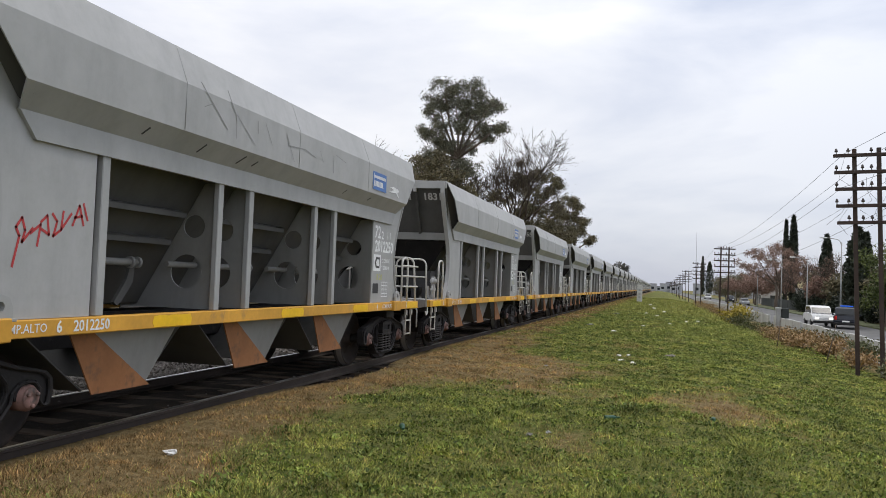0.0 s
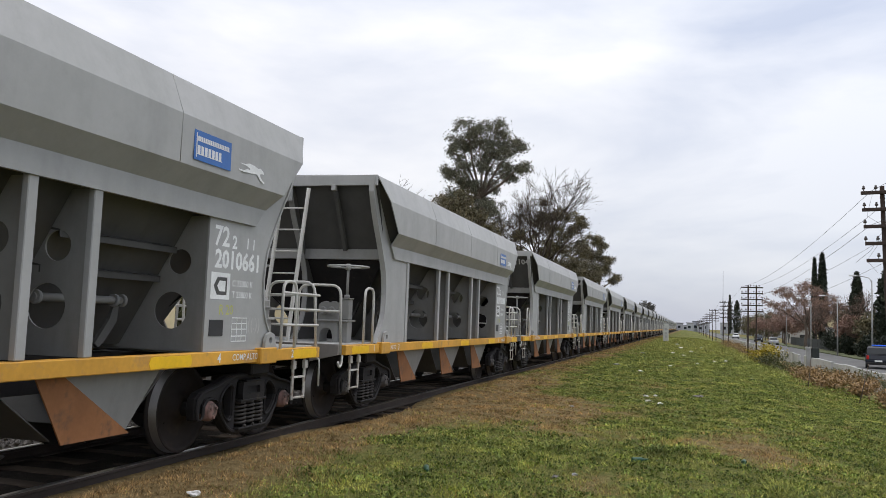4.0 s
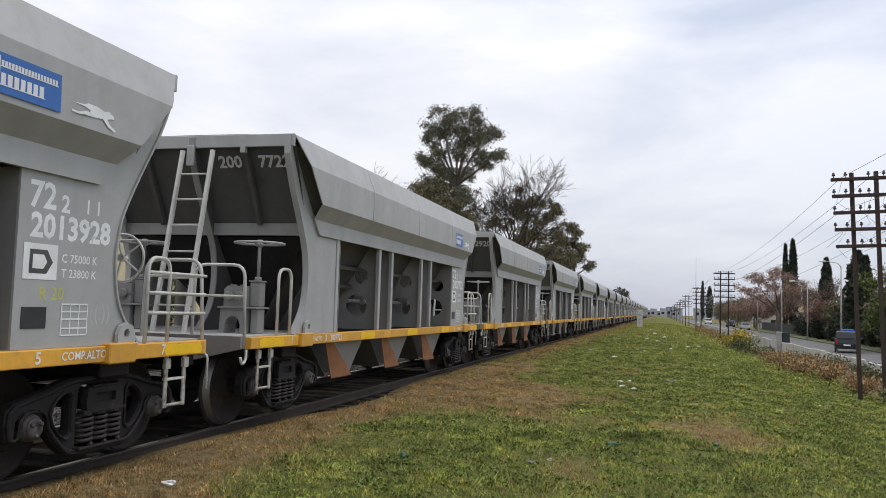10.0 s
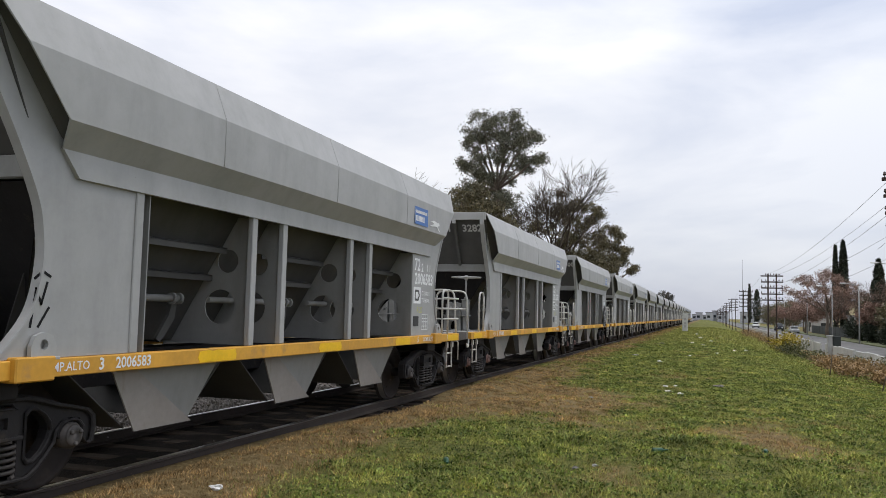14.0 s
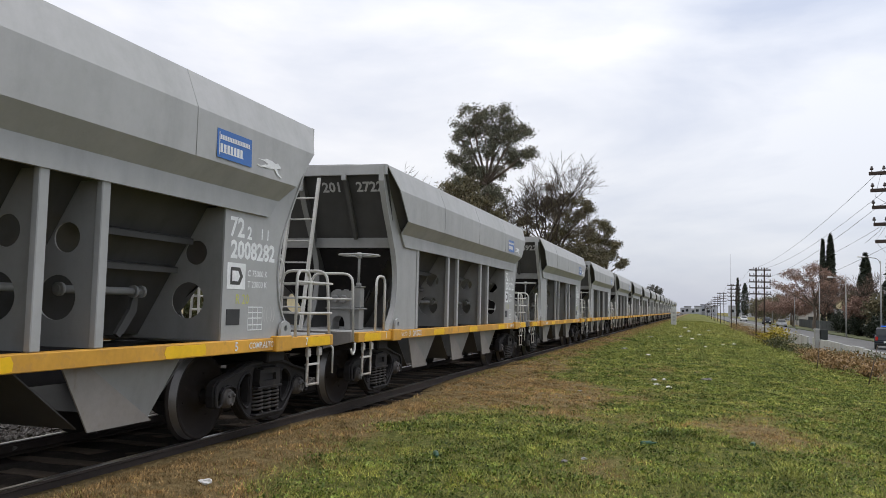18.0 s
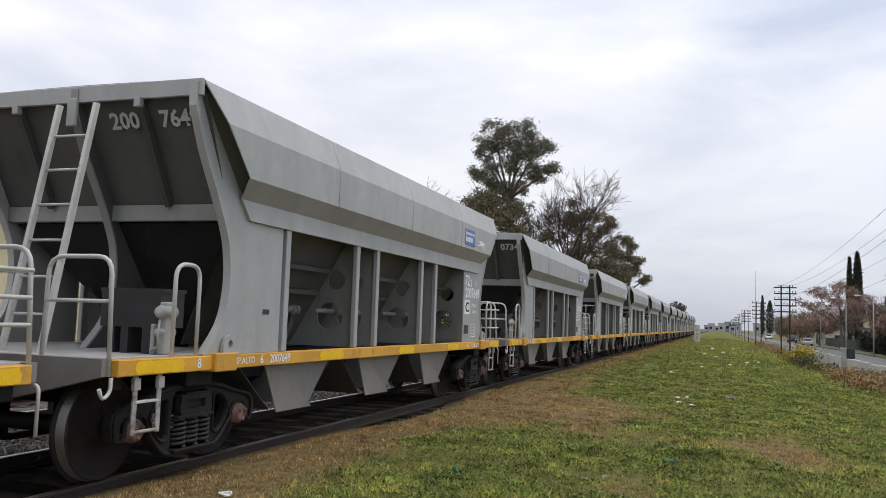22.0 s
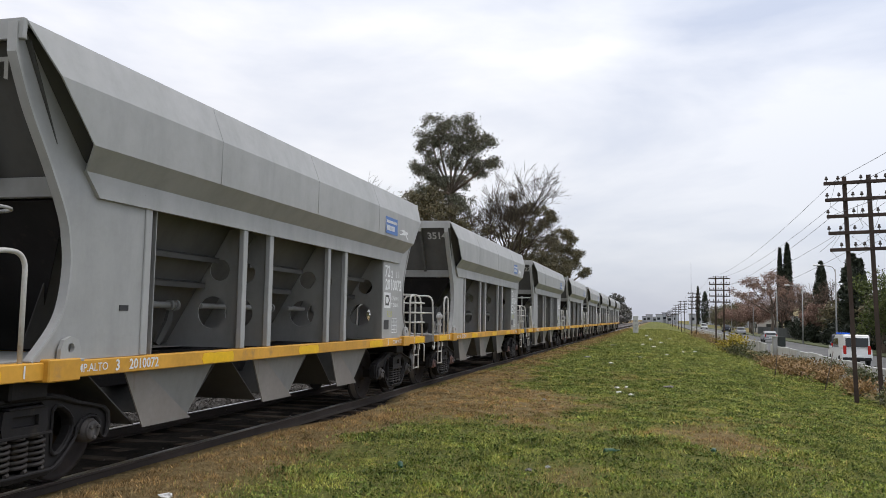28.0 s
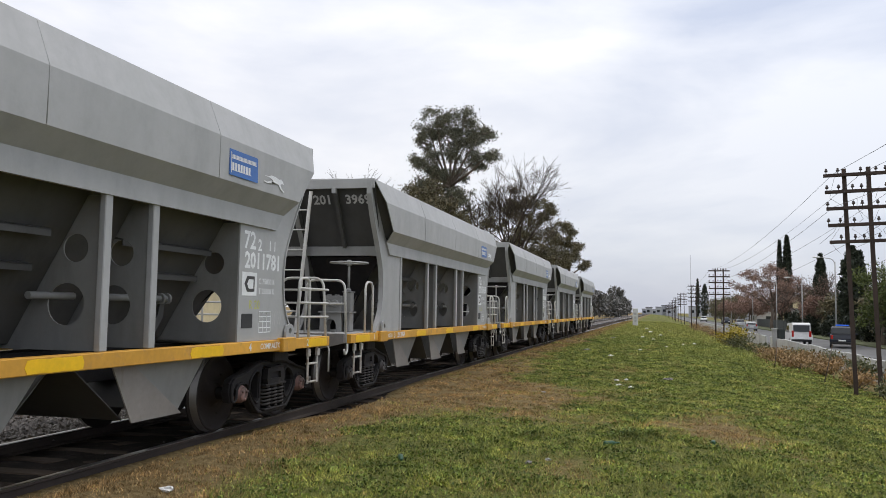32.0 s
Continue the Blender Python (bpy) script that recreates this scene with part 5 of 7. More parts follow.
# bubble letters: black fillings with white outlines
BUBBLES = [[(-0.64, -0.45), (-0.66, 0.0), (-0.5, 0.5), (-0.36, 0.62), (-0.24, 0.5), (-0.26, 0.18), (-0.2, -0.3), (-0.3, -0.58), (-0.5, -0.6)],
           [(-0.3, 0.0), (-0.24, 0.16), (-0.12, 0.14), (-0.06, -0.1), (-0.08, -0.48), (-0.2, -0.6), (-0.3, -0.4)],
           [(-0.24, 0.3), (-0.2, 0.6), (-0.04, 0.68), (0.02, 0.5), (0.0, 0.2), (-0.08, 0.08), (-0.2, 0.14)],
           [(0.03, 0.66), (0.2, 0.68), (0.27, 0.5), (0.23, 0.28), (0.12, 0.24), (0.04, 0.36)],
           [(0.02, 0.22), (0.24, 0.24), (0.3, 0.0), (0.2, -0.14), (0.06, -0.12), (-0.02, 0.02)],
           [(0.3, 0.3), (0.46, 0.12), (0.6, -0.2), (0.62, -0.5), (0.44, -0.6), (0.34, -0.4), (0.36, -0.1), (0.28, 0.1)],
           [(-0.04, -0.2), (0.16, -0.2), (0.32, -0.3), (0.36, -0.56), (0.16, -0.68), (-0.02, -0.64), (-0.08, -0.44)]]
FLATTER = Matrix.Diagonal((1.02, 0.84, 1, 1))
for k, letter in enumerate(BUBBLES):
    loop = round_off(letter)
    bm = bmesh.new()
    blot = bm.faces.new([bm.verts.new((a, b, 0)) for a, b in loop])
    bmesh.ops.triangulate(bm, faces=[blot])
    part("spray_letter", bm, BLACKPAINT, TRAIN[14], "black sprayed bubble letter").matrix_basis = on_side(1.354 + 0.0004 * k, 4.3, 1.54) @ FLATTER
    bm = bmesh.new()
    rim = []
    for i, p in enumerate(loop):
        u = (Vector(loop[(i + 1) % len(loop)]) - Vector(loop[i - 1])).normalized() * 0.011
        rim.append([bm.verts.new((p[0] + w * u.y, p[1] - w * u.x, 0)) for w in (-1, 1)])
    for (a, b), (c, d) in zip(rim, rim[1:] + rim[:1]):
        bm.faces.new((a, b, d, c))
    part("spray_outline", bm, WHITEPAINT, TRAIN[14], "white sprayed outline").matrix_basis = on_side(1.357 + 0.0004 * k, 4.3, 1.54) @ FLATTER
strokes([[(-0.3, -0.35), (-0.22, -0.2), (-0.26, -0.1), (-0.12, -0.05)], [(-0.1, 0.0), (-0.02, 0.12), (-0.08, 0.2), (0.06, 0.22)], [(0.0, 0.28), (0.12, 0.3), (0.06, 0.42), (0.2, 0.45)], [(0.12, 0.5), (0.24, 0.6), (0.22, 0.68)]], 0.008, BLACKPAINT, TRAIN[14], on_side(1.309, 4.98, 2.75), "spray_scrawl", "thin black sprayed scrawl")
for y in (-1.68, -0.98):
    strokes([[(-0.03, -0.4), (0.03, -0.3), (-0.03, -0.24), (0.03, -0.15)], [(-0.03, -0.08), (0.03, 0.0), (-0.02, 0.08)], [(0.0, 0.1), (-0.03, 0.2), (0.03, 0.27)], [(0.0, 0.3), (0.02, 0.5)]], 0.012, REDPAINT, TRAIN[14], on_side(1.327, y, 1.75), "spray_scrawl", "red sprayed scrawl")
strokes([[(-0.10, -0.2), (-0.06, 0.1), (0.0, -0.02), (0.05, 0.15)], [(-0.08, 0.18), (0.0, 0.24), (0.08, 0.2)], [(-0.02, -0.2), (0.08, -0.05)]], 0.012, BLACKPAINT, TRAIN[12], on_side(1.309, -4.9, 1.60), "spray_scrawl", "black sprayed scrawl")
strokes([[(-1.9, 0.15), (-1.45, -0.12)], [(-1.2, 0.2), (-1.0, -0.05)], [(-0.6, 0.18), (-0.35, -0.16)], [(0.5, 0.12), (0.62, -0.02)], [(1.1, 0.16), (1.5, 0.1)], [(-2.6, 0.1), (-2.45, 0.16)]], 0.005, DUSTY_SHADED, TRAIN[0], on_side(1.528, 0.2, 3.28, -0.7), "scrape_mark", "dark scrape marks in the paint")
strokes([[(-3.3, -0.04), (-3.26, 0.04)], [(-2.3, -0.06), (-2.24, 0.05)], [(-1.45, -0.06), (-1.36, 0.06)], [(-1.1, -0.03), (-1.04, 0.04)], [(1.9, -0.03), (1.94, 0.04)], [(3.0, -0.02), (3.06, 0.03)]], 0.014, BLACKPLATE, TRAIN[0], on_side(1.436, 0.0, 2.95, 41), "scrape_mark", "black gouges in the sloping lower sheet")
strokes([[(-2.5, 0.26), (-1.9, -0.14)], [(-1.95, 0.3), (-1.72, 0.05), (-1.7, -0.2)], [(-1.2, 0.1), (-1.18, -0.05)], [(-0.4, 0.08), (-0.33, -0.06)], [(-0.3, -0.05), (0.2, -0.02), (0.55, -0.08)], [(1.2, 0.05), (1.22, -0.2)]], 0.007, DUSTY_SHADED, TRAIN[0], on_side(1.529, 0.0, 3.36, 0.7), "scrape_mark", "dark creases in the dented side sheet")
for n in (11, 18, 23):
    bm = bmesh.new()
    softbox(bm, 1.338, 1.354, -0.15, 0.15, 0.992, 1.148, 0.003)
    part("sill_repair", bm, RED_PATCH, TRAIN[n], "red-leaded repair plate").matrix_basis = pose(0, -0.15, 0)


# ---- trees, bushes and grass ----
def cards(points, size, rnd, flat=0.35, aspect=0.55):
    """Many small leaf blades: two triangles each, turned at random."""
    vs, fs = [], []
    for p, k in points:
        a, b = rnd.uniform(0, 6.283), rnd.uniform(-1.2, 1.2)
        s = size * rnd.uniform(0.6, 1.35) * k
        u = Vector((math.cos(a) * math.cos(b), math.sin(a) * math.cos(b), math.sin(b)))
        w = u.orthogonal()
        w.rotate(Matrix.Rotation(rnd.uniform(0, 6.283), 3, u))
        w *= s * aspect
        u *= s
        o = len(vs)
        vs += [p - u, p + w * 0.6, p + u, p - w * 0.6]
        fs.append((o, o + 1, o + 2, o + 3))
    return vs, fs


def tree(name, x, y, height, crowns, leaf, label, seed, trunk=0.28, n_leaf=5200, leaf_size=0.22, bark=BARK, lean=0.0, twigs=0, twig_w=0.05, category="tree", fork=0.35, base=None, group=""):
    """A tapered trunk with limbs that reach into the crowns (dx, dy, z, rx, ry, rz, share), and leaves in clumps with gaps."""
    rnd = random.Random(seed)
    root = thing(name, label, category, group)
    z0 = base if base is not None else lie(x, y)
    root.matrix_basis = pose(x, y, z0 - 0.05)
    bm = bmesh.new()
    top = Vector((lean, 0, height * 0.62))
    mid = [Vector((lean * k / 5 + rnd.uniform(-0.12, 0.12) * trunk * 3, rnd.uniform(-0.12, 0.12) * trunk * 3, height * 0.62 * k / 5)) for k in range(6)]
    mid[0] = Vector((0, 0, 0))
    tube(bm, mid, trunk, 8, trunk * 0.38)
    pts, tips = [], []
    for cx, cy, cz, rx, ry, rz, share in crowns:
        c = Vector((cx, cy, cz))
        start = min(mid[2:], key=lambda q: abs(q.z - cz * fork - height * 0.15))
        k1 = start.lerp(c, 0.5) + Vector((rnd.uniform(-0.4, 0.4), rnd.uniform(-0.4, 0.4), rnd.uniform(-0.2, 0.5)))
        tube(bm, [start, k1, c], trunk * 0.42, 6, trunk * 0.14)
        clumps = []
        for k in range(max(9, int(share * 62))):
            while True:
                d = Vector((rnd.uniform(-1, 1), rnd.uniform(-1, 1), rnd.uniform(-1, 1)))
                if 0.25 < d.length < 1 and d.z > -0.85:
                    break
            d *= 0.72 + 0.28 * rnd.random()
            q = c + Vector((d.x * rx, d.y * ry, d.z * rz))
            clumps.append(q)
            if k % 2 == 0:
                b0 = c.lerp(q, 0.15)
                tube(bm, [b0, b0.lerp(q, 0.55) + Vector((rnd.uniform(-0.25, 0.25), rnd.uniform(-0.25, 0.25), rnd.uniform(0, 0.3))), q], trunk * 0.15, 5, trunk * 0.04)
            for j in range(twigs):
                e = q + Vector((rnd.uniform(-1, 1), rnd.uniform(-1, 1), rnd.uniform(-0.3, 1.2))).normalized() * rnd.uniform(0.6, 1.5) * max(0.4, rz * 0.28)
                tube(bm, [q, q.lerp(e, 0.5) + Vector((rnd.uniform(-0.12, 0.12), rnd.uniform(-0.12, 0.12), 0.08)), e], trunk * twig_w, 3, trunk * twig_w * 0.35)
        per = int(n_leaf * share / max(1, len(clumps)))
        for q in clumps:
            s = 0.1 * (rx + ry + rz) / 3 + 0.16
            k = rnd.uniform(0.6, 1.4)
            for j in range(int(per * k)):
                pts.append((q + Vector((rnd.gauss(0, s), rnd.gauss(0, s), rnd.gauss(0, s * 0.8))), 1.0))
    part("trunk", bm, bark, root)
    if pts:
        vs, fs = cards(pts, leaf_size, rnd)
        me = bpy.data.meshes.new("crown")
        me.from_pydata(vs, [], fs)
        me.materials.append(leaf)
        part("crown", me, None, root)
    return root


def lobes(rows, deep=1.3, tall=0.8, weight=1.0):
    """Foliage lobes (sideways, height, radius) of one crown."""
    whole = sum(r * r for _, _, r in rows)
    return [(x, (k * 0.618 % 1 - 0.5) * r * 1.6, z, r * 1.05, r * deep, r * tall, weight * r * r / whole) for k, (x, z, r) in enumerate(rows)]


def spread(bm, rnd, p, way, length, r, depth, tips):
    """One bough and, from it, smaller and smaller ones that curve upwards."""
    end = p + way * length
    mid = p.lerp(end, 0.5) + Vector((rnd.uniform(-1, 1), rnd.uniform(-1, 1), -0.6)) * length * 0.07
    tube(bm, [p, mid, end], max(r, 0.017), 3 if depth < 4 else 5, max(r * 0.6, 0.013))
    if depth == 0:
        tips.append(end)
        return
    for k in range(3 if depth > 1 else 2):
        turn = Vector((rnd.gauss(0, 0.5), rnd.gauss(0, 0.5), rnd.gauss(0.16, 0.32)))
        at = end if k == 0 else mid.lerp(end, rnd.uniform(0.1, 0.9))
        spread(bm, rnd, at, (way + turn * (0.55 if k == 0 else 1.15)).normalized(), length * rnd.uniform(0.62, 0.82), r * (0.6 if k == 0 else 0.48), depth - 1, tips)


def bare_tree(x, y, label, seed, trunk, boughs, depth, leaves, leaf, fork):
    """A leafless tree: a trunk up to the fork, boughs (sideways, depth, rise, length) and their twigs, with a few leaves left."""
    rnd = random.Random(seed)
    root = thing("bare_tree", label, "tree", at=pose(x, y, lie(x, y) - 0.05))
    bm = bmesh.new()
    tube(bm, [(0, 0, 0), (0.1, 0, fork * 0.5), (0, 0, fork + 0.2)], trunk, 8, trunk * 0.7)
    tips = []
    for dx, dy, dz, length in boughs:
        spread(bm, rnd, Vector((0, 0, fork * rnd.uniform(0.82, 1.0))), Vector((dx, dy, dz)).normalized(), length, trunk * 0.5, depth, tips)
    part("trunk", bm, DARKBARK, root, "forked trunk with a fan of thin twigs")
    pts = [(rnd.choice(tips) + Vector((rnd.gauss(0, 0.3), rnd.gauss(0, 0.3), rnd.gauss(-0.2, 0.3))), 1.0) for k in range(leaves)]
    vs, fs = cards(pts, 0.06, rnd)
    me = bpy.data.meshes.new("crown")
    me.from_pydata(vs, [], fs)
    me.materials.append(leaf)
    part("crown", me, None, root, "few withered leaves")


tree("eucalyptus_tree", -21.4, 85, 24.5, lobes([(-1.5, 22.5, 1.6), (1.2, 22.5, 1.8), (-2.4, 21.4, 1.5), (2.9, 21.0, 1.7), (-0.5, 20.7, 1.9), (-2.9, 19.9, 1.2), (1.4, 20.0, 1.9), (4.1, 18.5, 1.4), (2.4, 18.2, 1.5), (-0.2, 18.5, 1.3), (-2.1, 18.4, 1.1), (-4.0, 17.8, 1.5), (-2.2, 17.2, 1.3), (-1.1, 16.2, 1.2), (0.8, 16.6, 1.1), (-2.6, 14.9, 1.8), (-0.9, 14.0, 1.9), (0.9, 13.7, 1.8), (-3.4, 13.0, 2.0)], 1.3, 0.85, 4.6),
     EUC, "tall grey-green eucalyptus with an open ragged crown", 11, 0.42, 9000, 0.11, twigs=4, fork=0.68)
bare_tree(-16.0, 88, "half-bare tree with thin pale branches and a dark nest", 12, 0.34, [(-0.75, 0.2, 0.8, 3.3), (-0.4, -0.3, 0.9, 3.3), (-0.1, 0.3, 1.0, 3.4), (0.15, -0.2, 1.2, 3.5), (0.34, 0.2, 1.2, 4.0), (0.5, 0.0, 0.85, 3.1), (-1.0, 0.1, 0.5, 3.0)], 6, 4200, OLIVE, 7.4)
tree("shade_tree", -16.5, 100, 17.0, lobes([(0.6, 15.3, 1.5), (2.1, 15.2, 1.2), (3.6, 14.2, 1.5), (-0.7, 14.2, 1.7), (1.6, 13.0, 2.0), (-2.7, 12.5, 2.0), (0.0, 11.0, 2.5), (3.0, 11.3, 2.1), (-4.5, 10.5, 2.0), (0.5, 8.0, 3.2), (-3.4, 7.6, 2.6), (4.0, 8.4, 2.2)], 1.3, 0.62, 3.0),
     OLIVE, "broad olive-green tree behind the railway", 13, 0.4, 9750, 0.13, twigs=3)
tree("shade_tree", -13.5, 125, 16.5, lobes([(-0.2, 14.7, 1.5), (1.2, 14.1, 1.2), (-1.0, 12.7, 2.1), (1.6, 11.9, 1.6), (1.1, 10.1, 1.9), (3.1, 8.9, 1.3), (-3.4, 11.0, 2.5), (-0.5, 9.4, 2.6), (-4.0, 8.0, 2.4), (-0.5, 6.4, 2.6)], 1.3, 0.58, 3.0),
     OLIVE, "broad olive-green tree farther along the railway", 14, 0.4, 9000, 0.14, twigs=4)
tree("shade_tree", -24.0, 78, 15.0, lobes([(0.9, 13.3, 1.4), (2.8, 13.8, 1.4), (2.0, 11.9, 1.8), (4.1, 11.8, 1.4), (5.1, 10.5, 1.4), (1.3, 10.3, 1.7), (-1.4, 9.6, 1.8), (3.4, 8.8, 2.2)], 1.3, 0.7, 3.0), OLIVE, "olive-green tree rising behind the wagons", 15, 0.3, 4600, 0.13, twigs=4)
bare_tree(-31.0, 80, "thin bare tree with sparse brown leaves", 16, 0.28, [(-0.5, 0.2, 1.0, 3.4), (0.05, -0.2, 1.3, 3.8), (0.5, 0.2, 1.1, 3.5), (0.9, 0.0, 0.7, 3.0)], 5, 500, OLIVE, 6.4)
tree("flat_topped_tree", -13.9, 300, 12.0, lobes([(0, 10.0, 1.8), (1.7, 9.0, 1.7), (-1.8, 9.2, 1.6), (0.4, 7.8, 2.2), (-1.8, 6.4, 2.3), (1.9, 6.2, 2.3), (0, 4.4, 2.6)], 1.2, 0.6, 2.4), HAZE_LEAF, "flat-topped tree far along the line, haze greyed into its leaves", 17, 0.3, 1800, 0.3, twigs=2)


def nest():
    rnd = random.Random(3)
    bm = bmesh.new()
    for k in range(150):
        d = Vector((rnd.gauss(0, 0.3), rnd.gauss(0, 0.3), rnd.gauss(0, 0.22)))
        e = Vector((rnd.uniform(-1, 1), rnd.uniform(-1, 1), rnd.uniform(-0.5, 0.5))) * 0.35
        tube(bm, [d - e, d + e], 0.025, 3)
    solo("bird_nest", bm, BARK, "dark twig nest in the bare branches", "nest", at=pose(-15.2, 88, 14.75))


nest()


def cypress(x, y, h, r, seed, label="dark green columnar cypress behind the houses", leaf=CYP, n=4200):
    rnd = random.Random(seed)
    z0 = lie(x, y)
    root = thing("cypress_tree", label, "tree", "cypresses", at=pose(x, y, z0))
    bm = bmesh.new()
    tube(bm, [(0, 0, 0), (0, 0, h * 0.5), (0, 0, h * 0.93)], r * 0.16, 7, r * 0.03)
    part("trunk", bm, BARK, root)
    pts = []
    for k in range(n):
        t = rnd.random() ** 0.85
        w = r * (0.55 + 0.45 * math.sin(min(1, t * 2.2) * 1.57)) * (1 - max(0, (t - 0.55) / 0.45) ** 1.6 * 0.9)
        a, q = rnd.uniform(0, 6.283), math.sqrt(rnd.random()) * (0.85 + 0.25 * noise.noise((t * 7, seed, rnd.random() * 0.3)))
        pts.append((Vector((w * q * math.cos(a), w * q * math.sin(a), h * (0.06 + 0.94 * t))), 1.0))
    vs, fs = cards(pts, 0.2 + 0.012 * h, rnd, aspect=0.45)
    me = bpy.data.meshes.new("crown")
    me.from_pydata(vs, [], fs)
    me.materials.append(leaf)
    part("crown", me, None, root)


cypress(23.9, 165, 17.3, 1.0, 1, n=3400)
cypress(22.6, 165, 16.4, 0.65, 2, n=2400)
cypress(21.6, 120, 10.8, 1.1, 3, n=3200)
cypress(20.6, 97, 10.2, 1.7, 4)
cypress(21.8, 99, 9.6, 1.1, 5, n=2600)
cypress(19.7, 420, 19.6, 1.25, 6, n=1800)
cypress(23.0, 420, 16.8, 2.5, 7, n=2600)
tree("street_tree", 18.3, 143, 11.2, lobes([(-5.0, 7.0, 1.8), (-3.2, 9.0, 2.0), (-0.4, 9.9, 2.2), (2.6, 9.2, 2.0), (4.4, 7.6, 1.8), (0.4, 7.6, 2.4), (-2.6, 6.6, 2.0), (3.0, 6.0, 2.0)], 1.3, 0.7, 1.0), RUSSET, "wide autumn street tree with thin russet leaves", 40, 0.3, 9500, 0.13, BARK, twigs=12, group="street trees")
for k, (x, y, h, w) in enumerate([(17.5, 196, 7.4, 4.4), (18.6, 176, 7.0, 3.4), (22, 212, 9.5, 4.5), (19.2, 111, 6.0, 2.0), (20.8, 158, 8.0, 3.4)]):
    tree("street_tree", x, y, h, [(0, 0, h * 0.66, w * 0.7, w * 0.7, h * 0.24, 0.5), (-w * 0.45, 0, h * 0.55, w * 0.45, w * 0.5, h * 0.2, 0.28), (w * 0.45, 0, h * 0.55, w * 0.45, w * 0.5, h * 0.2, 0.28)],
         RUSSET, "autumn street tree with thin russet leaves", 41 + k, 0.22, 4600, 0.16, BARK, twigs=6, group="street trees")
tree("street_tree", 18.7, 77, 8.0, [(0, 0, 5.4, 2.6, 2.6, 1.9, 0.45), (2.0, -2, 4.2, 2.4, 2.4, 1.8, 0.3), (-0.4, 0, 3.0, 1.9, 2.0, 1.5, 0.25)], FRESH, "leafy bright-green tree beside the road", 47, 0.22, 8500, 0.14, twigs=2, group="street trees")
tree("street_tree", 18.5, 62, 7.5, [(0, 0, 5.0, 2.7, 2.7, 2.0, 0.6), (0, 0, 3.0, 2.3, 2.3, 1.4, 0.4)], FRESH, "leafy bright-green tree beside the road", 48, 0.2, 6500, 0.15, twigs=2, group="street trees")


for k, (x, y, h) in enumerate([(20.5, 228, 8.0), (21.5, 252, 9.0), (20.5, 280, 8.0), (21, 320, 9.0), (22.5, 128, 6.5), (21.8, 90, 6.0), (21.2, 108, 5.5), (22.4, 100, 6.0), (21.0, 83, 5.0), (20.8, 118, 5.0)]):
    tree("street_tree", x, y, h, [(0, 0, h * 0.66, h * 0.36, h * 0.36, h * 0.3, 1.4), (0, 0, h * 0.35, h * 0.34, h * 0.34, h * 0.25, 1.0)], OLIVE, "dull olive street tree in a row before the houses", 60 + k, 0.2, 1900, 0.2, twigs=2, group="street trees")


for x, y, k in ((20.6, 112, 0), (20.9, 132, 1), (21.0, 152, 2)):
    bare_tree(x, y, "half-bare brown street tree before the houses", 80 + k, 0.16, [(-0.6, 0.2, 0.9, 1.9), (-0.1, -0.4, 1.1, 2.0), (0.3, 0.3, 1.2, 2.0), (0.7, -0.1, 0.8, 1.9)], 5, 2600, RUSSET, 2.6)


def far_woods():
    """Woodland far along the left of the line."""
    rnd = random.Random(9)
    pts = []
    for cx, cy, cz, r in [(-17, 165, 3.5, 4.0), (-15, 190, 3.5, 4.0), (-16, 215, 3.5, 4.5), (-14, 240, 3.5, 4.5), (-13, 262, 3.0, 4.0), (-13, 275, 3.0, 4.0), (-12.5, 300, 3.0, 4.0), (-22, 230, 4.0, 5.0), (-12, 330, 3.5, 4.0)]:
        for k in range(950):
            d = Vector((rnd.gauss(0, 1), rnd.gauss(0, 1), rnd.gauss(0, 1)))
            d.normalize()
            d *= r * (0.55 + 0.45 * rnd.random())
            p = Vector((cx + d.x, cy + d.y, max(0.1, cz + d.z * 0.8)))
            if p.x < -9.5:
                pts.append((p, 1.0))
    vs, fs = cards(pts, 0.55, rnd)
    me = bpy.data.meshes.new("far_woods")
    me.from_pydata(vs, [], fs)
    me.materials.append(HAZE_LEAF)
    tagged(new("far_woods", me), "brown-grey thicket along the far tracks, haze in its leaf colour", "woods", kind="stuff")


far_woods()


def bush(name, x, y, r, h, leaf, label, seed, n=900, size=0.1, category="bush"):
    rnd = random.Random(seed)
    root = thing(name, label, category, "roadside bushes", at=pose(x, y, lie(x, y) - 0.02))
    bm = bmesh.new()
    tips = []
    for k in range(14):
        a, q = rnd.uniform(0, 6.28), rnd.random()
        tip = Vector((math.cos(a) * r * q, math.sin(a) * r * q, h * rnd.uniform(0.5, 1.0)))
        tube(bm, [(tip.x * 0.2, tip.y * 0.2, 0), tip * 0.6, tip], 0.014, 4, 0.004)
        tips.append(tip)
    part("stem", bm, TWIG, root)
    pts = []
    for k in range(n):
        t = tips[rnd.randrange(len(tips))]
        pts.append((t * rnd.uniform(0.45, 1.02) + Vector((rnd.gauss(0, r * 0.16), rnd.gauss(0, r * 0.16), rnd.gauss(0, h * 0.09))), 1.0))
    pts = [(Vector((p.x, p.y, max(0.02, p.z))), k) for p, k in pts]
    vs, fs = cards(pts, size, rnd)
    me = bpy.data.meshes.new("leaves")
    me.from_pydata(vs, [], fs)
    me.materials.append(leaf)
    part("leaves", me, None, root)


bush("flowering_bush", 4.9, 57.5, 1.25, 1.35, YELLOWLEAF, "bush with yellow autumn flowers by the poles", 1, 1500, 0.085)
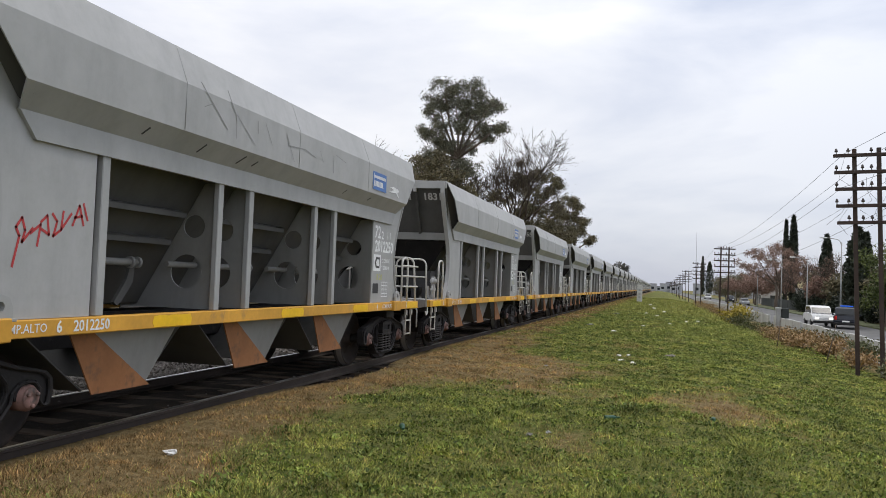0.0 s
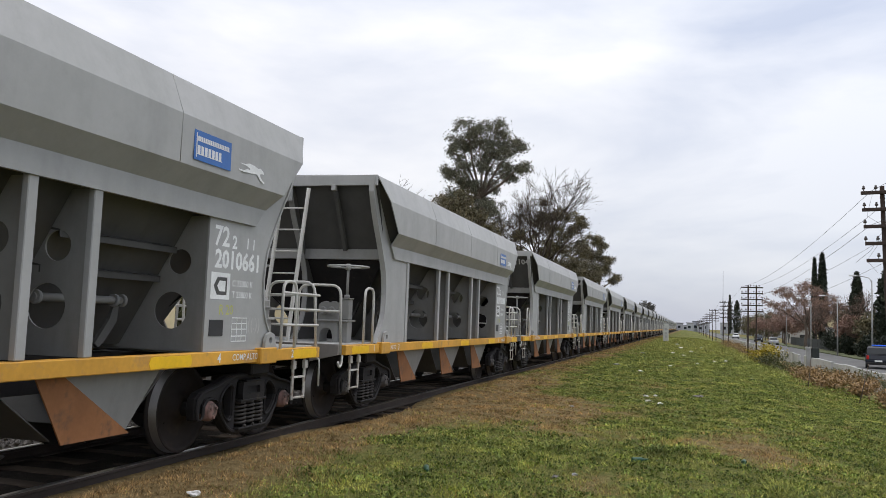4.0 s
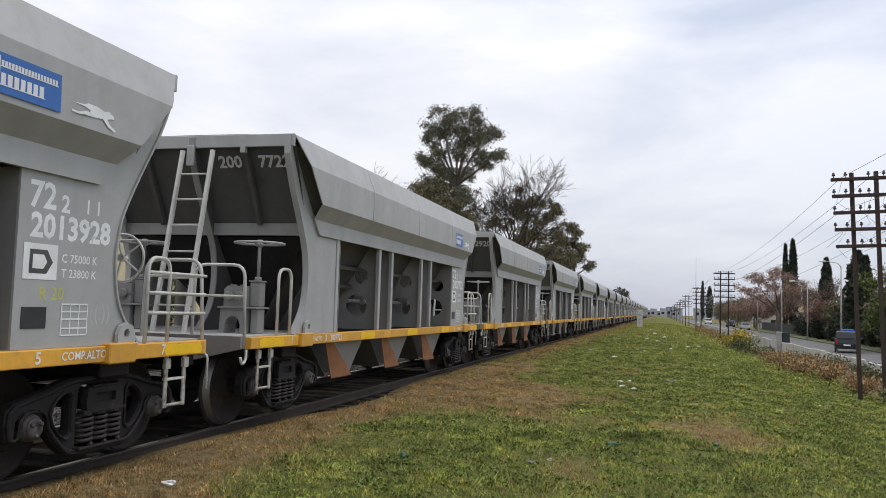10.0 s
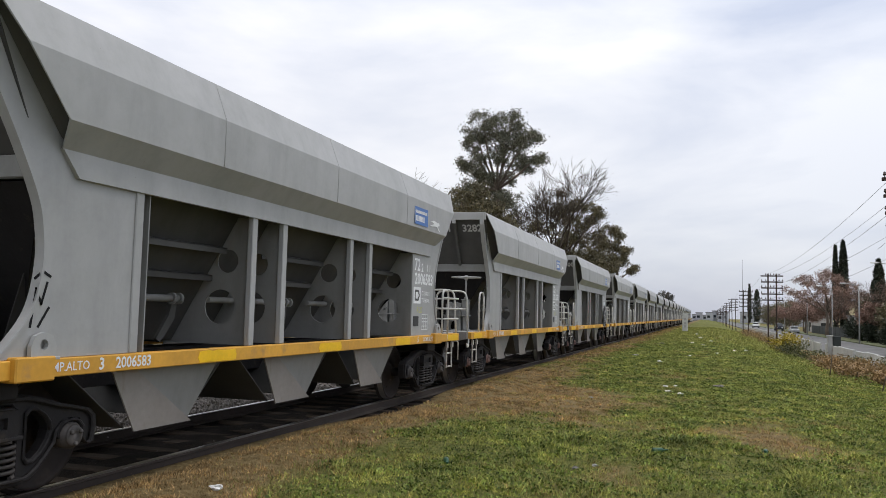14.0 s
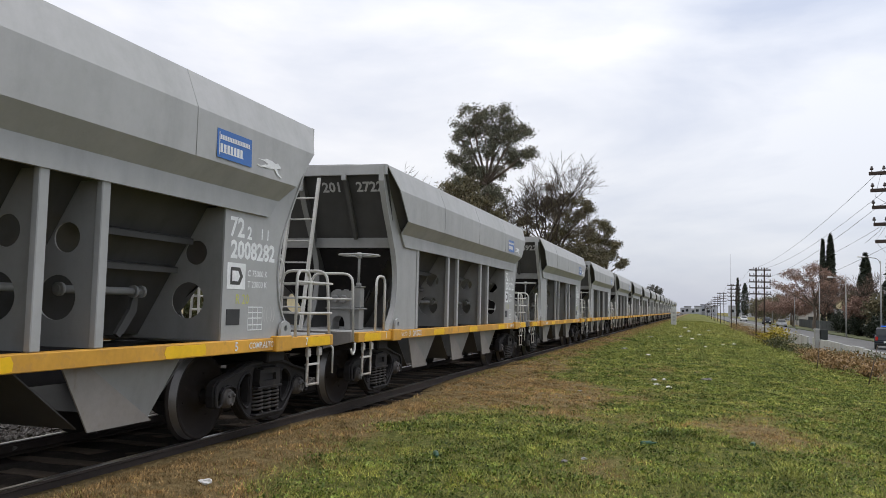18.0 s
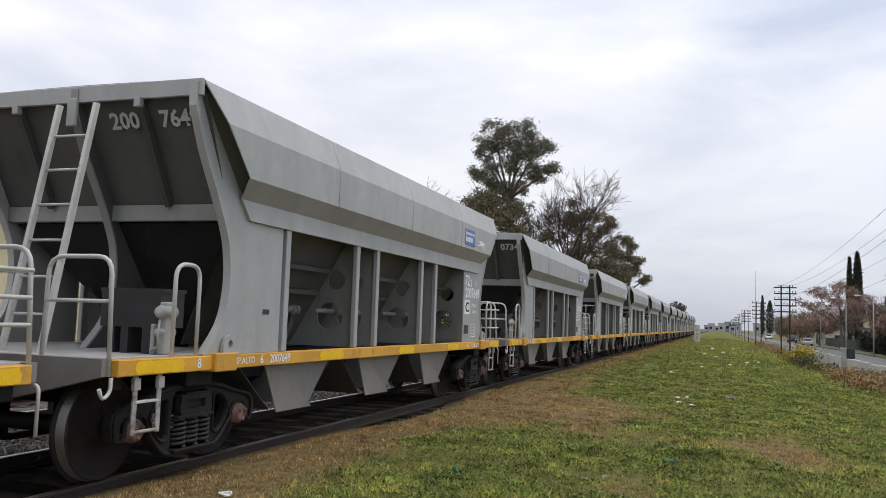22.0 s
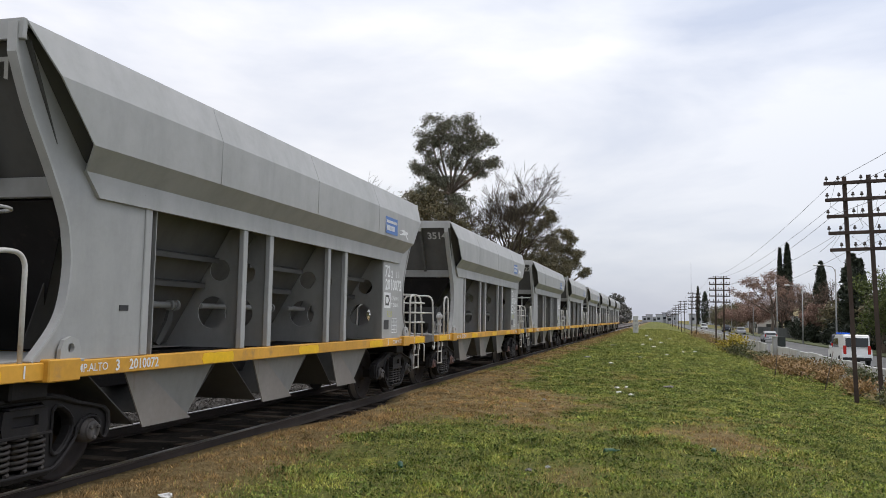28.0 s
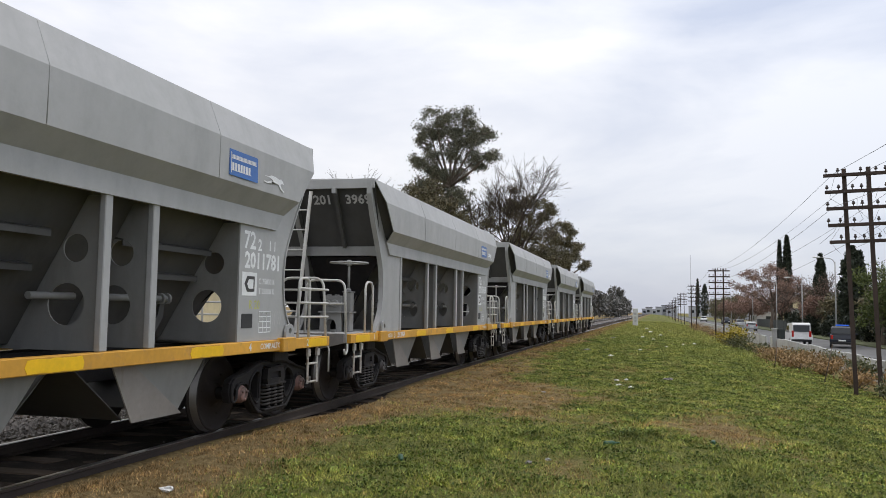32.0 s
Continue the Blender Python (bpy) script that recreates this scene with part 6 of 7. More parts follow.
for k, (x, y, r, h, leaf) in enumerate([(4.7, 55.5, 1.3, 0.75, WEED), (5.5, 58.5, 1.3, 1.0, WEED), (5.6, 52, 1.2, 0.6, WEED), (6.6, 50, 1.0, 0.5, WEED), (6.0, 46, 1.2, 0.45, DRYLEAF), (7.2, 45, 0.9, 0.5, WEED), (5.4, 41, 1.2, 0.4, DRYLEAF), (6.5, 40.5, 1.2, 0.45, DRYLEAF), (7.4, 39.5, 0.8, 0.6, WEED), (5.6, 36.5, 1.1, 0.4, DRYLEAF), (6.8, 36, 1.0, 0.5, DRYLEAF), (7.6, 34, 0.7, 0.55, WEED), (5.9, 33, 1.0, 0.4, DRYLEAF), (7.0, 31.5, 0.9, 0.55, WEED), (6.2, 29, 0.9, 0.4, DRYLEAF), (7.3, 27.5, 0.8, 0.5, DRYLEAF), (6.6, 25, 0.8, 0.4, WEED), (5.6, 66, 1.2, 0.6, DRYLEAF), (5.8, 76, 1.4, 0.6, DRYLEAF), (5.6, 88, 1.5, 0.7, DRYLEAF), (5.6, 100, 1.6, 0.7, DRYLEAF), (5.5, 114, 1.8, 0.8, DRYLEAF), (5.5, 130, 1.8, 0.8, DRYLEAF)]):
    bush("dry_bush" if leaf is DRYLEAF else "weed_bush", x, y, r, h * (1.6 if y < 48 else 1.1), leaf, "dry straw-coloured weeds along the wall" if leaf is DRYLEAF else "low dull-green weeds along the wall", 20 + k, 900, 0.06)


def brushwood():
    """Cut branches thrown on a heap at the foot of the wall."""
    rnd = random.Random(31)
    root = thing("brush_heap", "heap of cut grey branches at the wall", "brushwood", at=pose(7.0, 54, lie(7.0, 54)))
    for k in range(16):
        bm = bmesh.new()
        a, l_ = rnd.uniform(-0.6, 0.6), rnd.uniform(0.8, 2.2)
        p = Vector((rnd.uniform(-0.9, 0.9), rnd.uniform(-1.6, 1.6), 0.02 + 0.25 * rnd.random()))
        e = p + Vector((math.cos(a) * l_, math.sin(a) * l_, rnd.uniform(-0.05, 0.35)))
        tube(bm, [p, p.lerp(e, 0.5) + Vector((0, 0, 0.08)), e], 0.025, 5, 0.008)
        part("branch", bm, TWIG, root)
    for k, (x, y, h) in enumerate(((4.6, 35.4, 1.1), (5.4, 29.8, 1.4))):
        bm = bmesh.new()
        tube(bm, [(0, 0, 0), (0.06, 0, h * 0.5), (0.1, 0, h)], 0.022, 5, 0.012)
        solo("stake", bm, BARK, "thin dry stake standing in the weeds", "stake", at=pose(x, y, lie(x, y) - 0.05, 0, 8 * k))


brushwood()


def grass():
    """Tufts of turf where the viewer stands close: green clumps on the right, straw near the rails, leafy weeds between."""
    rnd = np.random.RandomState(4)
    def tufts(n, per, y_pow, y_max, spread):
        y = 4.6 + (y_max - 4.6) * rnd.rand(n) ** y_pow
        x = rnd.uniform(-5.25, 6.2, n)
        ok = (np.abs(x + 1.5) < 1.2 + 0.62 * y) & ~((x < -4.72) & (np.abs(y - 14.8) < 2.2))
        x, y = x[ok], y[ok]
        g = np.array([greenness(a, b) for a, b in zip(x, y)])
        lush = np.array([noise.noise((a * 1.3, b * 1.3, 2.0)) for a, b in zip(x, y)])
        z = np.array([lie(a, b) for a, b in zip(x, y)])
        k = np.repeat(np.arange(len(x)), per)
        return x[k] + rnd.normal(0, spread, len(k)), y[k] + rnd.normal(0, spread, len(k)), z[k], g[k], lush[k]
    def lay(name, label, material, x, y, z, hgt, wid, leaf):
        m = len(x)
        ang = rnd.uniform(0, 6.283, m)
        lx, ly = rnd.normal(0, 1, m) * hgt * 0.75, rnd.normal(0, 1, m) * hgt * 0.75
        side = np.stack([wid * np.cos(ang), wid * np.sin(ang), rnd.normal(0, 0.3, m) * wid], 1)
        root = np.stack([x, y, z - 0.012], 1)
        tip = np.stack([x + lx, y + ly, z + hgt], 1)
        c = 4 if leaf else 3
        vs = np.empty((m, c, 3))
        if leaf:
            mid = root * 0.35 + tip * 0.65
            mid[:, 2] += hgt * 0.25
            vs[:, 0], vs[:, 1], vs[:, 2], vs[:, 3] = root + (tip - root) * 0.4, mid - side, tip, mid + side
        else:
            vs[:, 0], vs[:, 1], vs[:, 2] = root - side, root + side, tip
        me = bpy.data.meshes.new(name)
        me.vertices.add(m * c)
        me.vertices.foreach_set("co", vs.ravel())
        me.loops.add(m * c)
        me.loops.foreach_set("vertex_index", np.arange(m * c, dtype=np.int32))
        me.polygons.add(m)
        me.polygons.foreach_set("loop_start", np.arange(0, m * c, c, dtype=np.int32))
        me.update()
        me.materials.append(material)
        tagged(new(name, me), label, "grass", kind="stuff")
    def sort_out(x, y, z, g, lush, h, w):
        green = g + rnd.normal(0, 0.32, len(x)) > 0.46
        dry = ~green
        return [(a[green], a[dry]) for a in (x, y, z, h, w)]
    x, y, z, g, lush = tufts(17000, 30, 1.7, 44, 0.055)
    far = 1 + np.clip((y - 9) / 18, 0, 1.8)
    h = rnd.uniform(0.5, 1.2, len(x)) * (0.038 + 0.10 * np.clip(lush, 0, 1))
    w = rnd.uniform(0.0028, 0.0065, len(x)) * far
    (xg, xd), (yg, yd), (zg, zd), (hg, hd), (wg, wd) = sort_out(x, y, z, g, lush, h, w)
    lay("grass", "short uneven green turf", BLADE_G, xg, yg, zg, hg, wg, False)
    lay("dry_grass", "short dry straw-brown turf beside the rails", BLADE_D, xd, yd, zd, hd * 0.8, wd, False)
    x, y, z, g, lush = tufts(26000, 9, 0.9, 150, 0.16)
    near = y > 26 + 14 * rnd.rand(len(y))
    x, y, z, g, lush = x[near], y[near], z[near], g[near], lush[near]
    h = rnd.uniform(0.5, 1.3, len(x)) * (0.06 + 0.09 * np.clip(lush, 0, 1))
    w = rnd.uniform(0.012, 0.024, len(x)) * (1 + np.clip((y - 45) / 60, 0, 1.2))
    (xg, xd), (yg, yd), (zg, zd), (hg, hd), (wg, wd) = sort_out(x, y, z, g, lush, h, w)
    lay("far_grass", "rough green turf farther along the line", BLADE_G, xg, yg, zg, hg, wg, False)
    lay("far_dry_grass", "dry turf farther along the line", BLADE_D, xd, yd, zd, hd * 0.7, wd, False)
    x, y, z, g, lush = tufts(15000, 14, 1.6, 60, 0.075)
    keep = (g + 0.5 * lush + rnd.normal(0, 0.1, len(x)) > 0.62)
    x, y, z, lush = x[keep], y[keep], z[keep], lush[keep]
    far = 1 + np.clip((y - 10) / 20, 0, 1.5)
    h = rnd.uniform(0.6, 1.2, len(x)) * (0.03 + 0.06 * np.clip(lush, 0, 1))
    lay("clover", "low clover and broad-leaved weeds in the turf", CLOVER, x, y, z, h, rnd.uniform(0.008, 0.018, len(x)) * far, True)


grass()


# ---- litter ----
def crumple(r, seed, flat=0.5):
    bm = bmesh.new()
    bmesh.ops.create_icosphere(bm, subdivisions=2, radius=r)
    for v in bm.verts:
        v.co *= 0.7 + 0.7 * noise.noise(v.co * (5 / r * 0.3) + Vector((seed, 0, 0)))
        v.co.z *= flat
    return bm


BITS = {"bag": ("plastic_bag", BAG, "torn white plastic bag on the grass"), "scrap": ("paper_scrap", BAG, "white paper scrap on the grass"), "carton": ("paper_carton", CARTON, "crushed grey carton on the grass"), "stone": ("stone", STONE, "grey stone lying in the grass")}
for k, (x, y, r, kind) in enumerate([(-4.25, 6.6, 0.075, "bag"), (-1.39, 9.27, 0.05, "stone"), (-1.21, 9.5, 0.045, "carton"), (-1.87, 11.2, 0.035, "carton"), (-1.76, 10.3, 0.02, "scrap"), (-0.98, 21.2, 0.08, "bag"), (-0.74, 21.5, 0.06, "scrap"), (-0.85, 19.9, 0.09, "scrap"), (-0.55, 19.3, 0.09, "bag"), (0.3, 22.0, 0.12, "stone"), (-1.67, 31.7, 0.14, "scrap"),
                                     (-0.76, 39, 0.12, "scrap"), (-0.18, 53.5, 0.2, "bag"), (0.5, 43, 0.12, "scrap"), (1.4, 47, 0.15, "bag"), (2.1, 49, 0.15, "scrap"), (-0.9, 58, 0.16, "scrap"), (0.3, 63, 0.2, "scrap"), (-0.5, 72, 0.22, "bag"), (1.2, 78, 0.2, "scrap"), (-1.0, 86, 0.22, "scrap"), (2.4, 34, 0.09, "scrap"), (1.2, 27, 0.06, "scrap"), (-2.9, 36, 0.2, "carton"), (-2.6, 52, 0.22, "carton"), (-2.3, 17.4, 0.05, "carton")]):
    nm, m_, lab = BITS[kind]
    r *= 1.0 if y < 15 else 1.3 if y < 30 else 0.95
    solo(nm, crumple(r, k * 3.7, 0.45 if y < 15 else 0.28), m_, lab, "litter", "litter", at=pose(x, y, lie(x, y) + r * 0.2 + 0.01, 0, 0, k * 40))
for x, y, turn in ((-2.81, 8.97, -70), (-0.65, 10.7, 35), (0.7, 11.3, 80)):
    bm = bmesh.new()
    lathe(bm, [(0, 0.028), (0.01, 0.033), (0.13, 0.033), (0.17, 0.013), (0.21, 0.012), (0.215, 0.015), (0.225, 0.015)], "x", 12)
    solo("glass_bottle", bm, GREENGLASS, "green glass bottle lying in the grass", "bottle", "litter", at=pose(x, y, lie(x, y) + 0.03, 0, 0, turn))


# ---- the road, its wall, poles and lamps ----
slab("road", 9.4, 17.2, -40, 900, -1.35, -1.02, ASPHALT, "grey asphalt street with a dusty edge", "road")
slab("pavement", 17.2, 20.0, -40, 900, -1.35, -0.9, VERGE, "dusty grass verge before the houses", "pavement")
wall = thing("wall_roadside", "low pale concrete wall of cast panels", "wall", kind="structure")
for k in range(64):
    y = 20 + 3.05 * k + (0.9 if k > 10 else 0)
    if k == 15:
        continue
    bm = bmesh.new()
    softbox(bm, 8.36, 8.52, y, y + 3.0, -1.45, -0.12 + 0.03 * math.sin(k * 2.3), 0.015)
    part("wall_panel", bm, CONCRETE, wall)


def iron_pole(k, x, y):
    """A pair of iron posts with five cross-arms, insulators on pins."""
    z0 = lie(x, y) - 0.05
    root = thing("telegraph_pole", "pair of rusty iron telegraph posts with five cross-arms", "utility pole", "telegraph poles", at=pose(x, y, z0, 0, -1.8 if k == 0 else (k * 13) % 3 - 1, (k * 37) % 5 - 2))
    h = 6.75 if k == 0 else 6.05
    for dx, dy in ((0, 0), (0.64, -0.1)):
        bm = bmesh.new()
        prism(bm, [(dx - 0.06, dy - 0.05), (dx + 0.06, dy - 0.05), (dx + 0.06, dy - 0.035), (dx + 0.015, dy - 0.02), (dx + 0.015, dy + 0.05), (dx + 0.045, dy + 0.05), (dx + 0.045, dy + 0.075), (dx - 0.045, dy + 0.075), (dx - 0.045, dy + 0.05), (dx - 0.015, dy + 0.05), (dx - 0.015, dy - 0.02), (dx - 0.06, dy - 0.035)], "z", -0.3, h)
        part("post", bm, POLE_IRON, root)
    for j in range(5):
        z = h - 0.2 - 0.5 * j
        bm = bmesh.new()
        softbox(bm, -0.58 + 0.02 * j, 1.16, -0.16, -0.07, z - 0.05, z + 0.05, 0.008)
        arm = part("cross_arm", bm, POLE_IRON, root)
        for i, dx in enumerate((-0.5, -0.18, 0.2, 0.44, 0.85, 1.1)):
            if (k * 7 + j * 3 + i) % 5 == 2:
                continue
            bm = bmesh.new()
            lathe(bm, [(z + 0.04, 0.012), (z + 0.11, 0.012), (z + 0.11, 0.045), (z + 0.15, 0.05), (z + 0.17, 0.03), (z + 0.20, 0.036), (z + 0.22, 0.012)], "z", 8, (dx, -0.115, 0))
            part("insulator", bm, CERAMIC, arm)
    return root


POLES = [(5.65, 26.4), (4.87, 73), (4.6, 116), (4.65, 165), (4.7, 214), (4.8, 263), (4.9, 312), (5.0, 361), (5.0, 410), (5.0, 460)]
for k, (x, y) in enumerate(POLES):
    iron_pole(k, x, y)


def wires():
    spans = [(-0.5, 6.55), (0.28, 6.55), (-0.5, 5.55), (0.85, 5.05), (1.1, 6.05)]
    for dx, z in spans:
        bm = bmesh.new()
        for (x0, y0), (x1, y1) in [((6.2, -22.0), POLES[0])] + list(zip(POLES, POLES[1:4])):
            a, b = Vector((x0 + dx, y0, lie(x0, y0) + z - (0.7 if y0 > 30 else 0))), Vector((x1 + dx, y1, lie(x1, y1) + z - (0.7 if y1 > 30 else 0)))
            tube(bm, [a.lerp(b, t / 10) - Vector((0, 0, 0.55 * 4 * (t / 10) * (1 - t / 10))) for t in range(11)], 0.006, 4)
        solo("overhead_wire", bm, WIRE, "sagging copper telegraph wire between the poles", "wire", "telegraph wires")
    rnd = random.Random(8)
    for k in range(6):
        bm = bmesh.new()
        x, z = 5.65 - 0.5 + 0.3 * k, 5.7 - 0.3 * (k % 3)
        tube(bm, [(x + rnd.uniform(-0.1, 0.1) * j, 26.2 + rnd.uniform(-0.1, 0.1) * j, z - 0.33 * j) for j in range(7)], 0.005, 4)
        solo("broken_wire", bm, WIRE, "broken wire end hanging from a cross-arm", "wire", "telegraph wires")


wires()


def street_lamp(x, y, h):
    root = thing("street_lamp", "grey street lamp with a curved arm over the road", "street lamp", "street lamps", at=pose(x, y, -0.9))
    bm = bmesh.new()
    tube(bm, [(0, 0, -0.2), (0, 0, h * 0.5), (0, 0, h)], 0.09, 8, 0.05)
    part("post", bm, POLE_GREY, root)
    bm = bmesh.new()
    tube(bm, bend([(0, 0, h - 0.3), (-0.2, 0, h + 0.25), (-1.5, 0, h + 0.45)], 0.4), 0.035, 6)
    part("arm", bm, POLE_GREY, root)
    bm = bmesh.new()
    softbox(bm, -2.0, -1.35, -0.13, 0.13, h + 0.36, h + 0.50, 0.05)
    part("lamp_head", bm, STENCIL, root)


for x, y, h in ((16.9, 86.6, 7.7), (16.9, 105.5, 6.5), (16.9, 127, 7.0), (17.2, 160, 7.2), (17.2, 205, 7.2), (17.2, 260, 7.2)):
    street_lamp(x, y, h)


def milestone():
    root = thing("marker_post", "flat whitewashed concrete marker post by the track", "marker post", at=pose(-2.45, 102, lie(-2.45, 102)))
    bm = bmesh.new()
    softbox(bm, -0.32, 0.32, -0.09, 0.09, -0.2, 2.1, 0.03)
    part("slab", bm, WHITEWASH, root)
    bm = bmesh.new()
    for z in (1.45, 1.0, 0.6):
        softbox(bm, -0.12, 0.12, -0.098, -0.088, z - 0.14, z + 0.12, 0.002)
    part("painted_bars", bm, CONCRETE, root)


milestone()


def meter_box():
    root = thing("cable_cabinet", "grey concrete cabinet post standing at the wall", "cabinet", at=pose(8.05, 63.0, lie(8.05, 63.0)))
    bm = bmesh.new()
    softbox(bm, 0.0, 0.3, -0.2, 0.2, -0.1, 1.45, 0.02)
    part("body", bm, POLE_GREY, root)
    bm = bmesh.new()
    softbox(bm, -0.05, 0.35, -0.25, 0.25, 1.45, 1.55, 0.02)
    part("cover", bm, CONCRETE, root)
    bm = bmesh.new()
    softbox(bm, 0.36, 0.85, -0.22, 0.22, -0.1, 1.5, 0.03)
    part("dark_post", bm, SHUTTER, root)


meter_box()


# ---- houses ----
def house(x, y, w, d, h, wall_m, roof_m, label, openings, pitched=1.0):
    root = thing("house", label, "house", "roadside houses", at=pose(x, y, -0.95))
    bm = bmesh.new()
    softbox(bm, 0, d, 0, w, -0.3, h, 0.03)
    part("wall", bm, wall_m, root)
    bm = bmesh.new()
    if pitched > 0:
        prism(bm, [(-0.3, h), (d + 0.3, h), (d / 2, h + pitched)], "y", -0.3, w + 0.3)
    else:
        softbox(bm, -0.15, d + 0.15, -0.15, w + 0.15, h, h + 0.25, 0.03)
    part("roof", bm, roof_m, root)
    for kind, y0, y1, z0, z1 in openings:
        bm = bmesh.new()
        softbox(bm, -0.06, 0.05, y0, y1, z0, z1, 0.02)
        ob = part(kind, bm, WALLWHITE if kind == "window" else SHUTTER, root)
        if kind == "window":
            bm = bmesh.new()
            softbox(bm, -0.08, 0.0, y0 + 0.1, y1 - 0.1, z0 + 0.1, z1 - 0.1, 0.01)
            part("pane", bm, DARKGLASS, ob)
    # the end that faces the viewer
    for x0, x1, z0, z1 in ((d * 0.2, d * 0.45, 1.0, 2.1), (d * 0.6, d * 0.85, 1.0, 2.1)):
        bm = bmesh.new()
        softbox(bm, x0, x1, -0.05, 0.05, z0, z1, 0.02)
        ob = part("window", bm, WALLWHITE, root)
        bm = bmesh.new()
        softbox(bm, x0 + 0.08, x1 - 0.08, -0.07, 0.0, z0 + 0.08, z1 - 0.08, 0.01)
        part("pane", bm, DARKGLASS, ob)


OPEN = [("window", 1.2, 2.8, 0.9, 2.2), ("door", 4.0, 5.0, 0.0, 2.1), ("window", 6.2, 7.8, 0.9, 2.2)]
house(23, 96, 9, 8, 3.2, BRICKRED, ROOFTILE, "dark brick house behind the roadside trees", OPEN)
house(23.5, 122, 10, 8, 3.4, WALLWHITE, ROOFTILE, "white rendered house behind russet trees", OPEN)
house(23, 146, 9, 8, 3.3, WALLWHITE, ROOFTILE, "white rendered house with a grey roof", OPEN, 0)
house(24, 172, 10, 9, 5.6, CREAM, ROOFTILE, "two-storey cream house far down the street", OPEN, 0)
house(23, 205, 12, 9, 4.0, WALLWHITE, ROOFTILE, "white rendered house far down the street", OPEN)
house(22, 74, 10, 8, 3.2, BRICKRED, ROOFTILE, "dark brick house screened by green trees", OPEN)
house(-27.0, 15.0, 11, 9, 5.2, CREAM, ROOFTILE, "cream rendered house across the tracks with a flat roof", [], 0.9)
house(-30.0, 34.0, 10, 9, 3.6, CREAM, ROOFTILE, "low cream house across the tracks", [], 0.8)
for k, (x, y, r, h) in enumerate([(-21, 26, 1.8, 3.4), (-22, 31, 2.0, 3.0), (-20, 12, 1.6, 2.2), (-19, 44, 2.2, 3.5), (-20, 52, 2.4, 4.0), (-19.5, 62, 2.6, 4.2)]):
    bush("hedge_bush", x, y, r, h, WEED, "overgrown green hedge beyond the second track", 70 + k, 2600, 0.16)

for k, (y, h) in enumerate(((66, 3.0), (72, 2.6), (79, 3.2), (86, 2.8), (93, 3.1), (101, 2.9), (110, 3.2), (118, 3.0), (127, 3.2))):
    bush("hedge_bush", 19.5, y, 1.6, h, CYP, "dark clipped hedge before the garden fence", 90 + k, 3400, 0.15)


def fences():
    root = thing("garden_fence", "dark metal garden fence along the far pavement", "fence", at=pose(20.2, 60, -0.9))
    for k in range(30):
        bm = bmesh.new()
        softbox(bm, -0.05, 0.05, k * 4.0, k * 4.0 + 3.9, 0, 1.5, 0.01)
        part("fence_panel", bm, SHUTTER, root)


fences()


def far_town():
    rnd = random.Random(2)
    for k, (x, y, w, h) in enumerate([(-9.5, 700, 4, 5.0), (-5.5, 660, 5, 6.2), (-1.5, 690, 4, 4.5), (2.0, 640, 5, 6.4), (6.0, 655, 4, 7.8), (9.5, 610, 5, 5.2), (13.0, 640, 5, 6.6), (27, 560, 12, 6.5), (38, 520, 14, 7), (34, 420, 10, 6.0), (32, 340, 10, 6.0)]):
        root = thing("town_building", "pale building at the end of the line, haze in its colour", "building", "far buildings", at=pose(x, y, -1))
        bm = bmesh.new()
        softbox(bm, -w / 2, w / 2, 0, 14, 0, h, 0.1)
        part("wall", bm, FARTONE, root)
        bm = bmesh.new()
        softbox(bm, -w / 2 - 0.3, w / 2 + 0.3, -0.3, 14.3, h, h + 0.5, 0.1)
        part("roof", bm, ROOFTILE, root)
        for j in range(int(w / 4)):
            bm = bmesh.new()
            softbox(bm, -w / 2 + 1 + 4 * j, -w / 2 + 3 + 4 * j, -0.1, 0.1, h * 0.4, h * 0.4 + 1.8, 0.02)
            part("window", bm, DARKGLASS, root)
    mast = thing("radio_mast", "thin lattice radio mast against the sky", "mast", at=pose(13, 330, -1))
    bm = bmesh.new()
    tube(bm, [(0, 0, 0), (0, 0, 12), (0, 0, 25)], 0.16, 5, 0.06)
    part("shaft", bm, FARTONE, mast)


far_town()


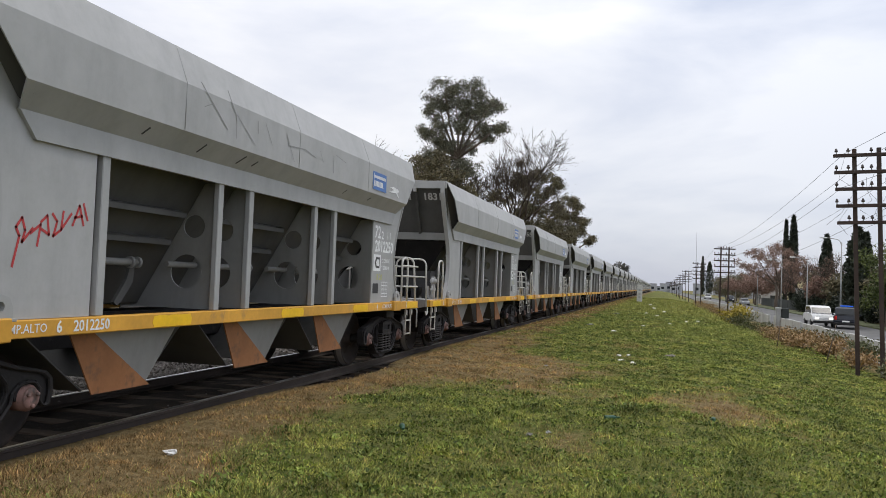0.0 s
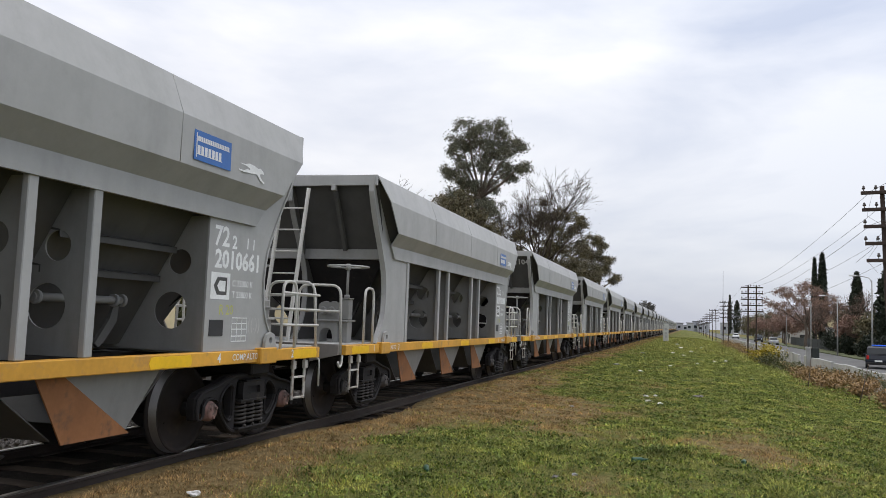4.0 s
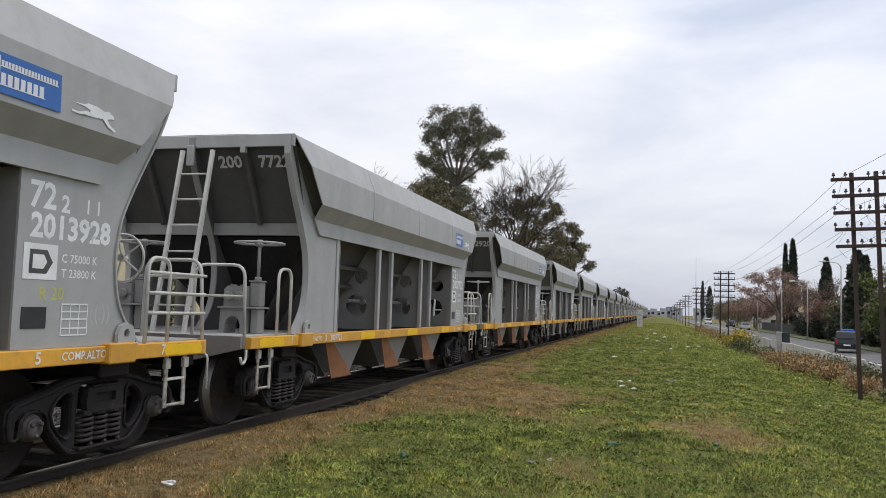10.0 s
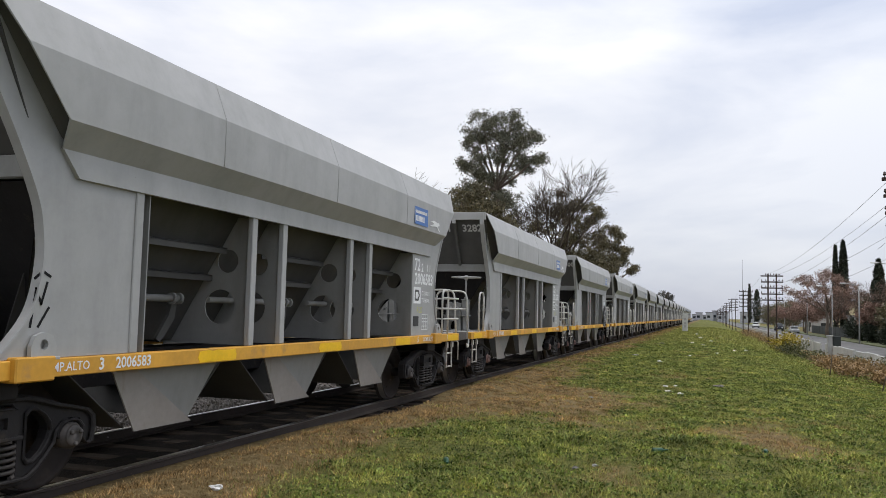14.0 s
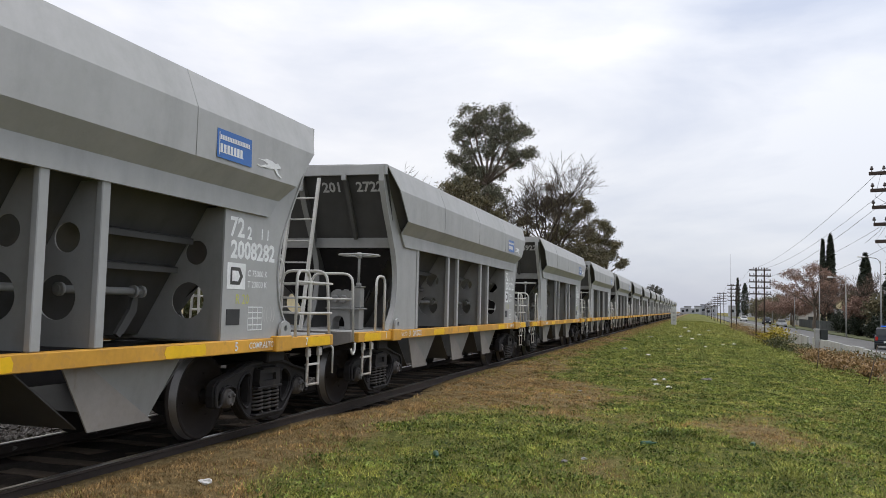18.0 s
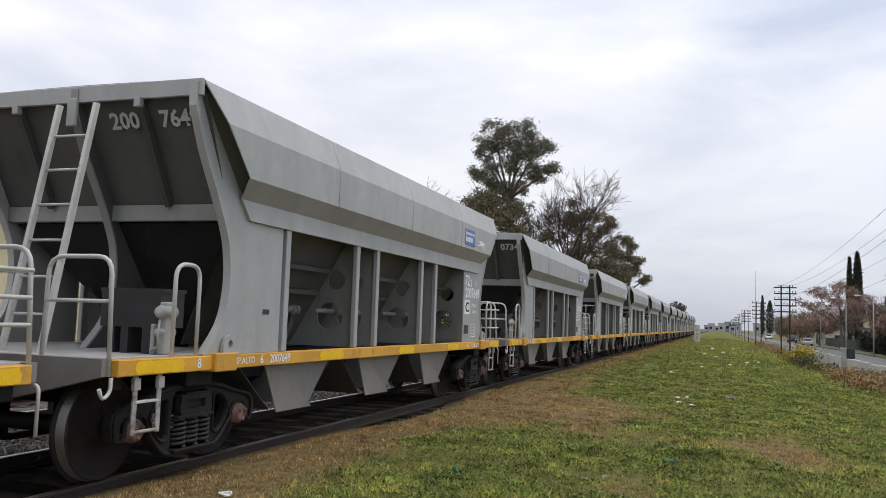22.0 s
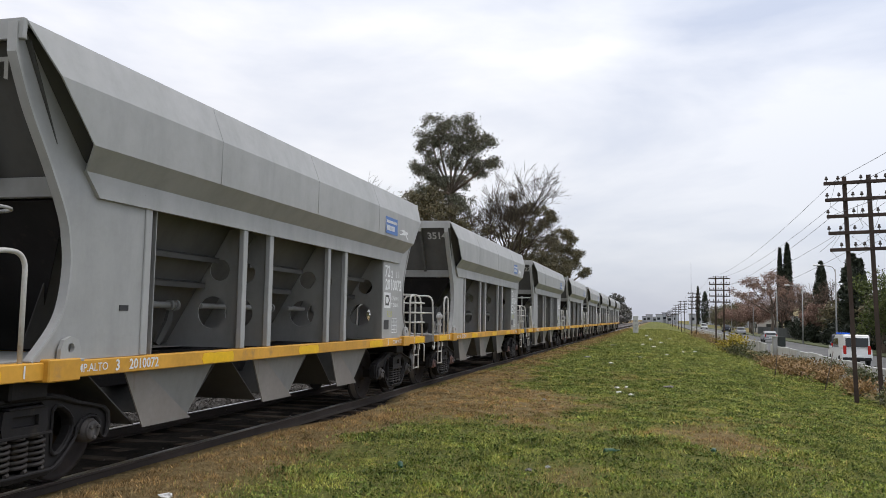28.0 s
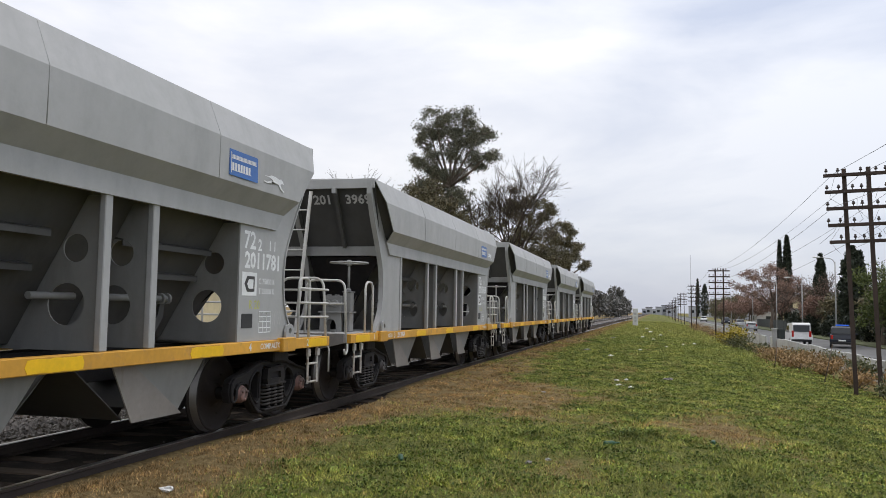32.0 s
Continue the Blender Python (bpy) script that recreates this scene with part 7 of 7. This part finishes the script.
# ---- vehicles ----
def vehicle(name, label, paint, kind, at, group="street traffic", beacon=False, lit=False):
    """A car body drawn out from its side view, with glass, lamps, bumpers and wheels; it faces +y."""
    root = thing(name, label, "car", group, at=at)
    if kind == "van":
        L_, W_, H_ = 4.3, 1.72, 1.95
        low = [(-2.15, 0.35), (2.05, 0.35), (2.15, 0.55), (2.1, 0.85), (1.45, 1.02), (-2.12, 1.05), (-2.15, 0.6)]
        cab = [(-2.12, 1.03), (1.45, 1.0), (0.75, 1.62), (0.45, 1.86), (-1.9, 1.92), (-2.08, 1.8)]
        win = [[(0.55, 1.08), (1.28, 1.06), (0.72, 1.58), (0.55, 1.62)], [(-0.5, 1.08), (0.47, 1.08), (0.47, 1.62), (-0.5, 1.66)]]
    elif kind == "suv":
        L_, W_, H_ = 4.5, 1.8, 1.75
        low = [(-2.2, 0.42), (2.2, 0.42), (2.25, 0.7), (2.15, 0.95), (1.15, 1.06), (-2.2, 1.06), (-2.25, 0.7)]
        cab = [(-2.15, 1.04), (1.15, 1.04), (0.5, 1.6), (0.3, 1.7), (-1.7, 1.72), (-1.95, 1.6)]
        win = [[(0.15, 1.1), (0.9, 1.1), (0.4, 1.54), (0.15, 1.6)], [(-0.9, 1.1), (0.07, 1.1), (0.07, 1.6), (-0.9, 1.62)], [(-1.85, 1.1), (-0.98, 1.1), (-0.98, 1.62), (-1.7, 1.56)]]
    else:
        L_, W_, H_ = 4.0, 1.66, 1.45
        low = [(-1.95, 0.32), (1.95, 0.32), (2.0, 0.55), (1.9, 0.78), (1.0, 0.92), (-1.6, 0.95), (-1.95, 0.85), (-2.0, 0.6)]
        cab = [(-1.62, 0.93), (1.0, 0.9), (0.3, 1.36), (0.05, 1.43), (-0.9, 1.43), (-1.35, 1.2)]
        win = [[(-0.35, 0.97), (0.78, 0.96), (0.22, 1.33), (-0.35, 1.37)], [(-1.38, 0.98), (-0.43, 0.97), (-0.43, 1.37), (-0.88, 1.37)]]
    bm = bmesh.new()
    prism(bm, low, "x", -W_ / 2, W_ / 2)
    prism(bm, cab, "x", -W_ / 2 + 0.13, W_ / 2 - 0.13)
    bmesh.ops.bevel(bm, geom=bm.edges[:], offset=0.05, segments=2, affect="EDGES")
    part("body", bm, paint, root)
    for s in (-1, 1):
        for k, w in enumerate(win):
            bm = bmesh.new()
            prism(bm, w, "x", s * (W_ / 2 - 0.135), s * (W_ / 2 - 0.118))
            part("side_window", bm, CARGLASS, root)
    (ya, za), (yb, zb) = cab[1], cab[2]
    for nm, p0, p1, w in (("windscreen", cab[1], cab[2], 0.18), ("rear_window", cab[-1] if kind != "van" else (-2.09, 1.78), (cab[0][0] - 0.0, cab[0][1] + 0.06), 0.22)):
        bm = bmesh.new()
        d = Vector((0, p1[0] - p0[0], p1[1] - p0[1]))
        nrm = Vector((0, -d.z, d.y)).normalized() * (0.03 if nm == "windscreen" else -0.03)
        if nm == "windscreen":
            nrm = Vector((0, d.z, -d.y)).normalized() * 0.03
        a, b = Vector((0, *p0)) + d * 0.1 + nrm, Vector((0, *p1)) - d * 0.1 + nrm
        hw = W_ / 2 - w
        lo = [bm.verts.new((sx * hw, q.y, q.z)) for q in (a, b) for sx in (-1, 1)]
        hi = [bm.verts.new((sx * hw, q.y - nrm.y * 1.2, q.z - nrm.z * 1.2)) for q in (a, b) for sx in (-1, 1)]
        bm.faces.new((lo[0], lo[1], lo[3], lo[2]))
        bm.faces.new((hi[0], hi[2], hi[3], hi[1]))
        for i, j in ((0, 1), (1, 3), (3, 2), (2, 0)):
            bm.faces.new((lo[i], hi[i], hi[j], lo[j]))
        part(nm, bm, CARGLASS, root)
    f, r = max(p[0] for p in low), min(p[0] for p in low)
    for s in (-1, 1):
        bm = bmesh.new()
        softbox(bm, s * (W_ / 2 - 0.36) - 0.16, s * (W_ / 2 - 0.36) + 0.16, f - 0.09, f + 0.012, 0.62, 0.80, 0.03)
        part("headlight", bm, LAMP_ON if lit else HEAD, root)
        bm = bmesh.new()
        softbox(bm, s * (W_ / 2 - 0.17) - 0.09, s * (W_ / 2 - 0.17) + 0.09, r - 0.012, r + 0.07, 0.72, 1.02 if kind != "van" else 1.25, 0.02)
        part("tail_light", bm, TAIL, root)
        bm = bmesh.new()
        softbox(bm, s * (W_ / 2 + 0.09) - 0.1, s * (W_ / 2 + 0.09) + 0.1, 0.72, 0.84, 1.0, 1.14, 0.03)
        part("wing_mirror", bm, paint, root)
    for nm, y0, y1 in (("front_bumper", f - 0.1, f + 0.05), ("rear_bumper", r - 0.05, r + 0.1)):
        bm = bmesh.new()
        softbox(bm, -W_ / 2 + 0.05, W_ / 2 - 0.05, y0, y1, 0.32, 0.52, 0.04)
        part(nm, bm, TYRE if kind != "car" else paint, root)
    bm = bmesh.new()
    softbox(bm, -0.26, 0.26, r - 0.065, r - 0.045, 0.56, 0.68, 0.004)
    part("plate_bar", bm, STENCIL, root)
    if beacon:
        bm = bmesh.new()
        softbox(bm, -0.5, 0.5, -0.15, 0.1, H_, H_ + 0.09, 0.03)
        part("beacon_bar", bm, BEACON, root, "lit blue beacon bar")
        bm = bmesh.new()
        softbox(bm, -W_ / 2 - 0.005, W_ / 2 + 0.005, -1.7, 1.6, 0.72, 0.86, 0.003)
        part("side_stripe", bm, STENCIL, root)
    wheels = []
    for y in (-L_ * 0.31, L_ * 0.31):
        for s in (-1, 1):
            bm = bmesh.new()
            lathe(bm, [(-0.1, 0.2), (-0.1, 0.29), (-0.07, 0.32), (0.07, 0.32), (0.1, 0.29), (0.1, 0.2)], "x", 20)
            w = part("wheel", bm, TYRE, root)
            w.matrix_basis = pose(s * (W_ / 2 - 0.09), y, 0.32)
            bm = bmesh.new()
            lathe(bm, [(s * 0.02, 0.21), (s * 0.095, 0.20), (s * 0.085, 0.06), (s * 0.1, 0.04)], "x", 14)
            part("rim", bm, RIM, w)
            wheels.append(w)
    return root, wheels


ROAD_Z = -1.02
police, _ = vehicle("police_car", "dark police pickup with lit blue beacon parked on the verge", CAR_DARK, "suv", pose(14.6, 72.5, ROAD_Z, 0, 0, -12), "parked cars", True)
white_suv, white_wheels = vehicle("car", "white estate car driving along the street", CAR_WHITE, "suv", pose(13.0, 75, ROAD_Z, 0, 0, 180), lit=True)
sedan, sedan_wheels = vehicle("car", "pale silver saloon driving away along the street", CAR_GREY, "car", pose(14.0, 85, ROAD_Z))
van, van_wheels = vehicle("delivery_van", "white van driving away along the street", CAR_WHITE, "van", pose(11.5, 60, ROAD_Z))
for x, y, m_, kind, turn in ((16.2, 173, CAR_GREY, "car", 180), (16.2, 208, CAR_DARK, "suv", 180), (14.0, 262, CAR_WHITE, "suv", 180)):
    vehicle("parked_car", "car parked far along the kerb", m_, kind, pose(x, y, ROAD_Z, 0, 0, turn), "parked cars")


# ---- what moves ----
SURGE_T, SURGE = (0, 3, 6, 8, 10, 12.5, 19, 23, 28, 32), (0.0, 0.15, 0.15, -0.06, 0.0, 0.05, 0.13, 0.12, 0.0, -0.1)


SLACK = {6: 0.06, 7: -0.17, 8: -0.11, 18: -0.11, 19: -0.1, 24: -0.07}     # wagons that sit a hand nearer or farther on their couplings


def run(t):
    """Metres that the train has gone by t seconds; it slows a little."""
    return 12.143 * t - 0.003158 * t * t - float(np.interp(t, SURGE_T, SURGE))


def wheel_rows(parent_pose, dist, r, sign):
    rows = []
    for k in range(32 * FPS + 1):
        t = k / FPS
        rows.append((t, parent_pose @ Matrix.Rotation(sign * dist(t) / r, 4, "X")))
    return rows


def roll_together(wheels, dist, r, sign):
    """Wheels that share one place on their bogies share one set of keys."""
    first = wheels[0]
    walk(first, wheel_rows(first.matrix_basis.copy(), dist, r, sign))
    for w in wheels[1:]:
        w.rotation_mode = "QUATERNION"
        keys = w.animation_data_create()
        keys.action = first.animation_data.action
        keys.action_slot = first.animation_data.action_slot


def motions():
    for n, w in TRAIN.items():
        walk(w, [(t, pose(TRACK_X, 10.183 + n * PITCH + SLACK.get(n, 0) - run(t), 0)) for t in range(33)])
    for same in WHEELS.values():
        roll_together(same, run, WHEEL_R, 1)
    drive(white_suv, white_wheels, 13.0, 180, [(0, 75.0), (2, 62.0), (6, 36.0), (12, -3.0), (20, -55.0), (32, -133.0)])
    drive(sedan, sedan_wheels, 14.0, 0, [(0, -62.0), (12, 12.0), (20, 61.0), (24, 85.0), (25, 91.5), (28.5, 116.0), (32, 134.0)])
    drive(van, van_wheels, 11.9, 0, [(0, -105.0), (12, -36.0), (20, 10.0), (25, 40.0), (27.5, 54.3), (28.5, 60.5), (29.5, 67.0), (30.5, 72.2), (31.5, 75.7), (32, 77.0)])


def drive(car, wheels, x, turn, stops):
    """Drives a car along the street and rolls its wheels by the way gone."""
    def place(t):
        for (t0, y0), (t1, y1) in zip(stops, stops[1:]):
            if t <= t1:
                return y0 + (y1 - y0) * (t - t0) / (t1 - t0)
    walk(car, [(t, pose(x, place(t), ROAD_Z, 0, 0, turn)) for t, _ in stops])
    for w in wheels:
        walk(w, wheel_rows(w.matrix_basis.copy(), lambda t: abs(place(t) - stops[0][1]), 0.32, -1))


motions()
